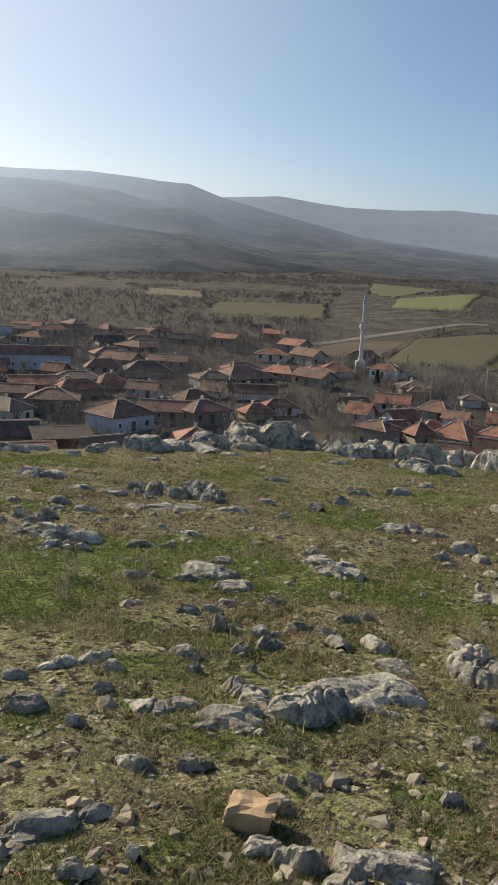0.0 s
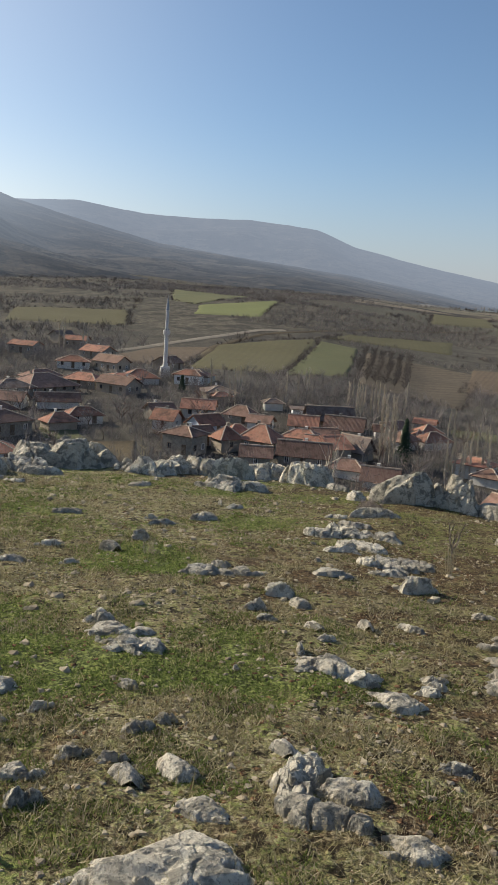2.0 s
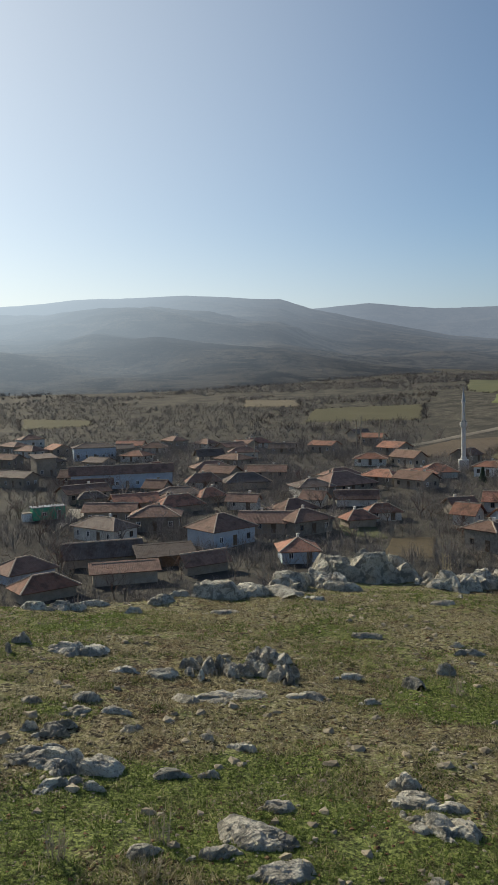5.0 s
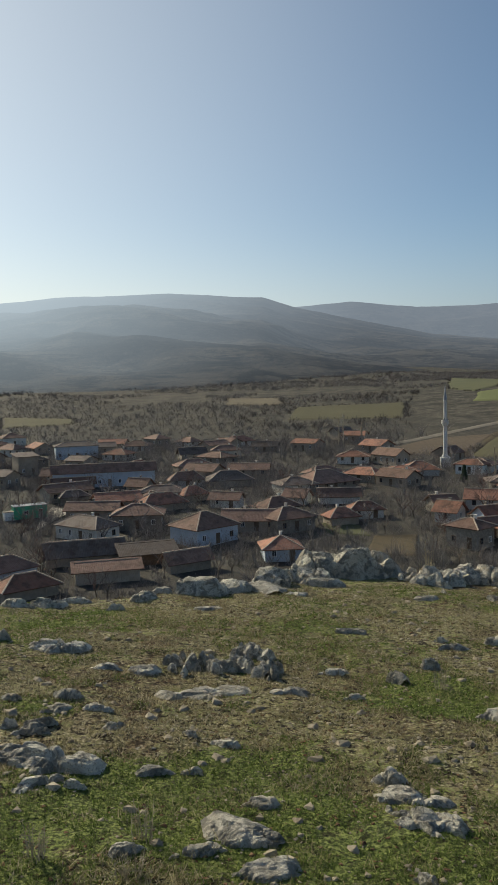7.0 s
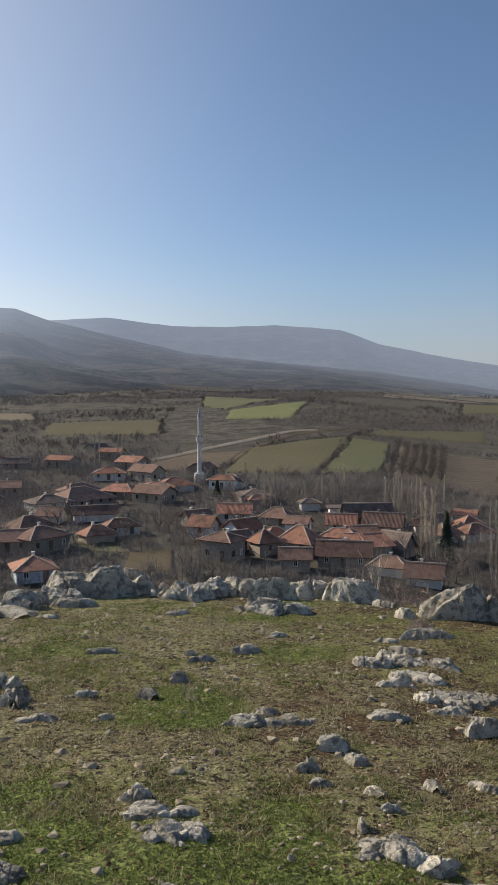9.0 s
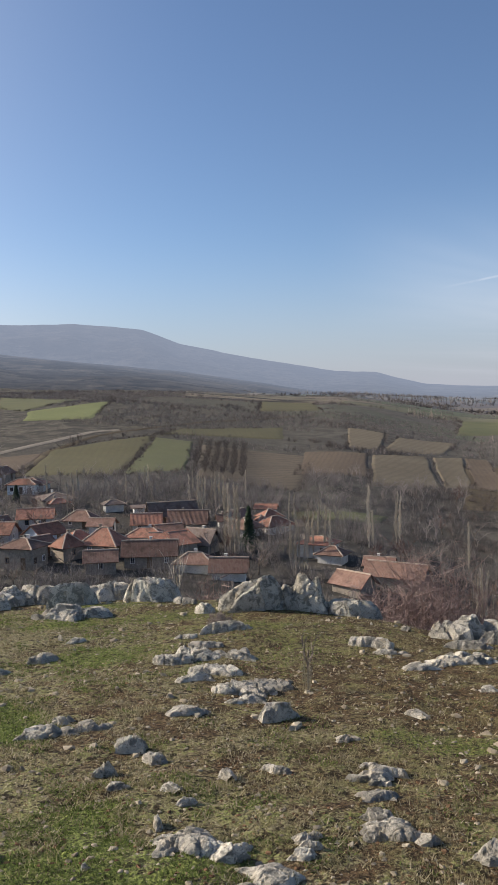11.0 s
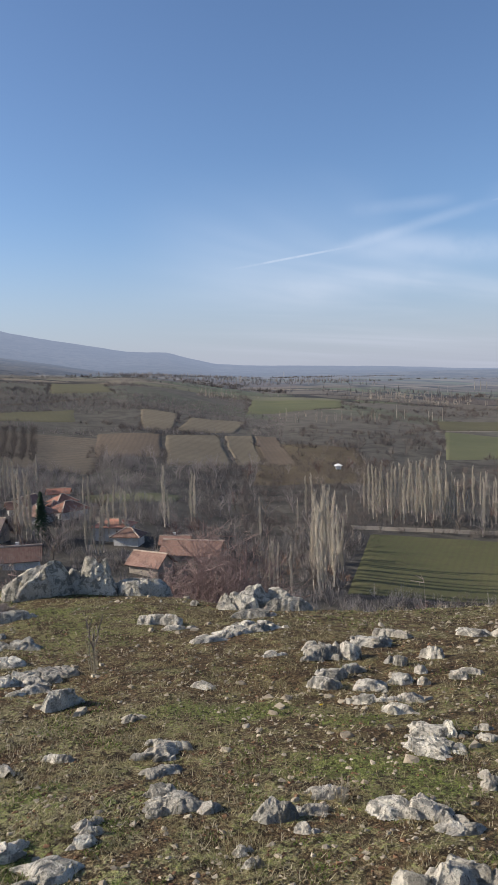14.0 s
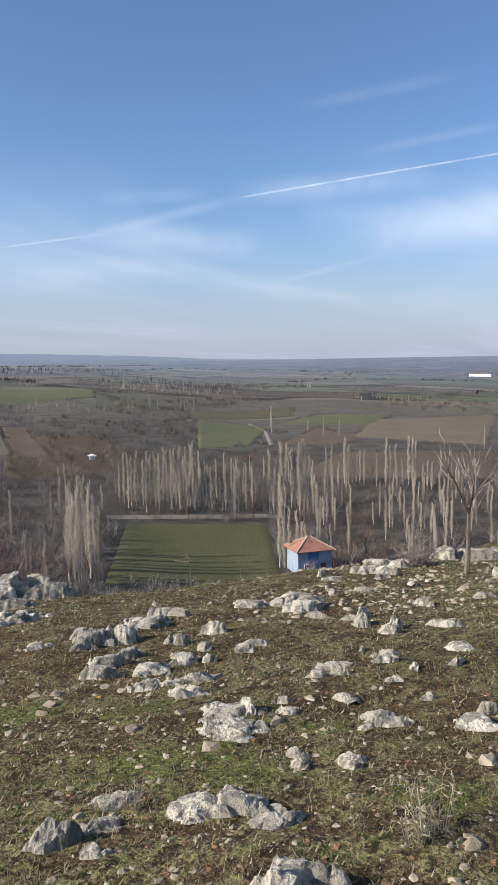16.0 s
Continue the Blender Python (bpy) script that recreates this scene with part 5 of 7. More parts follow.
def bush(x, y, z, wide, tall, seed, mat, label, name="bush", stems=90, group="", thin=0.012):
    """A leafless shrub: stems fanning from the base, each with side branches and fine twigs."""
    rnd = random.Random(seed)
    root = thing(name, label, "bush", x, y, z, 0, group)
    low, high = [], []
    for k in range(stems):
        a, s = rnd.uniform(0, 2 * math.pi), math.sqrt(rnd.random())
        tip = Vector((math.cos(a) * s * wide * 0.5, math.sin(a) * s * wide * 0.5, tall * rnd.uniform(0.6, 1.0) * (1 - 0.35 * s * s)))
        base = Vector((math.cos(a) * s * wide * 0.12, math.sin(a) * s * wide * 0.12, -0.15))
        mid = base.lerp(tip, 0.5) + Vector((rnd.gauss(0, 0.05) * wide, rnd.gauss(0, 0.05) * wide, 0.08 * tall))
        low.append((base, mid, thin, thin * 0.8))
        low.append((mid, tip, thin * 0.8, thin * 0.3))
        for _ in range(6):
            q = base.lerp(mid, rnd.uniform(0.45, 1)) if rnd.random() < 0.35 else mid.lerp(tip, rnd.random())
            e = q + Vector((rnd.gauss(0, 1), rnd.gauss(0, 1), rnd.gauss(0.8, 0.6))) * wide * 0.10
            high.append((q, e, thin * 0.55, thin * 0.35))
            for _ in range(4):
                f = q.lerp(e, rnd.uniform(0.2, 1))
                high.append((f, f + Vector((rnd.gauss(0, 1), rnd.gauss(0, 1), rnd.gauss(0.5, 0.8))) * wide * 0.045, thin * 0.4, thin * 0.25))
    tagged(stick_part("stem", low, mat, root), kind="stuff")
    tagged(stick_part("crown", high, mat, root, "fine bare twigs", flat=True), kind="stuff")
    return root


def fir(x, y, z, tall, seed):
    rnd = random.Random(seed)
    root = thing("fir_tree", "dark green fir tree among the village houses", "tree", x, y, z)
    stem_part("trunk", (Vector((0, 0, -0.3)), Vector((0, 0, tall * 0.97))), (0.14, 0.02), BARK, root)
    verts, faces = [], []
    for k in range(1500):
        s = rnd.random() ** 0.8
        a, r = rnd.uniform(0, 2 * math.pi), (1 - s) * tall * 0.22 * rnd.uniform(0.3, 1.0) + 0.05
        c = Vector((math.cos(a) * r, math.sin(a) * r, 0.6 + s * (tall - 0.6) - r * 0.25))
        o, w = Vector((math.cos(a), math.sin(a), -0.35)) * 0.38, Vector((-math.sin(a), math.cos(a), rnd.gauss(0, 0.3))) * 0.16
        n = len(verts)
        verts += [c - w, c + w, c + o, c - o * 0.4 + Vector((0, 0, 0.12))]
        faces += [(n, n + 1, n + 2), (n, n + 1, n + 3)]
    ob = mesh_object("crown", verts, faces, FIR)
    ob.parent = root
    return root


def scaled(x, y, z, turn, s, st=None):
    return pose(x, y, z, 0, 0, turn) @ Matrix.Diagonal((s, s, st or s, 1))

# ---- buildings ----
ROUND = []

def tiled(name, quads, mat, parent, label="", thick=0.14):
    """Roof slopes as slabs with a UV map in metres (u along the eaves, v up the slope)."""
    me = bpy.data.meshes.new(name)
    verts, faces, uvs = [], [], []
    for q in quads:
        q = [Vector(p) for p in q]
        normal = (q[1] - q[0]).cross(q[2] - q[0]).normalized()
        along = (q[1] - q[0]).normalized()
        rise = normal.cross(along)
        n, k = len(verts), len(q)
        verts += q + [p - normal * thick for p in q]
        faces.append(tuple(range(n, n + k)))
        uvs += [((p - q[0]).dot(along), (p - q[0]).dot(rise)) for p in q]
        faces.append(tuple(range(n + 2 * k - 1, n + k - 1, -1)))
        uvs += [((p - q[0]).dot(along), (p - q[0]).dot(rise)) for p in reversed(q)]
        for i in range(k):
            j = (i + 1) % k
            faces.append((n + j, n + i, n + k + i, n + k + j))
            uvs += [(0, 0)] * 4
    me.from_pydata([tuple(v) for v in verts], [], faces)
    layer = me.uv_layers.new(name="UVMap")
    for loop, uv in zip(layer.data, uvs):
        loop.uv = uv
    me.materials.append(mat)
    ob = new(name, me)
    ob.parent = parent
    return tagged(ob, label) if label else ob


def bar_between(bm, a, b, w):
    a, b = Vector(a), Vector(b)
    way = (b - a).normalized()
    u = way.cross(Vector((0, 0, 1))).normalized() * w
    v = u.cross(way).normalized() * w
    loops = [[bm.verts.new(p + s * u + t * v) for s, t in ((-1, -1), (1, -1), (1, 1), (-1, 1))] for p in (a, b)]
    for k in range(4):
        bm.faces.new((loops[0][k], loops[0][(k + 1) % 4], loops[1][(k + 1) % 4], loops[1][k]))
    bm.faces.new(loops[0][::-1])
    bm.faces.new(loops[1])


RIDGE_CAP = speckled("mortared_ridge_tiles", (0.50, 0.42, 0.34), (0.40, 0.30, 0.23), 0.5, (0.28, 0.22, 0.18), 0.9)


def opening(parent, name, side, along, low, wide, tall, w, d, frame_mat, pane_mat):
    """A window or door on a wall: a proud frame with a recessed pane. side: 0 front, 1 right, 2 back, 3 left."""
    out = {0: (0, -d / 2), 1: (w / 2, 0), 2: (0, d / 2), 3: (-w / 2, 0)}[side]
    holder = new(name)
    holder.parent = parent
    holder.matrix_basis = pose(out[0] + (along if side in (0, 2) else 0), out[1] + (along if side in (1, 3) else 0), low, 0, 0, (0, 90, 180, 270)[side])
    f = 0.09
    bm = bmesh.new()
    for x0, z0, x1, z1 in ((-wide / 2, 0, -wide / 2 + f, tall), (wide / 2 - f, 0, wide / 2, tall), (-wide / 2 + f, tall - f, wide / 2 - f, tall), (-wide / 2 + f, 0, wide / 2 - f, f)):
        box(bm, x0, -0.07, z0, x1, 0.05, z1)
    if pane_mat is GLASS:
        box(bm, -0.03, -0.06, f, 0.03, 0.02, tall - f)
    part("frame", bm, frame_mat, holder)
    bm = bmesh.new()
    box(bm, -wide / 2 + f, -0.02, f, wide / 2 - f, 0.03, tall - f)
    part("pane" if pane_mat is GLASS else "leaf", bm, pane_mat, holder)
    return holder


def house(x, y, w, d, h, rise, turn, kind, wall_mat, roof_mat, label, seed=0, name="village_house", sink=0.8, over=0.6, storeys=1, chimney=True, base=None, sides="01", caps=True, bare=False):
    """A village house: walls on the ground, a hipped, gabled or single-pitch tiled roof, openings and a chimney."""
    rnd = random.Random(seed * 7 + 3)
    z = ground_z(x, y) if base is None else base
    ROUND.append((x, y, 0.62 * max(w, d)))
    root = thing(name, label, "house", x, y, z, turn, "houses of the village")
    a, b = w / 2, d / 2
    bm = bmesh.new()
    lo = [bm.verts.new((sx * a, sy * b, -sink)) for sx, sy in ((-1, -1), (1, -1), (1, 1), (-1, 1))]
    high = h + (rise if kind == "shed" else 0)
    hi = [bm.verts.new((sx * a, sy * b, zz)) for sx, sy, zz in ((-1, -1, h), (1, -1, h), (1, 1, high), (-1, 1, high))]
    for k in range(4):
        if kind == "gable" and k in (1, 3):
            i, j = k, (k + 1) % 4
            tip = bm.verts.new((a if k == 1 else -a, 0, h + rise * 0.97))
            bm.faces.new((lo[i], lo[j], hi[j], tip, hi[i]))
        else:
            bm.faces.new((lo[k], lo[(k + 1) % 4], hi[(k + 1) % 4], hi[k]))
    bm.faces.new(lo[::-1])
    part("wall", bm, wall_mat, root)
    e, f = a + over, b + over
    drop = rise * over / b
    zc = h - drop + 0.06
    if kind == "gable":
        zr = h + rise + 0.06
        tiled("roof", [((-e, -f, zc), (e, -f, zc), (e, 0, zr), (-e, 0, zr)), ((e, f, zc), (-e, f, zc), (-e, 0, zr), (e, 0, zr))], roof_mat, root)
        lines = [((-e, 0, zr), (e, 0, zr))]
    elif kind == "hip":
        zr = h + rise + 0.06
        q = max(a - b, 0.02)
        tiled("roof", [((-e, -f, zc), (e, -f, zc), (q, 0, zr), (-q, 0, zr)), ((e, f, zc), (-e, f, zc), (-q, 0, zr), (q, 0, zr)),
                       ((e, -f, zc), (e, f, zc), (q, 0, zr)), ((-e, f, zc), (-e, -f, zc), (-q, 0, zr))], roof_mat, root)
        lines = [((-q, 0, zr), (q, 0, zr)), ((-e, -f, zc), (-q, 0, zr)), ((e, -f, zc), (q, 0, zr)), ((e, f, zc), (q, 0, zr)), ((-e, f, zc), (-q, 0, zr))]
    else:
        zr = h + rise + 0.1
        tiled("roof", [((-e, -f, h - 0.02), (e, -f, h - 0.02), (e, f, zr), (-e, f, zr))], roof_mat, root)
        lines = []
    if caps:
        for p, q in lines:
            if (Vector(p) - Vector(q)).length > 0.3:
                bm = bmesh.new()
                bar_between(bm, p, q, 0.11)
                part("ridge", bm, RIDGE_CAP, root, "pale mortared ridge tiles")
    if chimney and not bare:
        bm = bmesh.new()
        cx, cy = rnd.uniform(-0.4, 0.4) * a, rnd.uniform(0.1, 0.4) * b
        ct = h + rise * 0.95 + 0.55
        box(bm, cx - 0.22, cy - 0.22, h, cx + 0.22, cy + 0.22, ct)
        box(bm, cx - 0.29, cy - 0.29, ct, cx + 0.29, cy + 0.29, ct + 0.12)
        part("chimney", bm, PLASTER if rnd.random() < 0.6 else STONEWORK, root)
    if not bare:
        for s in sides:
            side = int(s)
            run = w if side in (0, 2) else d
            count = max(1, int(run / 2.6))
            for st in range(storeys):
                low = st * 2.7 + 0.9
                if low + 1.2 > h:
                    continue
                for k in range(count):
                    along = (k + 0.5) / count * run - run / 2
                    if st == 0 and k == count // 2 and side == 0 and count > 1:
                        opening(root, "door", side, along, 0.05, 0.95, 2.0, w, d, WOOD, WOOD)
                    else:
                        opening(root, "window", side, along, low, 0.85, 1.1, w, d, WHITE if rnd.random() < 0.6 else WOOD, GLASS)
    return root


def minaret(x, y, tall):
    """A slim stone minaret: square foot, faceted shaft, one balcony, upper shaft and a lead cone."""
    z = ground_z(x, y)
    root = thing("minaret", "slim white-grey minaret with one balcony and a lead cone", "minaret", x, y, z)
    bm = bmesh.new()
    box(bm, -1.4, -1.4, -1, 1.4, 1.4, 3.2)
    part("foot", bm, CONCRETE, root)
    bm = bmesh.new()
    turned(bm, [(1.0, 3.2), (0.66, 4.4), (0.60, tall * 0.50)], 16)
    part("shaft", bm, CONCRETE, root)
    bm = bmesh.new()
    turned(bm, [(0.60, tall * 0.50), (0.95, tall * 0.525), (1.1, tall * 0.535), (1.1, tall * 0.575), (1.02, tall * 0.575), (1.02, tall * 0.54), (0.5, tall * 0.54)], 16)
    part("balcony", bm, CONCRETE, root)
    bm = bmesh.new()
    turned(bm, [(0.50, tall * 0.54), (0.46, tall * 0.80), (0.56, tall * 0.81), (0.56, tall * 0.82)], 16)
    part("upper_shaft", bm, CONCRETE, root)
    bm = bmesh.new()
    turned(bm, [(0.58, tall * 0.82), (0.1, tall * 0.965), (0.02, tall * 0.97)], 16)
    part("cone", bm, GREY_METAL, root, "grey lead cone")
    bm = bmesh.new()
    turned(bm, [(0.05, tall * 0.965), (0.16, tall * 0.975), (0.05, tall * 0.985), (0.02, tall)], 8)
    part("finial", bm, GREY_METAL, root)
    for k in range(2):
        bm = bmesh.new()
        turned(bm, [(0.13, 0), (0.26, 0.55), (0.28, 0.55), (0.13, -0.05)], 10)
        horn = part("loudspeaker", bm, GREY_METAL, root)
        horn.matrix_basis = pose(-0.6 + 1.2 * k, -1.0, tall * 0.585, 80, 0, 20 - 40 * k)
    return root

# ---- the village ----
house(-11.9, 136.2, 6.2, 6.8, 2.4, 1.5, 13, "hip", PLASTER_BLUE, TILES_RED, "small pale-blue house with one window and an orange tiled roof", 1, sides='0')
house(-27.7, 149.0, 9.9, 8.4, 3.4, 2.2, 49, "hip", PLASTER_BLUE, TILES, "large two-storey plastered house with a hipped tile roof", 2, storeys=1)
house(-12.7, 159.6, 9.1, 7.3, 2.9, 1.6, 40, "hip", STONEWORK, TILES, "dark timber-fronted house under a hipped tile roof", 3)
house(-16.4, 178.9, 3.6, 2.9, 2.0, 1.2, 35, "hip", PLASTER_TAN, TILES_RED, "narrow little house with a bright tiled roof", 4, chimney=False)
house(-12.2, 187.5, 5.3, 4.3, 2.0, 1.5, -21, "gable", PLASTER, TILES, "small white gabled house", 5)
house(-1.8, 164.7, 6.1, 4.3, 2.0, 1.4, 26, "hip", PLASTER_TAN, TILES_RED, "low house with a red hipped roof", 6)
house(3.1, 171.1, 7.3, 4.4, 2.1, 1.3, 17, "hip", PLASTER, TILES_RED, "pale house behind with a red tiled roof", 7)
house(-7.0, 210.8, 15.5, 10.9, 2.1, 2.7, 40, "hip", STONEWORK, TILES, "wide barn under a long two-sided tile roof", 8)
house(-2.5, 188.5, 9.4, 4.7, 2.0, 1.5, 6, "gable", PLASTER, TILES, "low house roofed in sooty tiles", 9)
house(-67.9, 213.6, 27.9, 4.5, 4.5, 1.8, 21, "gable", PLASTER_BLUE, TILES, "long low pale school-like building under a tiled roof", 10, chimney=False)
house(-97.9, 275.5, 14.9, 7.4, 4.6, 1.3, 25, "hip", PLASTER_BLUE, TILES_GREY, "greenish plastered two-storey house", 11)
house(-99.9, 234.7, 6.2, 5.5, 5.8, 0.9, 43, "shed", PLASTER_TAN, TILES_GREY, "plain tall house with a flat-looking tile roof", 12, chimney=False)
house(-140.4, 315.9, 9.8, 7.8, 3.5, 1.6, 44, "hip", PLASTER, TILES, "pale ochre house at the village edge", 13)
house(-53.3, 197.3, 5.5, 4.4, 3.0, 1.6, -15, "gable", STONEWORK, TILES, "house with a brick gable end and pale verge", 14)
house(-43.4, 179.1, 10.5, 5.2, 2.0, 1.9, 39, "hip", PLASTER_TAN, TILES_RED, "low shed with a broad reddish roof", 15)
house(-38.4, 190.8, 6.6, 4.6, 2.0, 1.6, 42, "hip", PLASTER_TAN, TILES_RED, "house with a bright orange roof slope", 16)
house(-44.5, 213.2, 9.3, 4.6, 2.2, 1.8, 22, "hip", PLASTER, TILES, "house with an old brown roof and white wall", 17)
house(-47.8, 187.5, 4.1, 3.3, 2.0, 0.9, 45, "hip", PLASTER_TAN, TILES, "small outbuilding with a ridge of pale tiles", 18, chimney=False)
house(-32.8, 213.8, 11.9, 7.2, 2.0, 2.0, 21, "hip", PLASTER_TAN, TILES_GREY, "brown hipped house behind the lane", 19)
house(-28.4, 182.3, 6.8, 4.1, 2.3, 1.3, -11, "gable", PLASTER, TILES, "white-walled house with shuttered windows", 20)
house(-42.6, 272.1, 9.8, 4.9, 3.1, 1.3, 14, "hip", PLASTER, TILES, "pale house far in the haze", 21)
house(-30.7, 290.5, 9.1, 4.6, 2.3, 1.5, -4, "gable", PLASTER_TAN, TILES_GREY, "dim low house among trees", 22)
house(-54.1, 269.5, 9.0, 4.5, 2.5, 1.9, 29, "gable", PLASTER_TAN, TILES_GREY, "dim house with a dark roof", 23)
house(-74.5, 207.0, 11.0, 3.3, 2.0, 1.3, 24, "gable", STONEWORK, TILES, "low stone byre by the lane", 24, chimney=False)
house(-67.4, 187.1, 6.8, 3.4, 2.0, 1.1, 34, "hip", STONEWORK, TILES_GREY, "low stone shed in a walled yard", 25, chimney=False)
house(-45.4, 131.3, 12.9, 4.5, 2.0, 1.9, 25, "gable", PLASTER_TAN, TILES_GREY, "long tiled stable roof on low walls", 26, chimney=False)
house(-34.2, 131.1, 9.2, 4.1, 2.0, 1.2, 25, "shed", WOOD, TILES_GREY, "dark single-pitch barn with an open front", 27, chimney=False, bare=True)
house(-37.1, 117.8, 9.8, 2.5, 2.0, 1.0, 22, "shed", PLASTER_TAN, TILES, "low tiled lean-to along a yard wall", 28, chimney=False, bare=True)
house(-54.5, 119.6, 8.0, 5.6, 2.0, 1.6, 55, "hip", PLASTER_BLUE, TILES, "near cottage with pale weathered roof tiles", 29, chimney=False, bare=True)
house(-46.6, 108.9, 8.1, 4.8, 2.0, 1.4, 46, "hip", PLASTER_TAN, TILES_RED, "near shed with an orange tiled roof slope", 30, chimney=False, bare=True)
house(-26.4, 126.2, 7.4, 3.0, 2.0, 1.3, 40, "gable", PLASTER_TAN, TILES, "long brick shed with a brown roof by the lane", 31, chimney=False, bare=True)
house(20.0, 232.0, 9.9, 7.9, 2.0, 1.9, 5, "hip", PLASTER, TILES_RED, "mosque with a red hipped tile roof", 32, name='mosque')
house(34.5, 230.2, 7.9, 4.8, 3.0, 1.2, -28, "hip", WHITE, TILES_RED, "white and blue two-storey house with a red roof", 33, storeys=2)
house(21.5, 145.7, 6.5, 5.2, 3.9, 1.1, -43, "hip", STONEWORK, TILES, "stone house with a brown hipped roof and a pale gable", 34)
house(29.7, 147.5, 4.3, 3.9, 2.9, 1.8, 21, "hip", PLASTER_TAN, TILES_RED, "house with a bright orange tile roof in the trees", 35)
house(36.5, 146.6, 6.9, 5.5, 2.8, 2.4, -42, "hip", PLASTER_TAN, TILES_RED, "house with a broad orange roof", 36)
house(49.3, 188.6, 4.4, 3.1, 2.0, 0.7, -3, "hip", PLASTER, TILES_GREY, "small dark house with a blue-grey roof", 37, chimney=False)
house(38.0, 198.2, 4.9, 3.4, 2.0, 0.8, 9, "hip", PLASTER_TAN, TILES_RED, "little red-roofed house behind bare trees", 38)
house(21.3, 169.5, 4.4, 3.5, 2.0, 1.1, 18, "hip", PLASTER_TAN, TILES, "low house with a reddish roof among trees", 39)
house(46.5, 152.5, 7.3, 4.4, 2.0, 1.2, -32, "hip", PLASTER, TILES_RED, "low house behind with a red hipped roof", 40)
house(42.4, 137.2, 9.0, 4.5, 2.6, 2.0, -21, "gable", STONEWORK, TILES, "long grey stone house with a mossy red roof", 41, sides='0')
house(58.8, 173.0, 10.4, 5.2, 2.0, 2.5, -5, "gable", WOOD, TILES_GREY, "ruined house with collapsed dark rafters", 42, chimney=False, bare=True)
house(59.8, 164.7, 8.0, 4.0, 2.0, 2.2, -28, "gable", PLASTER_TAN, TILES, "house with a worn red roof behind the lane", 43)
house(50.7, 143.2, 4.3, 3.9, 2.3, 1.9, 10, "shed", PLASTER_TAN, TILES_RED, "house with a patched bright orange roof", 44, chimney=False, bare=True)
house(55.5, 145.7, 5.8, 4.1, 2.0, 2.3, -53, "gable", PLASTER_TAN, TILES_GREY, "grey house with a dark pitched roof", 45)
house(48.8, 131.4, 6.4, 3.9, 2.0, 1.3, -32, "hip", PLASTER, TILES, "pale cottage below with a worn tile roof", 46, sides='0')
house(52.7, 125.2, 5.7, 3.4, 2.0, 1.7, -28, "gable", PLASTER, TILES, "white-walled cottage with one window", 47, sides='0')
house(69.2, 165.9, 3.3, 2.7, 2.0, 1.0, -13, "gable", PLASTER, TILES, "pale house at the edge of the village", 48)
house(53.2, 180.4, 2.4, 1.9, 2.0, 0.3, -6, "shed", WHITE, TILES_GREY, "small white block house", 49, chimney=False, bare=True)
house(86.5, 180.4, 4.9, 3.4, 2.0, 0.9, -34, "gable", PLASTER, TILES_RED, "house with a red tin-bright roof", 50)
house(78.4, 166.4, 1.6, 1.6, 2.0, 0.7, 5, "hip", PLASTER_TAN, TILES_RED, "small brick tower house", 51, chimney=False, bare=True)
house(76.7, 136.6, 6.9, 4.9, 2.9, 1.0, -49, "hip", PLASTER, TILES_RED, "two-storey white house with a bright red hipped roof", 52, storeys=2)
house(76.8, 131.1, 4.8, 3.8, 2.0, 1.1, -51, "hip", PLASTER, TILES, "low annex with a dark red roof", 53)
house(81.5, 116.7, 10.2, 4.6, 2.1, 1.8, -53, "gable", STONEWORK, TILES, "long cottage with a dark red mossy roof", 54, bare=True)
house(68.7, 110.7, 5.8, 4.1, 2.1, 1.5, -70, "gable", PLASTER_TAN, TILES, "rubble-walled ruin with a broken orange roof", 55, chimney=False, bare=True)
house(82.2, 123.2, 4.9, 3.4, 2.0, 1.0, -44, "gable", PLASTER_TAN, TILES, "dark red-roofed house at the lane's end", 56)
blue_house = house(128.3, 71.1, 6.6, 5.9, 4.7, 1.7, -40, "hip", PAINT_PALE, TILES_RED, "bright blue two-storey house with an orange hipped roof", 57, storeys=2, name='blue_house')
bm = bmesh.new()
box(bm, -1.3, -3.12, 0.0, 0.7, -2.95, 4.5)
part("bay", bm, PAINT_BLUE, blue_house, "strong blue painted bay")
house(1646.0, 484.7, 44.1, 13.2, 7.3, 2.0, -79, "gable", WHITE, TILES_GREY, "far long white farm building", 58, chimney=False, bare=True, name='farm_building')
house(213.8, 208.2, 1.9, 1.5, 2.0, 0.4, -36, "hip", WHITE, WHITE, "small white field pavilion", 59, chimney=False, bare=True, name='field_hut', caps=False)
house(2783.4, 1046.9, 12.8, 10.2, 5.3, 1.7, -69, "gable", WHITE, WHITE, "far white farmhouse on the plain", 60, chimney=False, bare=True, name='farm_building', caps=False)
minaret(28.6, 242.9, 24.9)

# ---- poplars ----
POPLARS = [poplar(0, 0, -900, 14.0 + s, 100 + s) for s in range(5)]


def stand(x, y, tall, kind):
    """One more poplar of that height."""
    s = tall / (14.0 + kind)
    copy_thing(POPLARS[kind], scaled(x, y, ground_z(x, y) - 0.1, 40.0 * kind + 3.0 * x, 0.78 * max(s, 0.55), s))


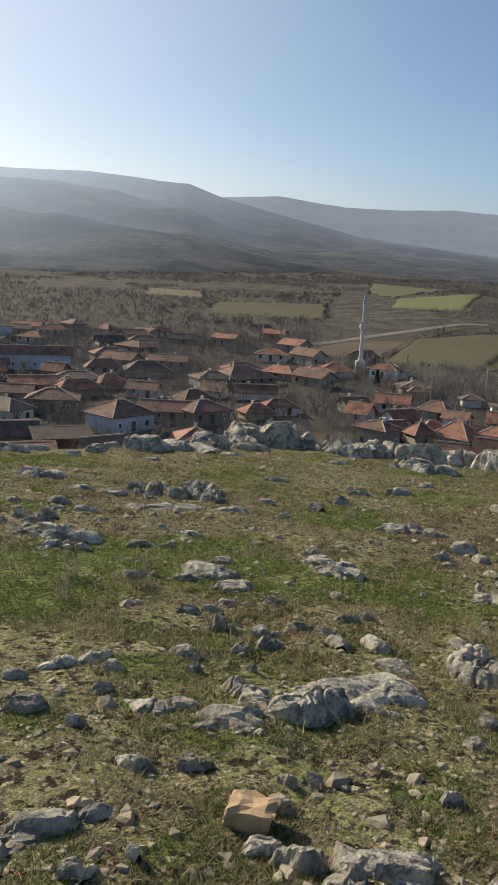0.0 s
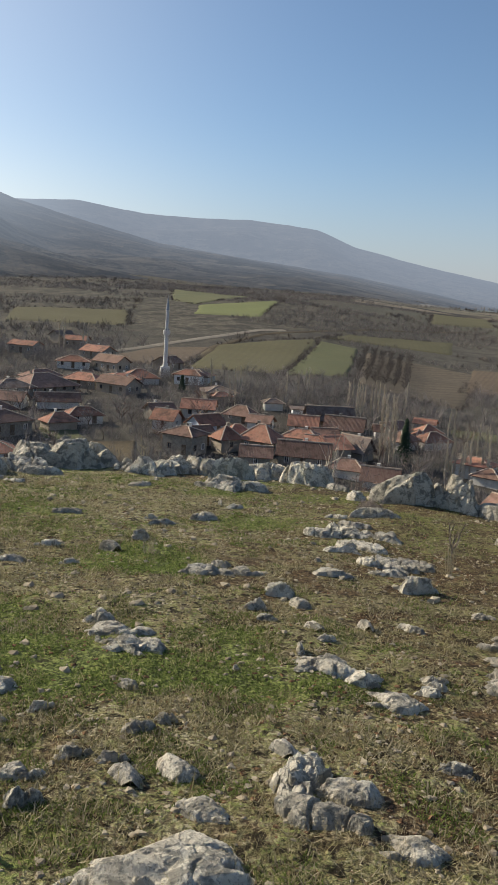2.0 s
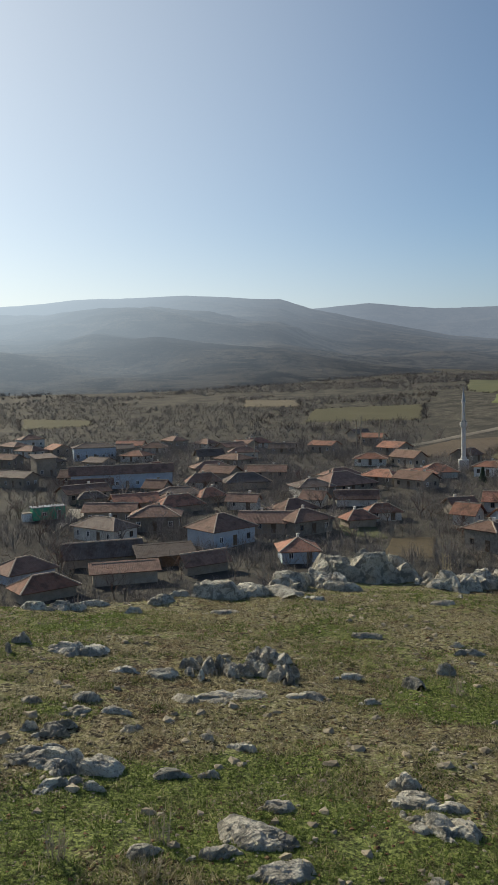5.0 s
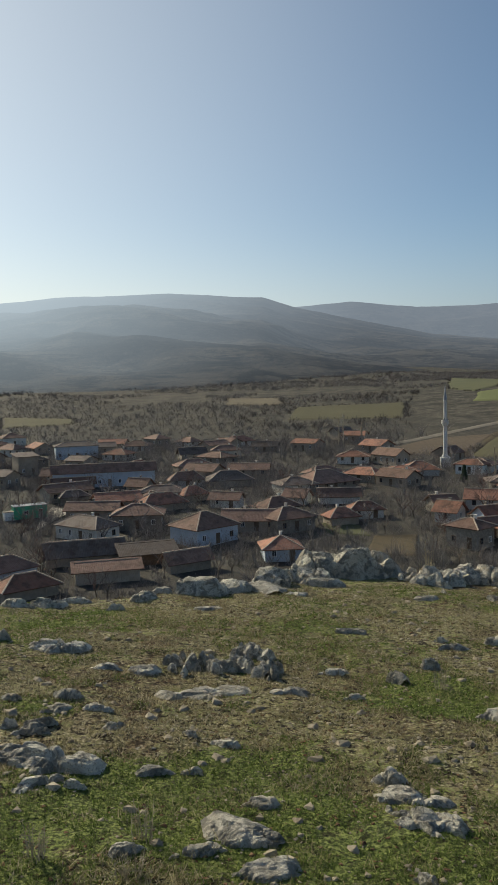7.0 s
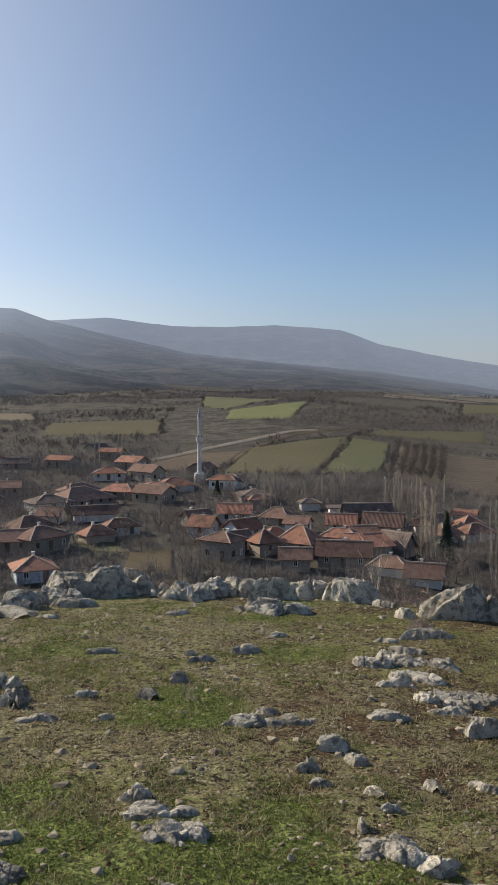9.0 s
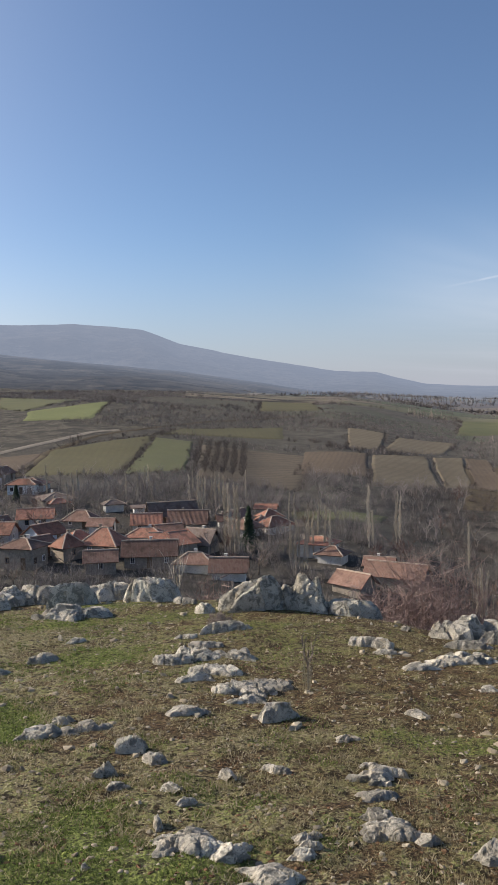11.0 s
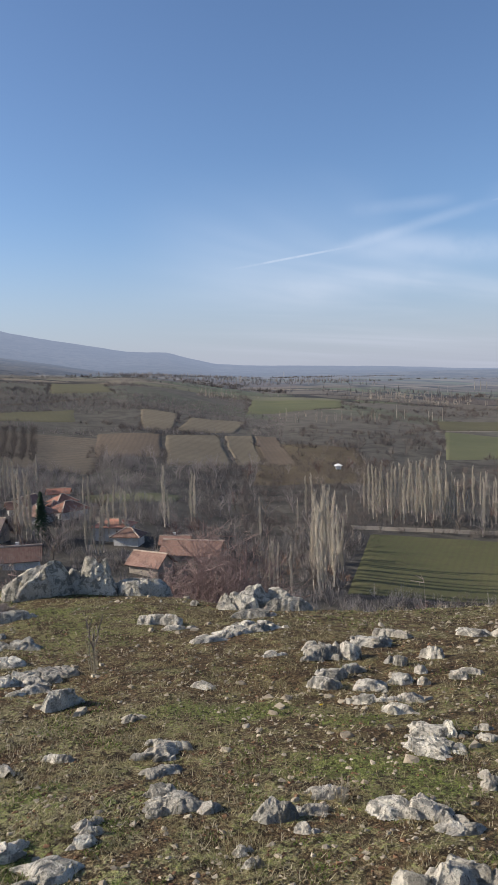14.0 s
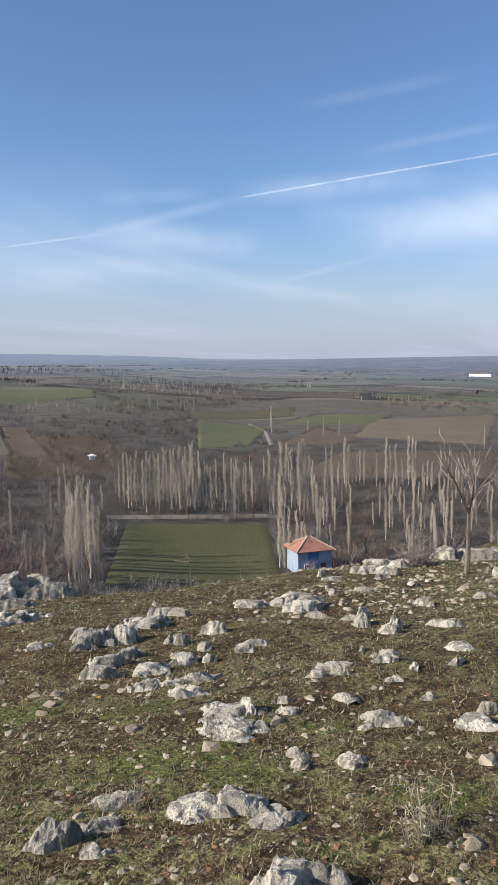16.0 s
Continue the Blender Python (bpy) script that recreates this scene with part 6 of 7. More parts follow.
stand(60.3, 144.8, 12.4, 3)
stand(60.7, 143.3, 13.4, 0)
stand(62.0, 144.1, 13.1, 4)
stand(63.1, 144.4, 12.8, 0)
stand(74.9, 188.2, 8.4, 2)
stand(75.3, 186.6, 9.6, 0)
stand(76.4, 186.6, 9.2, 0)
stand(77.5, 186.6, 8.7, 0)
stand(71.2, 188.4, 8.3, 0)
stand(71.1, 185.1, 8.5, 4)
stand(71.2, 194.9, 7.4, 4)
stand(88.9, 198.2, 8.7, 2)
stand(87.0, 168.9, 7.3, 1)
stand(74.2, 135.8, 9.5, 4)
stand(74.7, 135.0, 9.2, 3)
stand(76.6, 133.8, 10.0, 1)
stand(77.1, 132.5, 9.8, 4)
stand(67.1, 129.7, 8.5, 0)
stand(67.8, 129.4, 9.0, 1)
stand(68.5, 129.1, 7.4, 0)
stand(69.3, 128.7, 6.9, 1)
stand(69.8, 128.5, 8.5, 2)
stand(91.6, 141.2, 13.0, 3)
stand(92.7, 141.3, 7.9, 4)
stand(102.1, 146.3, 11.5, 0)
stand(103.3, 146.6, 10.7, 2)
stand(54.7, 196.3, 8.1, 2)
stand(58.6, 198.9, 8.0, 2)
stand(44.0, 203.3, 8.6, 2)
stand(42.8, 204.2, 7.9, 0)
stand(88.3, 168.5, 7.5, 3)
stand(85.1, 151.4, 7.5, 1)
stand(90.0, 94.4, 15.0, 0)
stand(95.3, 98.8, 15.3, 4)
stand(102.0, 104.4, 14.9, 0)
stand(98.4, 99.9, 15.8, 4)
stand(106.3, 106.7, 14.1, 1)
stand(93.8, 93.4, 15.4, 1)
stand(89.8, 92.0, 15.8, 2)
stand(88.1, 91.2, 14.4, 3)
stand(101.7, 100.0, 12.2, 3)
stand(103.5, 107.6, 11.6, 0)
stand(99.1, 96.6, 10.9, 0)
stand(82.2, 96.6, 7.6, 1)
stand(82.7, 96.1, 8.5, 4)
stand(83.1, 95.6, 8.0, 1)
stand(84.3, 93.6, 8.0, 3)
stand(136.1, 144.5, 10.5, 3)
stand(137.1, 143.1, 11.0, 1)
stand(105.3, 126.0, 10.2, 3)
stand(140.2, 134.4, 6.9, 0)
stand(127.0, 137.9, 6.6, 0)
stand(156.3, 143.3, 9.9, 4)
stand(155.7, 141.0, 13.0, 3)
stand(151.1, 135.4, 13.6, 1)
stand(153.8, 136.8, 12.7, 3)
stand(160.5, 141.4, 10.9, 4)
stand(158.8, 138.6, 13.9, 0)
stand(158.1, 136.5, 11.6, 3)
stand(150.2, 128.7, 14.9, 4)
stand(159.7, 135.4, 12.8, 3)
stand(156.2, 130.7, 14.4, 2)
stand(154.0, 127.8, 14.1, 3)
stand(167.7, 137.4, 14.1, 1)
stand(166.6, 135.0, 13.5, 0)
stand(158.8, 127.5, 14.4, 1)
stand(165.8, 131.6, 14.7, 0)
stand(160.0, 125.8, 16.1, 3)
stand(161.3, 126.2, 14.5, 0)
stand(165.9, 127.8, 13.8, 0)
stand(166.0, 127.0, 16.1, 1)
stand(161.3, 122.0, 17.1, 0)
stand(170.0, 127.2, 8.4, 4)
stand(169.1, 124.5, 12.2, 4)
stand(169.9, 122.9, 10.2, 0)
stand(175.2, 123.8, 7.4, 2)
stand(168.7, 117.5, 12.2, 3)
stand(169.1, 115.1, 12.3, 4)
stand(170.0, 114.3, 13.3, 0)
stand(176.1, 116.0, 11.8, 4)
stand(177.1, 114.7, 10.6, 4)
stand(176.6, 108.9, 15.8, 4)
stand(174.0, 106.0, 11.8, 1)
stand(182.2, 108.6, 17.6, 4)
stand(182.9, 107.7, 16.9, 1)
stand(183.8, 106.3, 16.1, 2)
stand(184.3, 105.6, 15.4, 4)
stand(181.3, 102.5, 18.1, 3)
stand(182.0, 101.5, 18.4, 4)
stand(182.7, 100.7, 14.3, 1)
stand(228.6, 117.0, 14.0, 0)
stand(231.0, 113.3, 15.1, 2)
stand(231.8, 112.2, 12.6, 4)
stand(233.9, 109.2, 10.7, 2)
stand(232.6, 107.2, 11.0, 0)
stand(234.7, 100.5, 15.3, 2)
stand(235.5, 99.5, 13.1, 3)
stand(233.5, 96.4, 13.5, 1)
stand(242.4, 95.9, 15.7, 2)
stand(240.9, 94.0, 15.4, 0)
stand(241.6, 93.3, 14.7, 4)
stand(268.0, 93.9, 9.0, 3)
stand(247.4, 89.7, 7.1, 2)
stand(170.2, 91.3, 9.8, 2)
stand(176.9, 90.5, 9.5, 4)
stand(186.5, 81.9, 8.8, 2)
stand(174.5, 74.2, 10.2, 2)
stand(179.9, 72.7, 8.4, 2)
stand(175.3, 78.8, 5.6, 0)
stand(196.1, 75.2, 8.2, 1)
stand(186.2, 65.0, 11.2, 3)
stand(187.7, 63.4, 8.4, 2)
stand(162.7, 65.3, 5.0, 3)
stand(176.3, 67.1, 6.7, 4)
stand(127.7, 77.1, 12.6, 2)
stand(127.7, 76.1, 13.2, 1)
stand(127.4, 74.8, 11.7, 2)
stand(128.1, 73.6, 11.1, 3)
stand(128.5, 72.8, 9.0, 4)
stand(128.1, 71.8, 8.6, 3)
stand(368.9, 107.8, 10.6, 4)
stand(377.3, 229.1, 15.2, 2)
stand(369.4, 192.4, 10.4, 4)
stand(373.6, 185.3, 8.9, 4)
stand(665.9, 305.8, 6.2, 2)
stand(395.4, 215.6, 6.5, 3)
stand(38.7, 190.8, 7.7, 1)
stand(40.0, 190.4, 7.4, 3)
stand(65.8, 216.3, 6.8, 4)
stand(66.8, 216.5, 7.2, 4)
stand(37.8, 212.8, 9.0, 0)
stand(72.9, 196.5, 8.1, 2)
stand(74.7, 197.0, 7.4, 1)
stand(76.8, 197.6, 6.7, 0)
stand(78.3, 194.3, 7.7, 3)
stand(-3.9, 302.1, 10.7, 2)
stand(-2.2, 301.8, 11.8, 3)
stand(4.8, 312.1, 9.9, 0)
stand(6.5, 312.0, 9.5, 4)
stand(-37.5, 264.2, 8.6, 2)
stand(428.1, 358.8, 9.9, 2)
stand(437.0, 359.4, 6.8, 2)
stand(456.6, 353.3, 7.0, 4)
stand(460.6, 353.4, 6.2, 2)
stand(470.9, 352.2, 9.2, 2)
stand(621.3, 554.9, 9.9, 3)
stand(633.7, 555.7, 10.1, 1)
stand(1319.8, 1461.3, 22.0, 2)
stand(932.0, 702.8, 9.9, 1)
stand(951.8, 702.0, 10.1, 1)
stand(1160.8, 799.6, 15.0, 4)
stand(1172.4, 795.4, 17.1, 3)
stand(1179.7, 788.1, 15.1, 1)
# ---- bare trees, scrub and hedges of the valley ----
def scattered(count, az0, az1, r0, r1, seed, patch=0.0, thin=-0.2, gap=1.0):
    """Places in a sector round the hilltop, kept clear of houses, yards and fields; patch: size of the thickets."""
    g = np.random.RandomState(seed)
    az, r = np.radians(g.uniform(az0, az1, count)), np.sqrt(g.uniform(r0 * r0, r1 * r1, count))
    x, y = HOME[0] + r * np.sin(az), HOME[1] + r * np.cos(az)
    keep = np.ones(count, bool)
    if patch:
        keep &= bumps(x, y, patch, seed, 3) > thin
    for hx, hy, hr in ROUND:
        keep &= np.hypot(x - hx, y - hy) > hr * gap
    for quad in QUADS:
        inside = np.ones(count, bool)
        for (ax, ay), (bx, by) in zip(quad, quad[1:] + quad[:1]):
            inside &= (bx - ax) * (y - ay) - (by - ay) * (x - ax) > 0
        turned_in = np.ones(count, bool)
        for (ax, ay), (bx, by) in zip(quad, quad[1:] + quad[:1]):
            turned_in &= (bx - ax) * (y - ay) - (by - ay) * (x - ax) < 0
        keep &= ~(inside | turned_in)
    return x[keep], y[keep]


# slim poplars scattered through the valley wood
g = np.random.RandomState(51)
x, y = scattered(115, 51, 77, 150, 270, 52, gap=1.3)
for px, py in zip(x.tolist(), y.tolist()):
    stand(px, py, g.uniform(6.5, 11), g.randint(5))
for first in POPLARS:
    for o in first.children_recursive:
        bpy.data.objects.remove(o)
    bpy.data.objects.remove(first)


def triangles(name, label, category, verts, mat):
    """One joined object of loose triangles, three rows of verts each."""
    n = len(verts)
    me = bpy.data.meshes.new(name)
    me.vertices.add(n)
    me.vertices.foreach_set("co", verts.astype(np.float32).reshape(-1))
    me.loops.add(n)
    me.loops.foreach_set("vertex_index", np.arange(n, dtype=np.int32))
    me.polygons.add(n // 3)
    me.polygons.foreach_set("loop_start", np.arange(0, n, 3, dtype=np.int32))
    me.update(calc_edges=True)
    me.materials.append(mat)
    return tagged(new(name, me), label, category, kind="stuff")


def thicket(name, label, x, y, tall, wide, sticks, thick, mat, seed):
    """Leafless scrub: at every place a fan of thin upright sticks."""
    g = np.random.RandomState(seed)
    n = len(x)
    z = height(x, y)
    s = g.uniform(0.6, 1.25, n)
    shape = (n, sticks)
    a, q = g.uniform(0, 2 * np.pi, shape), np.sqrt(g.uniform(0, 1, shape))
    t0 = g.uniform(0.0, 0.6, shape)
    ox, oy = np.cos(a) * q * wide * 0.5 * s[:, None], np.sin(a) * q * wide * 0.5 * s[:, None]
    hh = tall * s[:, None] * (1 - 0.7 * q * q) * g.uniform(0.65, 1.05, shape)
    top = np.stack([x[:, None] + ox, y[:, None] + oy, z[:, None] + hh], -1)
    low = np.stack([x[:, None] + ox * (0.1 + 0.7 * t0), y[:, None] + oy * (0.1 + 0.7 * t0), z[:, None] + hh * t0 * 0.8 - 0.15], -1)
    b = g.uniform(0, np.pi, shape)
    side = np.stack([np.cos(b), np.sin(b), np.zeros(shape)], -1) * thick
    tri = np.stack([low - side, low + side, top], 2)
    sprays = [tri.reshape(-1, 3)]
    for reach in (0.22, 0.16):
        away = g.normal(0, 1, (*shape, 3)) * wide * reach * 0.6 + np.array([0, 0, 0.06 * tall])
        mid = low + (top - low) * g.uniform(0.35, 1.0, (*shape, 1))
        sprays.append(np.stack([mid - side * 0.7, mid + side * 0.7, mid + away], 2).reshape(-1, 3))
    return triangles(name, label, "scrub", np.concatenate(sprays), mat)


def twig_material(name, a, b_col):
    m, t, b = material(name, 0.95, spec=0.1)
    link(t, mixed(t, island(t), a, b_col), b.inputs["Base Color"])
    return m


# small houses crowding the near quarter of the village
g = np.random.RandomState(21)
x, y = scattered(260, 6, 27, 132, 186, 42, gap=0.85)
spots = []
for px, py in zip(x.tolist(), y.tolist()):
    if len(spots) < 16 and all(math.hypot(px - qx, py - qy) > 7.5 for qx, qy in spots):
        spots.append((px, py))
for k, (px, py) in enumerate(spots):
    house(px, py, g.uniform(4.5, 7.5), g.uniform(3.6, 5.2), g.uniform(1.9, 2.6), g.uniform(1.1, 1.8), g.uniform(-50, 40), ("gable", "hip", "gable")[k % 3], (PLASTER, PLASTER_BLUE, STONEWORK, PLASTER)[k % 4], (TILES, TILES_RED, TILES, TILES_RED)[k % 4],
          "small plastered village house with a red-brown tile roof", 500 + k, chimney=k % 3 == 0)

# the further houses, half hidden in their gardens
g = np.random.RandomState(12)
x, y = scattered(220, -27, 14, 150, 330, 41)
spots = []
for px, py in zip(x.tolist(), y.tolist()):
    if len(spots) < 44 and all(math.hypot(px - qx, py - qy) > 11 for qx, qy in spots):
        spots.append((px, py))
for k, (px, py) in enumerate(spots):
    wall = (PLASTER, PLASTER_TAN, STONEWORK, PLASTER_TAN)[k % 4]
    roof = (TILES, TILES_GREY, TILES, TILES_RED)[g.randint(4)]
    house(px, py, g.uniform(7, 12), g.uniform(5.5, 8), g.uniform(2.1, 3.3), g.uniform(1.2, 1.8), g.uniform(-50, 50), ("hip", "gable")[k % 2], wall, roof,
          "old village house with a weathered tile roof among bare trees", 300 + k)

BRUSH = twig_material("grey_brown_brush", (0.12, 0.105, 0.097), (0.29, 0.255, 0.235))
BRUSH_PALE = twig_material("pale_dry_brush", (0.27, 0.22, 0.17), (0.46, 0.395, 0.32))
BRUSH_DARK = twig_material("dark_hedge_brush", (0.085, 0.073, 0.066), (0.19, 0.16, 0.14))
BRUSH_GREY = twig_material("grey_winter_brush", (0.13, 0.115, 0.107), (0.32, 0.29, 0.27))
BRUSH_RED = twig_material("russet_brush", (0.17, 0.10, 0.075), (0.30, 0.19, 0.13))

x, y = scattered(4600, -30, 40, 100, 330, 11, 26, -0.35)
thicket("village_scrub", "leafless garden scrub between the village houses", x, y, 3.0, 3.4, 22, 0.028, BRUSH, 1)
x, y = scattered(2600, -32, 38, 20, 118, 21, 14, -0.25)
thicket("bank_scrub", "low leafless scrub on the bank below the hilltop", x, y, 1.3, 2.2, 16, 0.02, BRUSH, 11)
x, y = scattered(1500, -30, 10, 120, 320, 22, 30, -0.1)
thicket("garden_hedge", "grey hedges round the village gardens", x, y, 2.2, 3.6, 18, 0.032, BRUSH_GREY, 12)
x, y = scattered(3600, -28, 34, 125, 320, 12, 30, -0.05, 0.86)
thicket("village_thicket", "dense grey thicket behind the village", x, y, 4.8, 4.4, 32, 0.028, BRUSH_GREY, 2)
x, y = scattered(2600, 36, 90, 130, 330, 13, 45, -0.45)
thicket("wood_undergrowth", "leafless undergrowth of the poplar wood", x, y, 2.8, 4.4, 25, 0.034, BRUSH_DARK, 3)
x, y = scattered(900, 30, 62, 60, 175, 14, 25, -0.3)
thicket("slope_brush", "pale dry brush on the slope below the hilltop", x, y, 3.2, 3.2, 30, 0.026, BRUSH_GREY, 4)
x, y = scattered(500, 38, 70, 60, 170, 15, 18, 0.05)
thicket("slope_bramble", "russet bramble on the slope below the hilltop", x, y, 2.2, 3.6, 30, 0.03, BRUSH_RED, 5)
x, y = scattered(30000, -40, 95, 310, 1150, 16, 0)
near_line = np.abs(bumps(x, y, 110, 90, 2)) < 0.055
thicket("hedgerow", "dark leafless hedgerow along the fields", x[near_line], y[near_line], 3.6, 5.5, 14, 0.12, BRUSH_DARK, 6)
x, y = scattered(34000, -40, 42, 300, 1000, 17, 75, 0.0)
thicket("hillside_wood", "grey leafless wood on the hillside", x, y, 2.8, 5.5, 6, 0.12, BRUSH, 7)
x, y = scattered(7000, 36, 95, 330, 1100, 20, 80, 0.16)
thicket("plain_copse", "grey-brown copse on the plain", x, y, 3.8, 6.5, 13, 0.13, BRUSH_DARK, 10)
x, y = scattered(45000, 15, 95, 900, 3800, 18, 0)
near_line = np.abs(bumps(x, y, 380, 91, 3)) < 0.035
thicket("far_hedgerow", "far dark hedgerow across the plain", x[near_line], y[near_line], 5.0, 14.0, 10, 0.9, BRUSH_DARK, 8)
x, y = scattered(3500, 36, 92, 430, 1100, 23, 120, 0.36)
thicket("plain_poplar_belt", "pale slim poplars in belts on the plain", x, y, 9.0, 2.6, 7, 0.14, BRUSH_PALE, 13)
x, y = scattered(5000, 28, 72, 1000, 2400, 19, 260, 0.38)
thicket("far_poplar_belt", "far pale poplar belt on the plain", x, y, 12.0, 5.0, 6, 0.5, BRUSH_GREY, 9)

# hedge banks along the borders of the fields
g = np.random.RandomState(57)
hx, hy = [], []
for quad in QUADS:
    for (ax, ay), (bx, by) in zip(quad, quad[1:] + quad[:1]):
        n = int(math.hypot(bx - ax, by - ay) / 2.2)
        if math.hypot(ax, ay) > 230 and n:
            u = (np.arange(n) + g.uniform(0, 1, n)) / n
            hx.append(ax + (bx - ax) * u + g.normal(0, 0.9, n))
            hy.append(ay + (by - ay) * u + g.normal(0, 0.9, n))
x, y = np.concatenate(hx), np.concatenate(hy)
keep = bumps(x, y, 45, 58, 3) > -0.12
thicket("field_hedge", "low dark hedge bank along the field borders", x[keep], y[keep], 1.5, 2.8, 16, 0.07, BRUSH_DARK, 59)

KINDS = [bare_tree(0, 0, -900, 7.0, 200 + s, TWIG if s < 4 else TWIG_RED, "leafless village tree with grey-brown twigs", group="bare trees of the valley", most=3, thin=0.026) for s in range(6)]


def tree_corners(tree):
    """The tree's whole surface as loose triangles, in its own place."""
    found = []
    for o in tree.children:
        o.data.calc_loop_triangles()
        co = np.zeros(len(o.data.vertices) * 3, np.float32)
        o.data.vertices.foreach_get("co", co)
        at = np.zeros(len(o.data.loop_triangles) * 3, np.int32)
        o.data.loop_triangles.foreach_get("vertices", at)
        found.append(co.reshape(-1, 3)[at])
    return np.concatenate(found)


def grove(name, label, x, y, least, most, seed, mat):
    """Many bare trees too close together to tell apart, as one object."""
    g = np.random.RandomState(seed)
    shapes, rows = [tree_corners(k) for k in KINDS], []
    for px, py, pz in zip(x, y, height(x, y)):
        c, a, k = shapes[g.randint(len(shapes))], g.uniform(0, 6.283), g.uniform(least, most)
        rows.append(np.stack([(c[:, 0] * np.cos(a) - c[:, 1] * np.sin(a)) * k + px, (c[:, 0] * np.sin(a) + c[:, 1] * np.cos(a)) * k + py, c[:, 2] * k + pz - 0.1], -1))
    return triangles(name, label, "trees", np.concatenate(rows), mat)


g = np.random.RandomState(4)
for count, az0, az1, r0, r1, seed, patch, least, most in ((190, -28, 40, 105, 215, 31, 40, 0.6, 1.15), (120, 38, 88, 150, 320, 32, 50, 0.6, 1.3)):
    x, y = scattered(count, az0, az1, r0, r1, seed, patch, -0.3)
    for px, py in zip(x.tolist(), y.tolist()):
        copy_thing(KINDS[g.randint(6)], scaled(px, py, ground_z(px, py) - 0.1, g.uniform(0, 360), g.uniform(least, most)))
BRUSH_LILAC = twig_material("grey_lilac_twigs", (0.17, 0.148, 0.138), (0.34, 0.30, 0.28))
x, y = scattered(420, -30, 40, 150, 330, 36, 0, gap=0.85)
grove("village_trees", "grey leafless garden trees crowding the village", x, y, 0.6, 1.2, 37, BRUSH_LILAC)
x, y = scattered(170, 36, 88, 140, 330, 38, 60, -0.2)
grove("valley_trees", "grey-brown leafless trees of the valley wood", x, y, 0.6, 1.3, 39, BRUSH_LILAC)
for first in KINDS:
    for o in first.children_recursive:
        bpy.data.objects.remove(o)
    bpy.data.objects.remove(first)

# young trees in rows on the orchard slope
ROW = bare_tree(0, 0, -900, 5.0, 260, BRUSH_DARK, "young leafless orchard tree standing in a row", group="orchard trees", most=3, thin=0.075, girth=0.016, fork=0.25)
for i in range(6):
    for j in range(10):
        u, w = (i + 0.5) / 6, (j + 0.5) / 10
        ox = (ORCHARD[0][0] * (1 - u) + ORCHARD[1][0] * u) * (1 - w) + (ORCHARD[3][0] * (1 - u) + ORCHARD[2][0] * u) * w
        oy = (ORCHARD[0][1] * (1 - u) + ORCHARD[1][1] * u) * (1 - w) + (ORCHARD[3][1] * (1 - u) + ORCHARD[2][1] * u) * w
        copy_thing(ROW, scaled(ox, oy, ground_z(ox, oy) - 0.1, 50.0 * i + 31.0 * j, 0.85 + 0.05 * ((i * 3 + j) % 5)))
for o in ROW.children_recursive:
    bpy.data.objects.remove(o)
bpy.data.objects.remove(ROW)

def blade_material(name, a, b_col):
    """Thin leaves that let part of the sun through."""
    m, t, b = material(name, 0.85, spec=0.15)
    col = mixed(t, island(t), a, b_col)
    link(t, col, b.inputs["Base Color"])
    thin = t.nodes.new("ShaderNodeBsdfTranslucent")
    link(t, col, thin.inputs["Color"])
    both = t.nodes.new("ShaderNodeMixShader")
    both.inputs[0].default_value = 0.5
    link(t, b.outputs[0], both.inputs[1])
    link(t, thin.outputs[0], both.inputs[2])
    link(t, both.outputs[0], t.nodes["Material Output"].inputs["Surface"])
    return m


BLADE = blade_material("short_green_grass", (0.045, 0.070, 0.016), (0.20, 0.255, 0.062))
STRAW = blade_material("bleached_dead_grass", (0.22, 0.185, 0.11), (0.50, 0.44, 0.30))
HERB = blade_material("withered_herbs", (0.11, 0.098, 0.046), (0.42, 0.37, 0.21))

# ---- shrubs, weeds and trees at the hill's edge; yard things ----
BUSH_RED = twig_material("russet_bare_twigs", (0.17, 0.12, 0.105), (0.35, 0.255, 0.225))
BUSH_PALE = twig_material("pale_dry_stems", (0.30, 0.25, 0.17), (0.46, 0.40, 0.29))


def container(x, y, w, turn):
    """A sea-green site container with ribs, a door and a window."""
    root = thing("site_container", "sea-green metal site container on a pale yard", "container", x, y, ground_z(x, y), turn)
    d, h = w * 0.42, w * 0.40
    bm = bmesh.new()
    box(bm, -w / 2, -d / 2, 0.1, w / 2, d / 2, h)
    part("body", bm, PAINT_GREEN, root)
    for k in range(14):
        bm = bmesh.new()
        rx = -w / 2 + (k + 0.5) * w / 14
        box(bm, rx - 0.05, -d / 2 - 0.05, 0.15, rx + 0.05, -d / 2, h - 0.1)
        part("rib", bm, PAINT_GREEN, root)
    bm = bmesh.new()
    box(bm, -w / 2 - 0.15, -d / 2 - 0.15, h, w / 2 + 0.15, d / 2 + 0.15, h + 0.12)
    part("roof", bm, GREY_METAL, root)
    opening(root, "door", 0, w * 0.3, 0.15, 0.9, 2.0, w, d + 0.12, WHITE, WOOD)
    opening(root, "window", 0, -w * 0.15, 1.0, 1.0, 0.9, w, d + 0.12, WHITE, GLASS)


def kiosk(x, y, w, turn):
    root = thing("kiosk", "small white kiosk with a sloping lid beside the container", "kiosk", x, y, ground_z(x, y), turn)
    bm = bmesh.new()
    box(bm, -w / 2, -w / 3, -0.1, w / 2, w / 3, w * 0.7)
    part("body", bm, WHITE, root)
    bm = bmesh.new()
    box(bm, -w / 2 - 0.15, -w / 3 - 0.2, w * 0.7, w / 2 + 0.15, w / 3 + 0.15, w * 0.7 + 0.12)
    part("roof", bm, PLASTER_TAN, root)


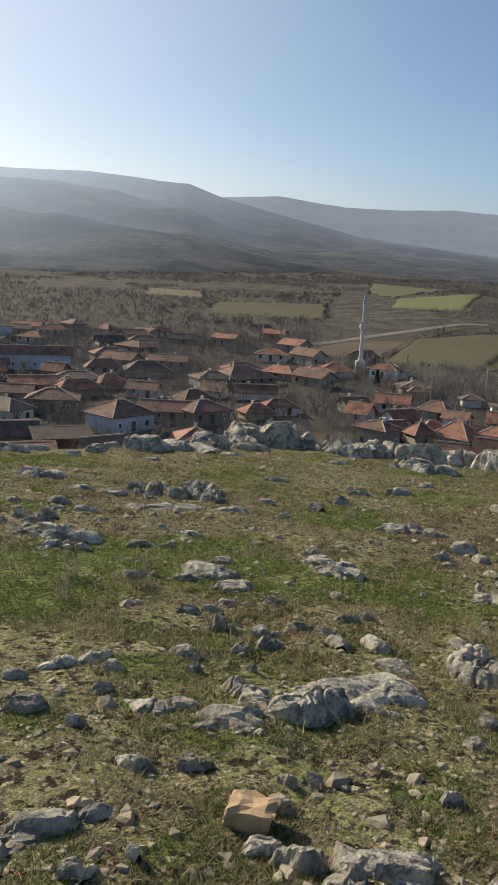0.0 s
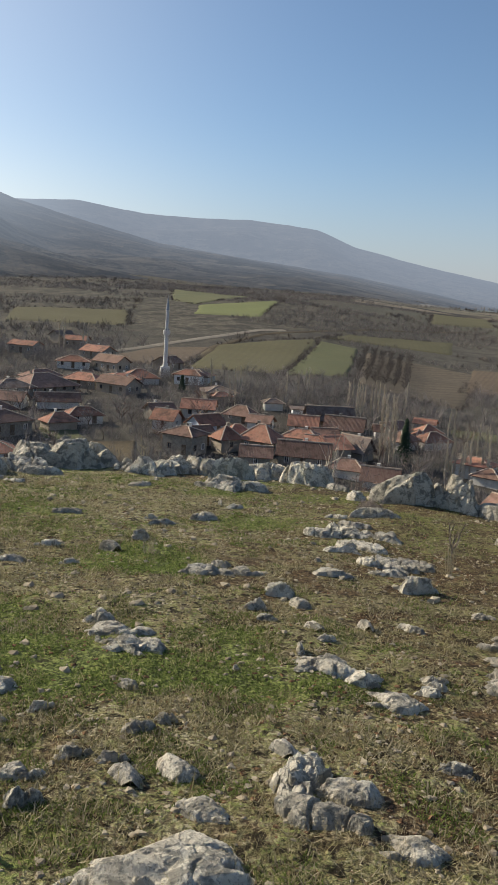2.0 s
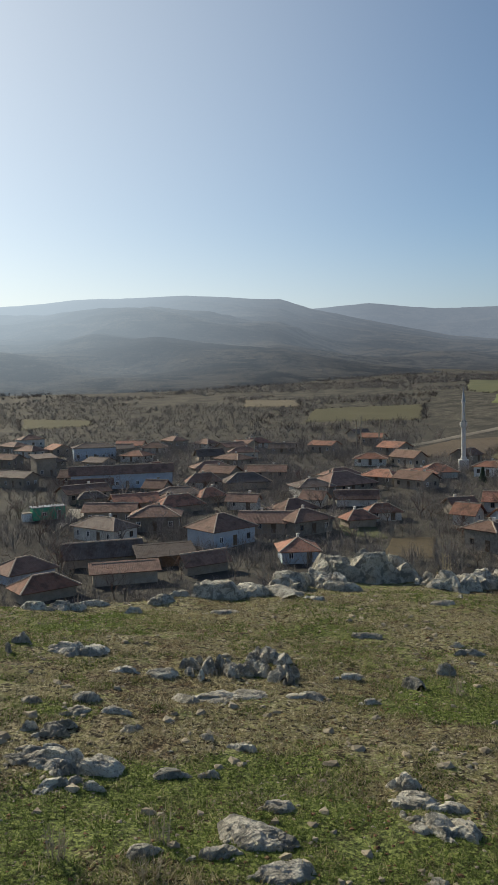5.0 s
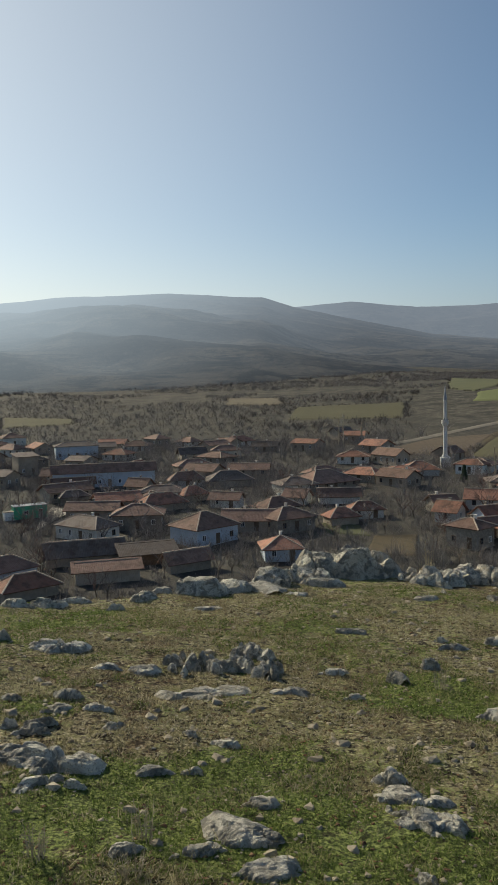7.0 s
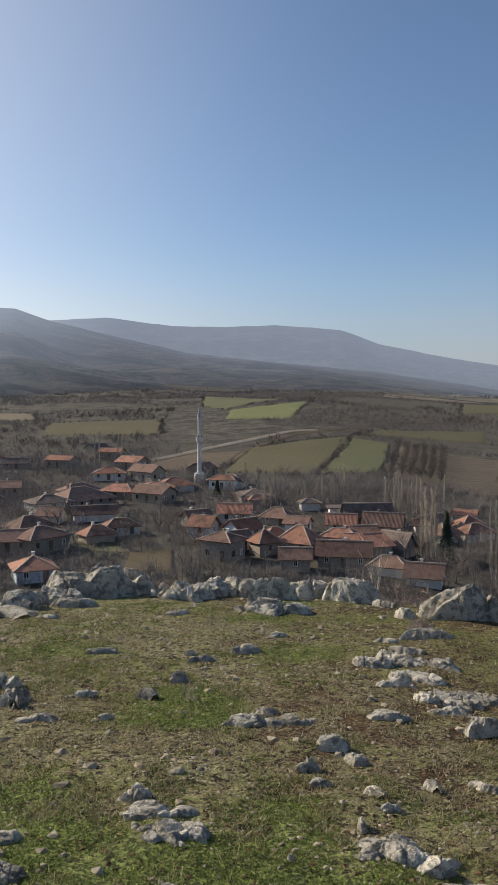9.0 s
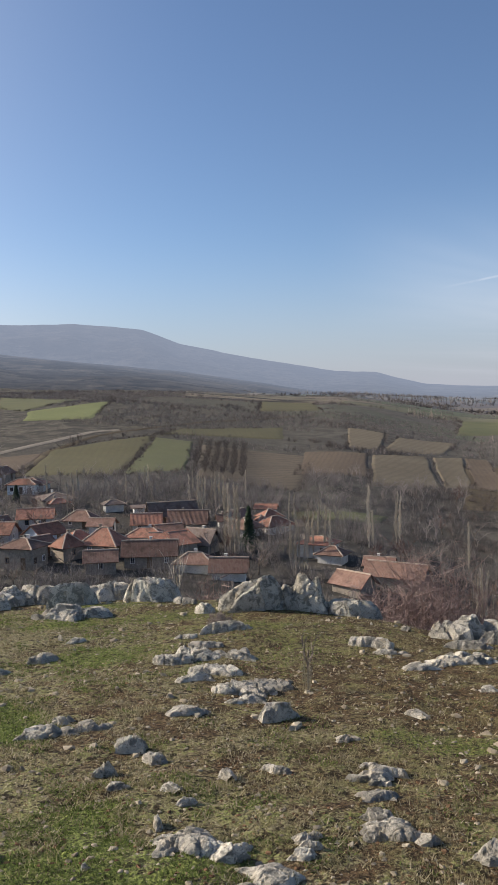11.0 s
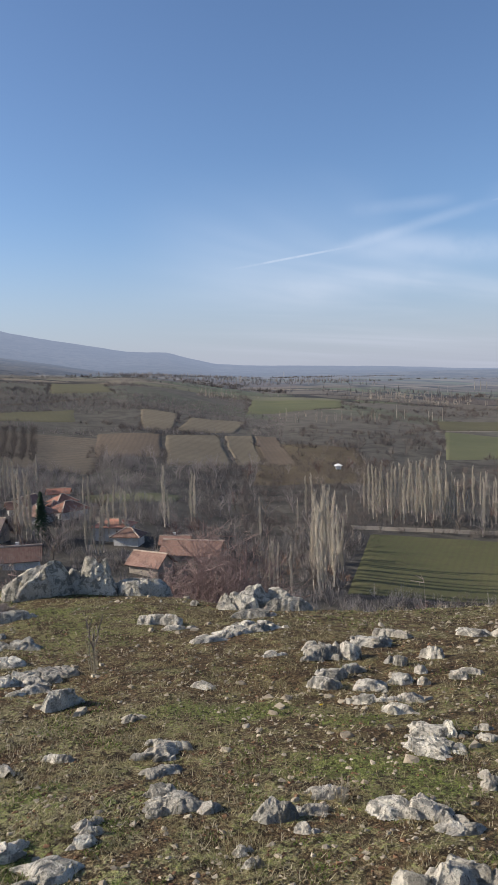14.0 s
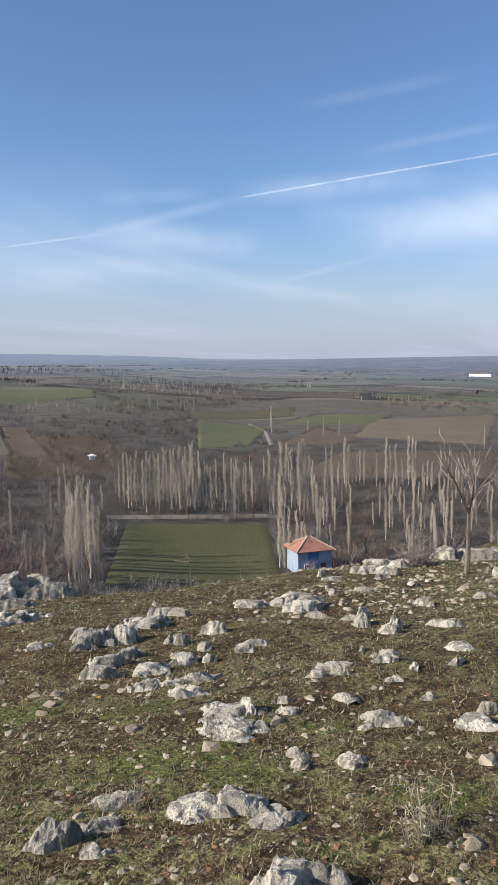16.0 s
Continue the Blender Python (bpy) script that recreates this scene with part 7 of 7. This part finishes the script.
bush(10.15, 14.35, ground_z(10.15, 14.35), 3.2, 4.35, 1, BUSH_RED, "large leafless shrub with reddish twigs below the rim", "bush", 420, thin=0.008)
bush(7.52, 19.23, ground_z(7.52, 19.23), 1.63, 3.73, 2, BUSH_RED, "low russet shrub beside the boulders", "bush", 220, thin=0.012)
bush(2.06, 20.54, ground_z(2.06, 20.54), 0.65, 3.61, 3, BUSH_PALE, "pale dry shrub behind the rim rocks", "bush", 100, thin=0.012)
bush(13.58, 16.69, ground_z(13.58, 16.69), 1.15, 7.38, 4, BUSH_PALE, "grey leafless shrub on the slope", "bush", 70, thin=0.012)
bush(-6.21, 20.61, ground_z(-6.21, 20.61), 0.64, 4.96, 5, BUSH_PALE, "dry golden shrub at the hill's edge", "bush", 80, thin=0.012)
bush(-8.52, 24.02, ground_z(-8.52, 24.02), 1.38, 7.06, 6, TWIG, "grey leafless shrub by the near roofs", "bush", 100, thin=0.012)
bush(-1.08, 31.66, ground_z(-1.08, 31.66), 1.72, 10.38, 7, TWIG, "leafless shrub beside the pale-blue house", "bush", 70, thin=0.014)
bush(12.19, 6.46, ground_z(12.19, 6.46), 0.71, 0.35, 8, TWIG, "low grey shrub on the rim", "bush", 60, thin=0.006)
bush(13.81, 11.84, ground_z(13.81, 11.84), 1.15, 4.0, 9, TWIG, "bare grey shrub standing above the slope", "bush", 150, thin=0.009)
bush(4.41, 11.40, ground_z(4.41, 11.40), 0.36, 0.23, 10, TWIG, "low thorny shrub growing on a rock", "bush", 80, thin=0.005)
bush(-0.82, 5.51, ground_z(-0.82, 5.51), 0.17, 0.26, 11, BUSH_PALE, "thin dry weed stalk standing in the turf", "dry_weed", 14, thin=0.003)
bush(-1.30, 5.24, ground_z(-1.30, 5.24), 0.16, 0.26, 12, BUSH_PALE, "thin dry weed stalk standing in the turf", "dry_weed", 14, thin=0.003)
bush(-1.22, 4.76, ground_z(-1.22, 4.76), 0.15, 0.23, 13, BUSH_PALE, "thin dry weed stalk standing in the turf", "dry_weed", 14, thin=0.003)
bush(-0.78, 5.12, ground_z(-0.78, 5.12), 0.16, 0.17, 14, BUSH_PALE, "thin dry weed stalk standing in the turf", "dry_weed", 14, thin=0.003)
bush(3.93, 3.25, ground_z(3.93, 3.25), 0.24, 0.31, 15, BUSH_PALE, "thin dry weed stalk standing in the turf", "dry_weed", 14, thin=0.003)
bush(3.83, 3.28, ground_z(3.83, 3.28), 0.15, 0.17, 16, BUSH_PALE, "thin dry weed stalk standing in the turf", "dry_weed", 14, thin=0.003)
bush(4.05, 8.26, ground_z(4.05, 8.26), 0.17, 0.54, 17, BUSH_PALE, "thin dry weed stalk standing in the turf", "dry_weed", 14, thin=0.003)
bush(1.05, 8.78, ground_z(1.05, 8.78), 0.17, 0.24, 18, BUSH_PALE, "thin dry weed stalk standing in the turf", "dry_weed", 14, thin=0.003)
bush(3.63, 4.59, ground_z(3.63, 4.59), 0.17, 0.20, 19, BUSH_PALE, "thin dry weed stalk standing in the turf", "dry_weed", 14, thin=0.003)
bare_tree(11.01, 5.34, ground_z(11.01, 5.34), 1.78, 77, TWIG, "small crooked leafless tree at the hill's edge", spread=0.55, up=0.3, most=3, girth=0.019, fork=0.46, thin=0.006)
bare_tree(5.50, 16.23, ground_z(5.50, 16.23), 1.59, 78, POPLAR, "slender pale sapling behind the boulders", spread=0.35, up=0.5, most=2, girth=0.010, fork=0.6, trunk_mat=POPLAR)
bare_tree(4.05, 8.25, ground_z(4.05, 8.25), 0.62, 79, TWIG, "thin leafless sapling in the turf", spread=0.35, up=0.5, most=2, girth=0.006, fork=0.4)
fir(65.1, 144.0, ground_z(65.1, 144.0), 9.1, 5)
fir(30.4, 216.3, ground_z(30.4, 216.3), 4.5, 6)
bare_tree(125.3, 62.1, ground_z(125.3, 62.1), 6, 90, TWIG, "leafless tree beside the blue house", spread=0.6, up=0.3, most=3, thin=0.02)
bare_tree(130.3, 63.1, ground_z(130.3, 63.1), 5, 91, TWIG, "leafless tree beside the blue house", spread=0.6, up=0.3, most=3, thin=0.02)
bare_tree(135.3, 65.1, ground_z(135.3, 65.1), 6.5, 92, TWIG, "leafless tree beside the blue house", spread=0.6, up=0.3, most=3, thin=0.02)
bare_tree(137.3, 70.1, ground_z(137.3, 70.1), 7, 93, TWIG, "leafless tree beside the blue house", spread=0.6, up=0.3, most=3, thin=0.02)
bare_tree(120.3, 67.1, ground_z(120.3, 67.1), 5.5, 94, TWIG, "leafless tree beside the blue house", spread=0.6, up=0.3, most=3, thin=0.02)
# the tree belt on the near side of the walled wheat field
g = np.random.RandomState(33)
for k in range(13):
    u = (k + 0.5) / 13
    px, py = 88 + 44 * u + g.uniform(-1.5, 0.5), 91 + 36 * u + g.uniform(-0.5, 1.5)
    bare_tree(px, py, ground_z(px, py), g.uniform(6, 9.5), 700 + k % 4, TWIG, "leafless tree in the belt beside the wheat field", spread=0.45, up=0.5, most=3, thin=0.026, group="bare trees of the valley")
YELLOW = speckled("yellow_petals", (0.75, 0.56, 0.03), (0.68, 0.48, 0.02), 0.01, None, 0.6)


def flower(x, y):
    """A small open flower on a short stalk."""
    root = thing("flower", "tiny yellow wild flower open in the turf", "flower", x, y, ground_z(x, y))
    stem_part("stalk", (Vector((0, 0, -0.01)), Vector((0.004, 0.002, 0.035))), (0.002, 0.0015), STRAW, root, 5)
    for k in range(6):
        a = k * math.pi / 3
        bm = bmesh.new()
        tip, wide = Vector((math.cos(a), math.sin(a), 0.3)), Vector((-math.sin(a), math.cos(a), 0))
        low = [bm.verts.new(Vector((0.004, 0.002, 0.033)) + tip * r + wide * w) for r, w in ((0, -0.002), (0.011, -0.006), (0.018, 0), (0.011, 0.006), (0, 0.002))]
        bm.faces.new(low)
        bmesh.ops.solidify(bm, geom=bm.faces[:], thickness=0.001)
        part("petal", bm, YELLOW, root)


flower(4.79, 5.92)
container(-70.8, 168.3, 7.2, 35)
kiosk(-74.3, 165.7, 2.6, 38)

# ---- turf, stalks and rubble of the hilltop ----
def blades(name, label, count, want_green, mat, tall, seed, reach=13.0):
    g = np.random.RandomState(seed)
    az = np.radians(g.uniform(-34, 92, count))
    r = 0.15 + (reach - 0.15) * g.uniform(0, 1, count) ** 1.1
    az = np.where(r < 2.4, az * 2 - 0.6, az)
    x, y = HOME[0] + r * np.sin(az), HOME[1] + r * np.cos(az)
    level = greenness(x, y) + 0.35 * bumps(x, y, 0.35, 55, 2)
    clump = bumps(x, y, 0.22, 56, 2)
    keep = (level > 0.42 if want_green else level < 0.62) & (clump > (-0.35 if want_green else -0.12))
    keep &= g.uniform(0, 1, count) > 0.82 * np.clip((x - 1.5) / 2.5, 0, 1)
    x, y, r = x[keep], y[keep], r[keep]
    n = len(x)
    z = height(x, y)
    a, lean = g.uniform(0, 2 * np.pi, n), g.uniform(0.3, 2.2, n)
    h = tall * g.uniform(0.4, 1.2, n)
    w = 0.0020 + 0.0006 * r
    base = np.stack([x, y, z - 0.004], -1)
    side = np.stack([np.cos(a + 1.57), np.sin(a + 1.57), np.zeros(n)], -1) * w[:, None]
    top = base + np.stack([np.cos(a) * h * lean, np.sin(a) * h * lean, h], -1)
    return triangles(name, label, "grass", np.stack([base - side, base + side, top], 1).reshape(-1, 3), mat)


blades("turf", "short green winter grass between the stones", 800000, True, BLADE, 0.018, 61)
blades("dead_grass", "bleached dead grass on the hilltop", 190000, False, STRAW, 0.030, 62)
blades("withered_turf", "brown withered herbs close to the soil", 360000, False, HERB, 0.018, 63)


def rubble(name, label, count, least, most, seed, reach, patch, thin, mat=None, az0=-34, az1=92, r0=0.2):
    """Loose chips of limestone strewn over the turf, thickest round the outcrops."""
    g = np.random.RandomState(seed)
    az = np.radians(g.uniform(az0, az1, count))
    r = r0 + (reach - r0) * g.uniform(0, 1, count) ** 0.9
    az = np.where(r < 2.4, az * 2 - 0.6, az)
    x, y = HOME[0] + r * np.sin(az), HOME[1] + r * np.cos(az)
    keep = bumps(x, y, patch, seed, 3) > thin
    x, y = x[keep], y[keep]
    n = len(x)
    z = height(x, y)
    size = least + (most - least) * g.uniform(0, 1, n) ** 2.5
    ring = [(math.cos(k * 1.0472), math.sin(k * 1.0472)) for k in range(6)]
    corner = np.array([(u, v, 0.0) for u, v in ring] + [(0.72 * u, 0.72 * v, 0.62) for u, v in ring[::2]])
    faces = ((0, 1, 6), (1, 7, 6), (1, 2, 7), (2, 3, 7), (3, 8, 7), (3, 4, 8), (4, 5, 8), (5, 6, 8), (5, 0, 6), (6, 7, 8))
    a = g.uniform(0, 2 * np.pi, n)
    c = corner[None] * g.uniform(0.55, 1.25, (n, 9, 3)) * size[:, None, None] * np.array([1, 0.75, 0.8])
    px = c[..., 0] * np.cos(a)[:, None] - c[..., 1] * np.sin(a)[:, None] + x[:, None]
    py = c[..., 0] * np.sin(a)[:, None] + c[..., 1] * np.cos(a)[:, None] + y[:, None]
    pz = c[..., 2] + z[:, None] - 0.004
    p = np.stack([px, py, pz], -1)
    return triangles(name, label, "stones", np.concatenate([p[:, list(f)] for f in faces], 1).reshape(-1, 3), mat or CHIP)


def chip_material():
    m, t, b = material("limestone_chips", 0.9, spec=0.25)
    p = place_of(t)
    col = mixed(t, ramp(t, noised(t, p, 3.0, 4.0, 0.6), 0.35, 0.65), (0.24, 0.198, 0.14), (0.43, 0.37, 0.27))
    col = mixed(t, ramp(t, noised(t, p, 30.0, 4.0, 0.7), 0.5, 0.7, 0.0, 0.7), col, (0.15, 0.13, 0.105))
    link(t, col, b.inputs["Base Color"])
    relief(t, b, noised(t, p, 60.0, 4.0, 0.7), 0.01, 0.7)
    return m


CHIP = chip_material()
rubble("rubble", "loose limestone chips strewn over the turf", 16000, 0.005, 0.034, 71, 13.5, 1.6, -0.15)
rubble("gravel", "small pale stones among the dead grass", 9000, 0.006, 0.02, 72, 9.0, 1.0, -0.3)
CLOD = twig_material("crumbled_red_earth", (0.055, 0.030, 0.018), (0.26, 0.155, 0.088))
rubble("earth_clods", "crumbs of reddish-brown earth between the grass", 16000, 0.006, 0.026, 74, 11.0, 1.3, -0.1, CLOD)
rubble("scree", "pale angular stones thick on the bare crest", 3800, 0.010, 0.06, 75, 17.0, 1.6, -0.1, None, 56, 92, 8.0)
LITTER = blade_material("withered_leaf_litter", (0.12, 0.082, 0.045), (0.29, 0.225, 0.135))


def litter(name, label, count, seed, reach):
    """Curled dead leaves and flakes of straw lying on the soil."""
    g = np.random.RandomState(seed)
    az, r = np.radians(g.uniform(-34, 92, count)), 0.3 + reach * g.uniform(0, 1, count) ** 1.1
    x, y = HOME[0] + r * np.sin(az), HOME[1] + r * np.cos(az)
    keep = (bumps(x, y, 0.5, seed, 3) > -0.15) & (greenness(x, y) < 0.75) & (g.uniform(0, 1, count) > 0.6 * np.clip((x - 1.5) / 2.5, 0, 1))
    x, y, r = x[keep], y[keep], r[keep]
    n = len(x)
    a, w = g.uniform(0, 2 * np.pi, n), 0.004 + 0.0008 * r
    mid = np.stack([x, y, height(x, y) + 0.008], -1)
    u = np.stack([np.cos(a), np.sin(a), g.uniform(-0.5, 0.8, n)], -1) * (w * g.uniform(1.0, 2.6, n))[:, None]
    v = np.stack([-np.sin(a), np.cos(a), g.uniform(-0.5, 0.8, n)], -1) * w[:, None]
    return triangles(name, label, "leaves", np.stack([mid - u - v, mid + u - v * 0.3, mid + v + u * 0.2], 1).reshape(-1, 3), LITTER)


litter("leaf_litter", "curled dead leaves and straw lying on the soil", 34000, 76, 12.0)
rubble("stony_rim", "pale fist-sized stones towards the hill's edge", 2600, 0.02, 0.075, 73, 16.0, 2.2, -0.05)

# cushions of dry thyme and low thorn between the stones
g = np.random.RandomState(90)
az, r = np.radians(g.uniform(-30, 85, 1500)), 1.2 + 11.5 * g.uniform(0, 1, 1500) ** 0.8
x, y = HOME[0] + r * np.sin(az), HOME[1] + r * np.cos(az)
keep = bumps(x, y, 1.8, 92, 2) > 0.0
x2, y2 = x[~keep], y[~keep]
thicket("dry_tuft", "small tufts of bleached grass standing in the turf", x2, y2, 0.085, 0.16, 26, 0.0022, STRAW, 93)
thicket("cushion_shrub", "low grey-brown cushions of dry thyme in the turf", x[keep], y[keep], 0.06, 0.34, 45, 0.0028, HERB, 91)
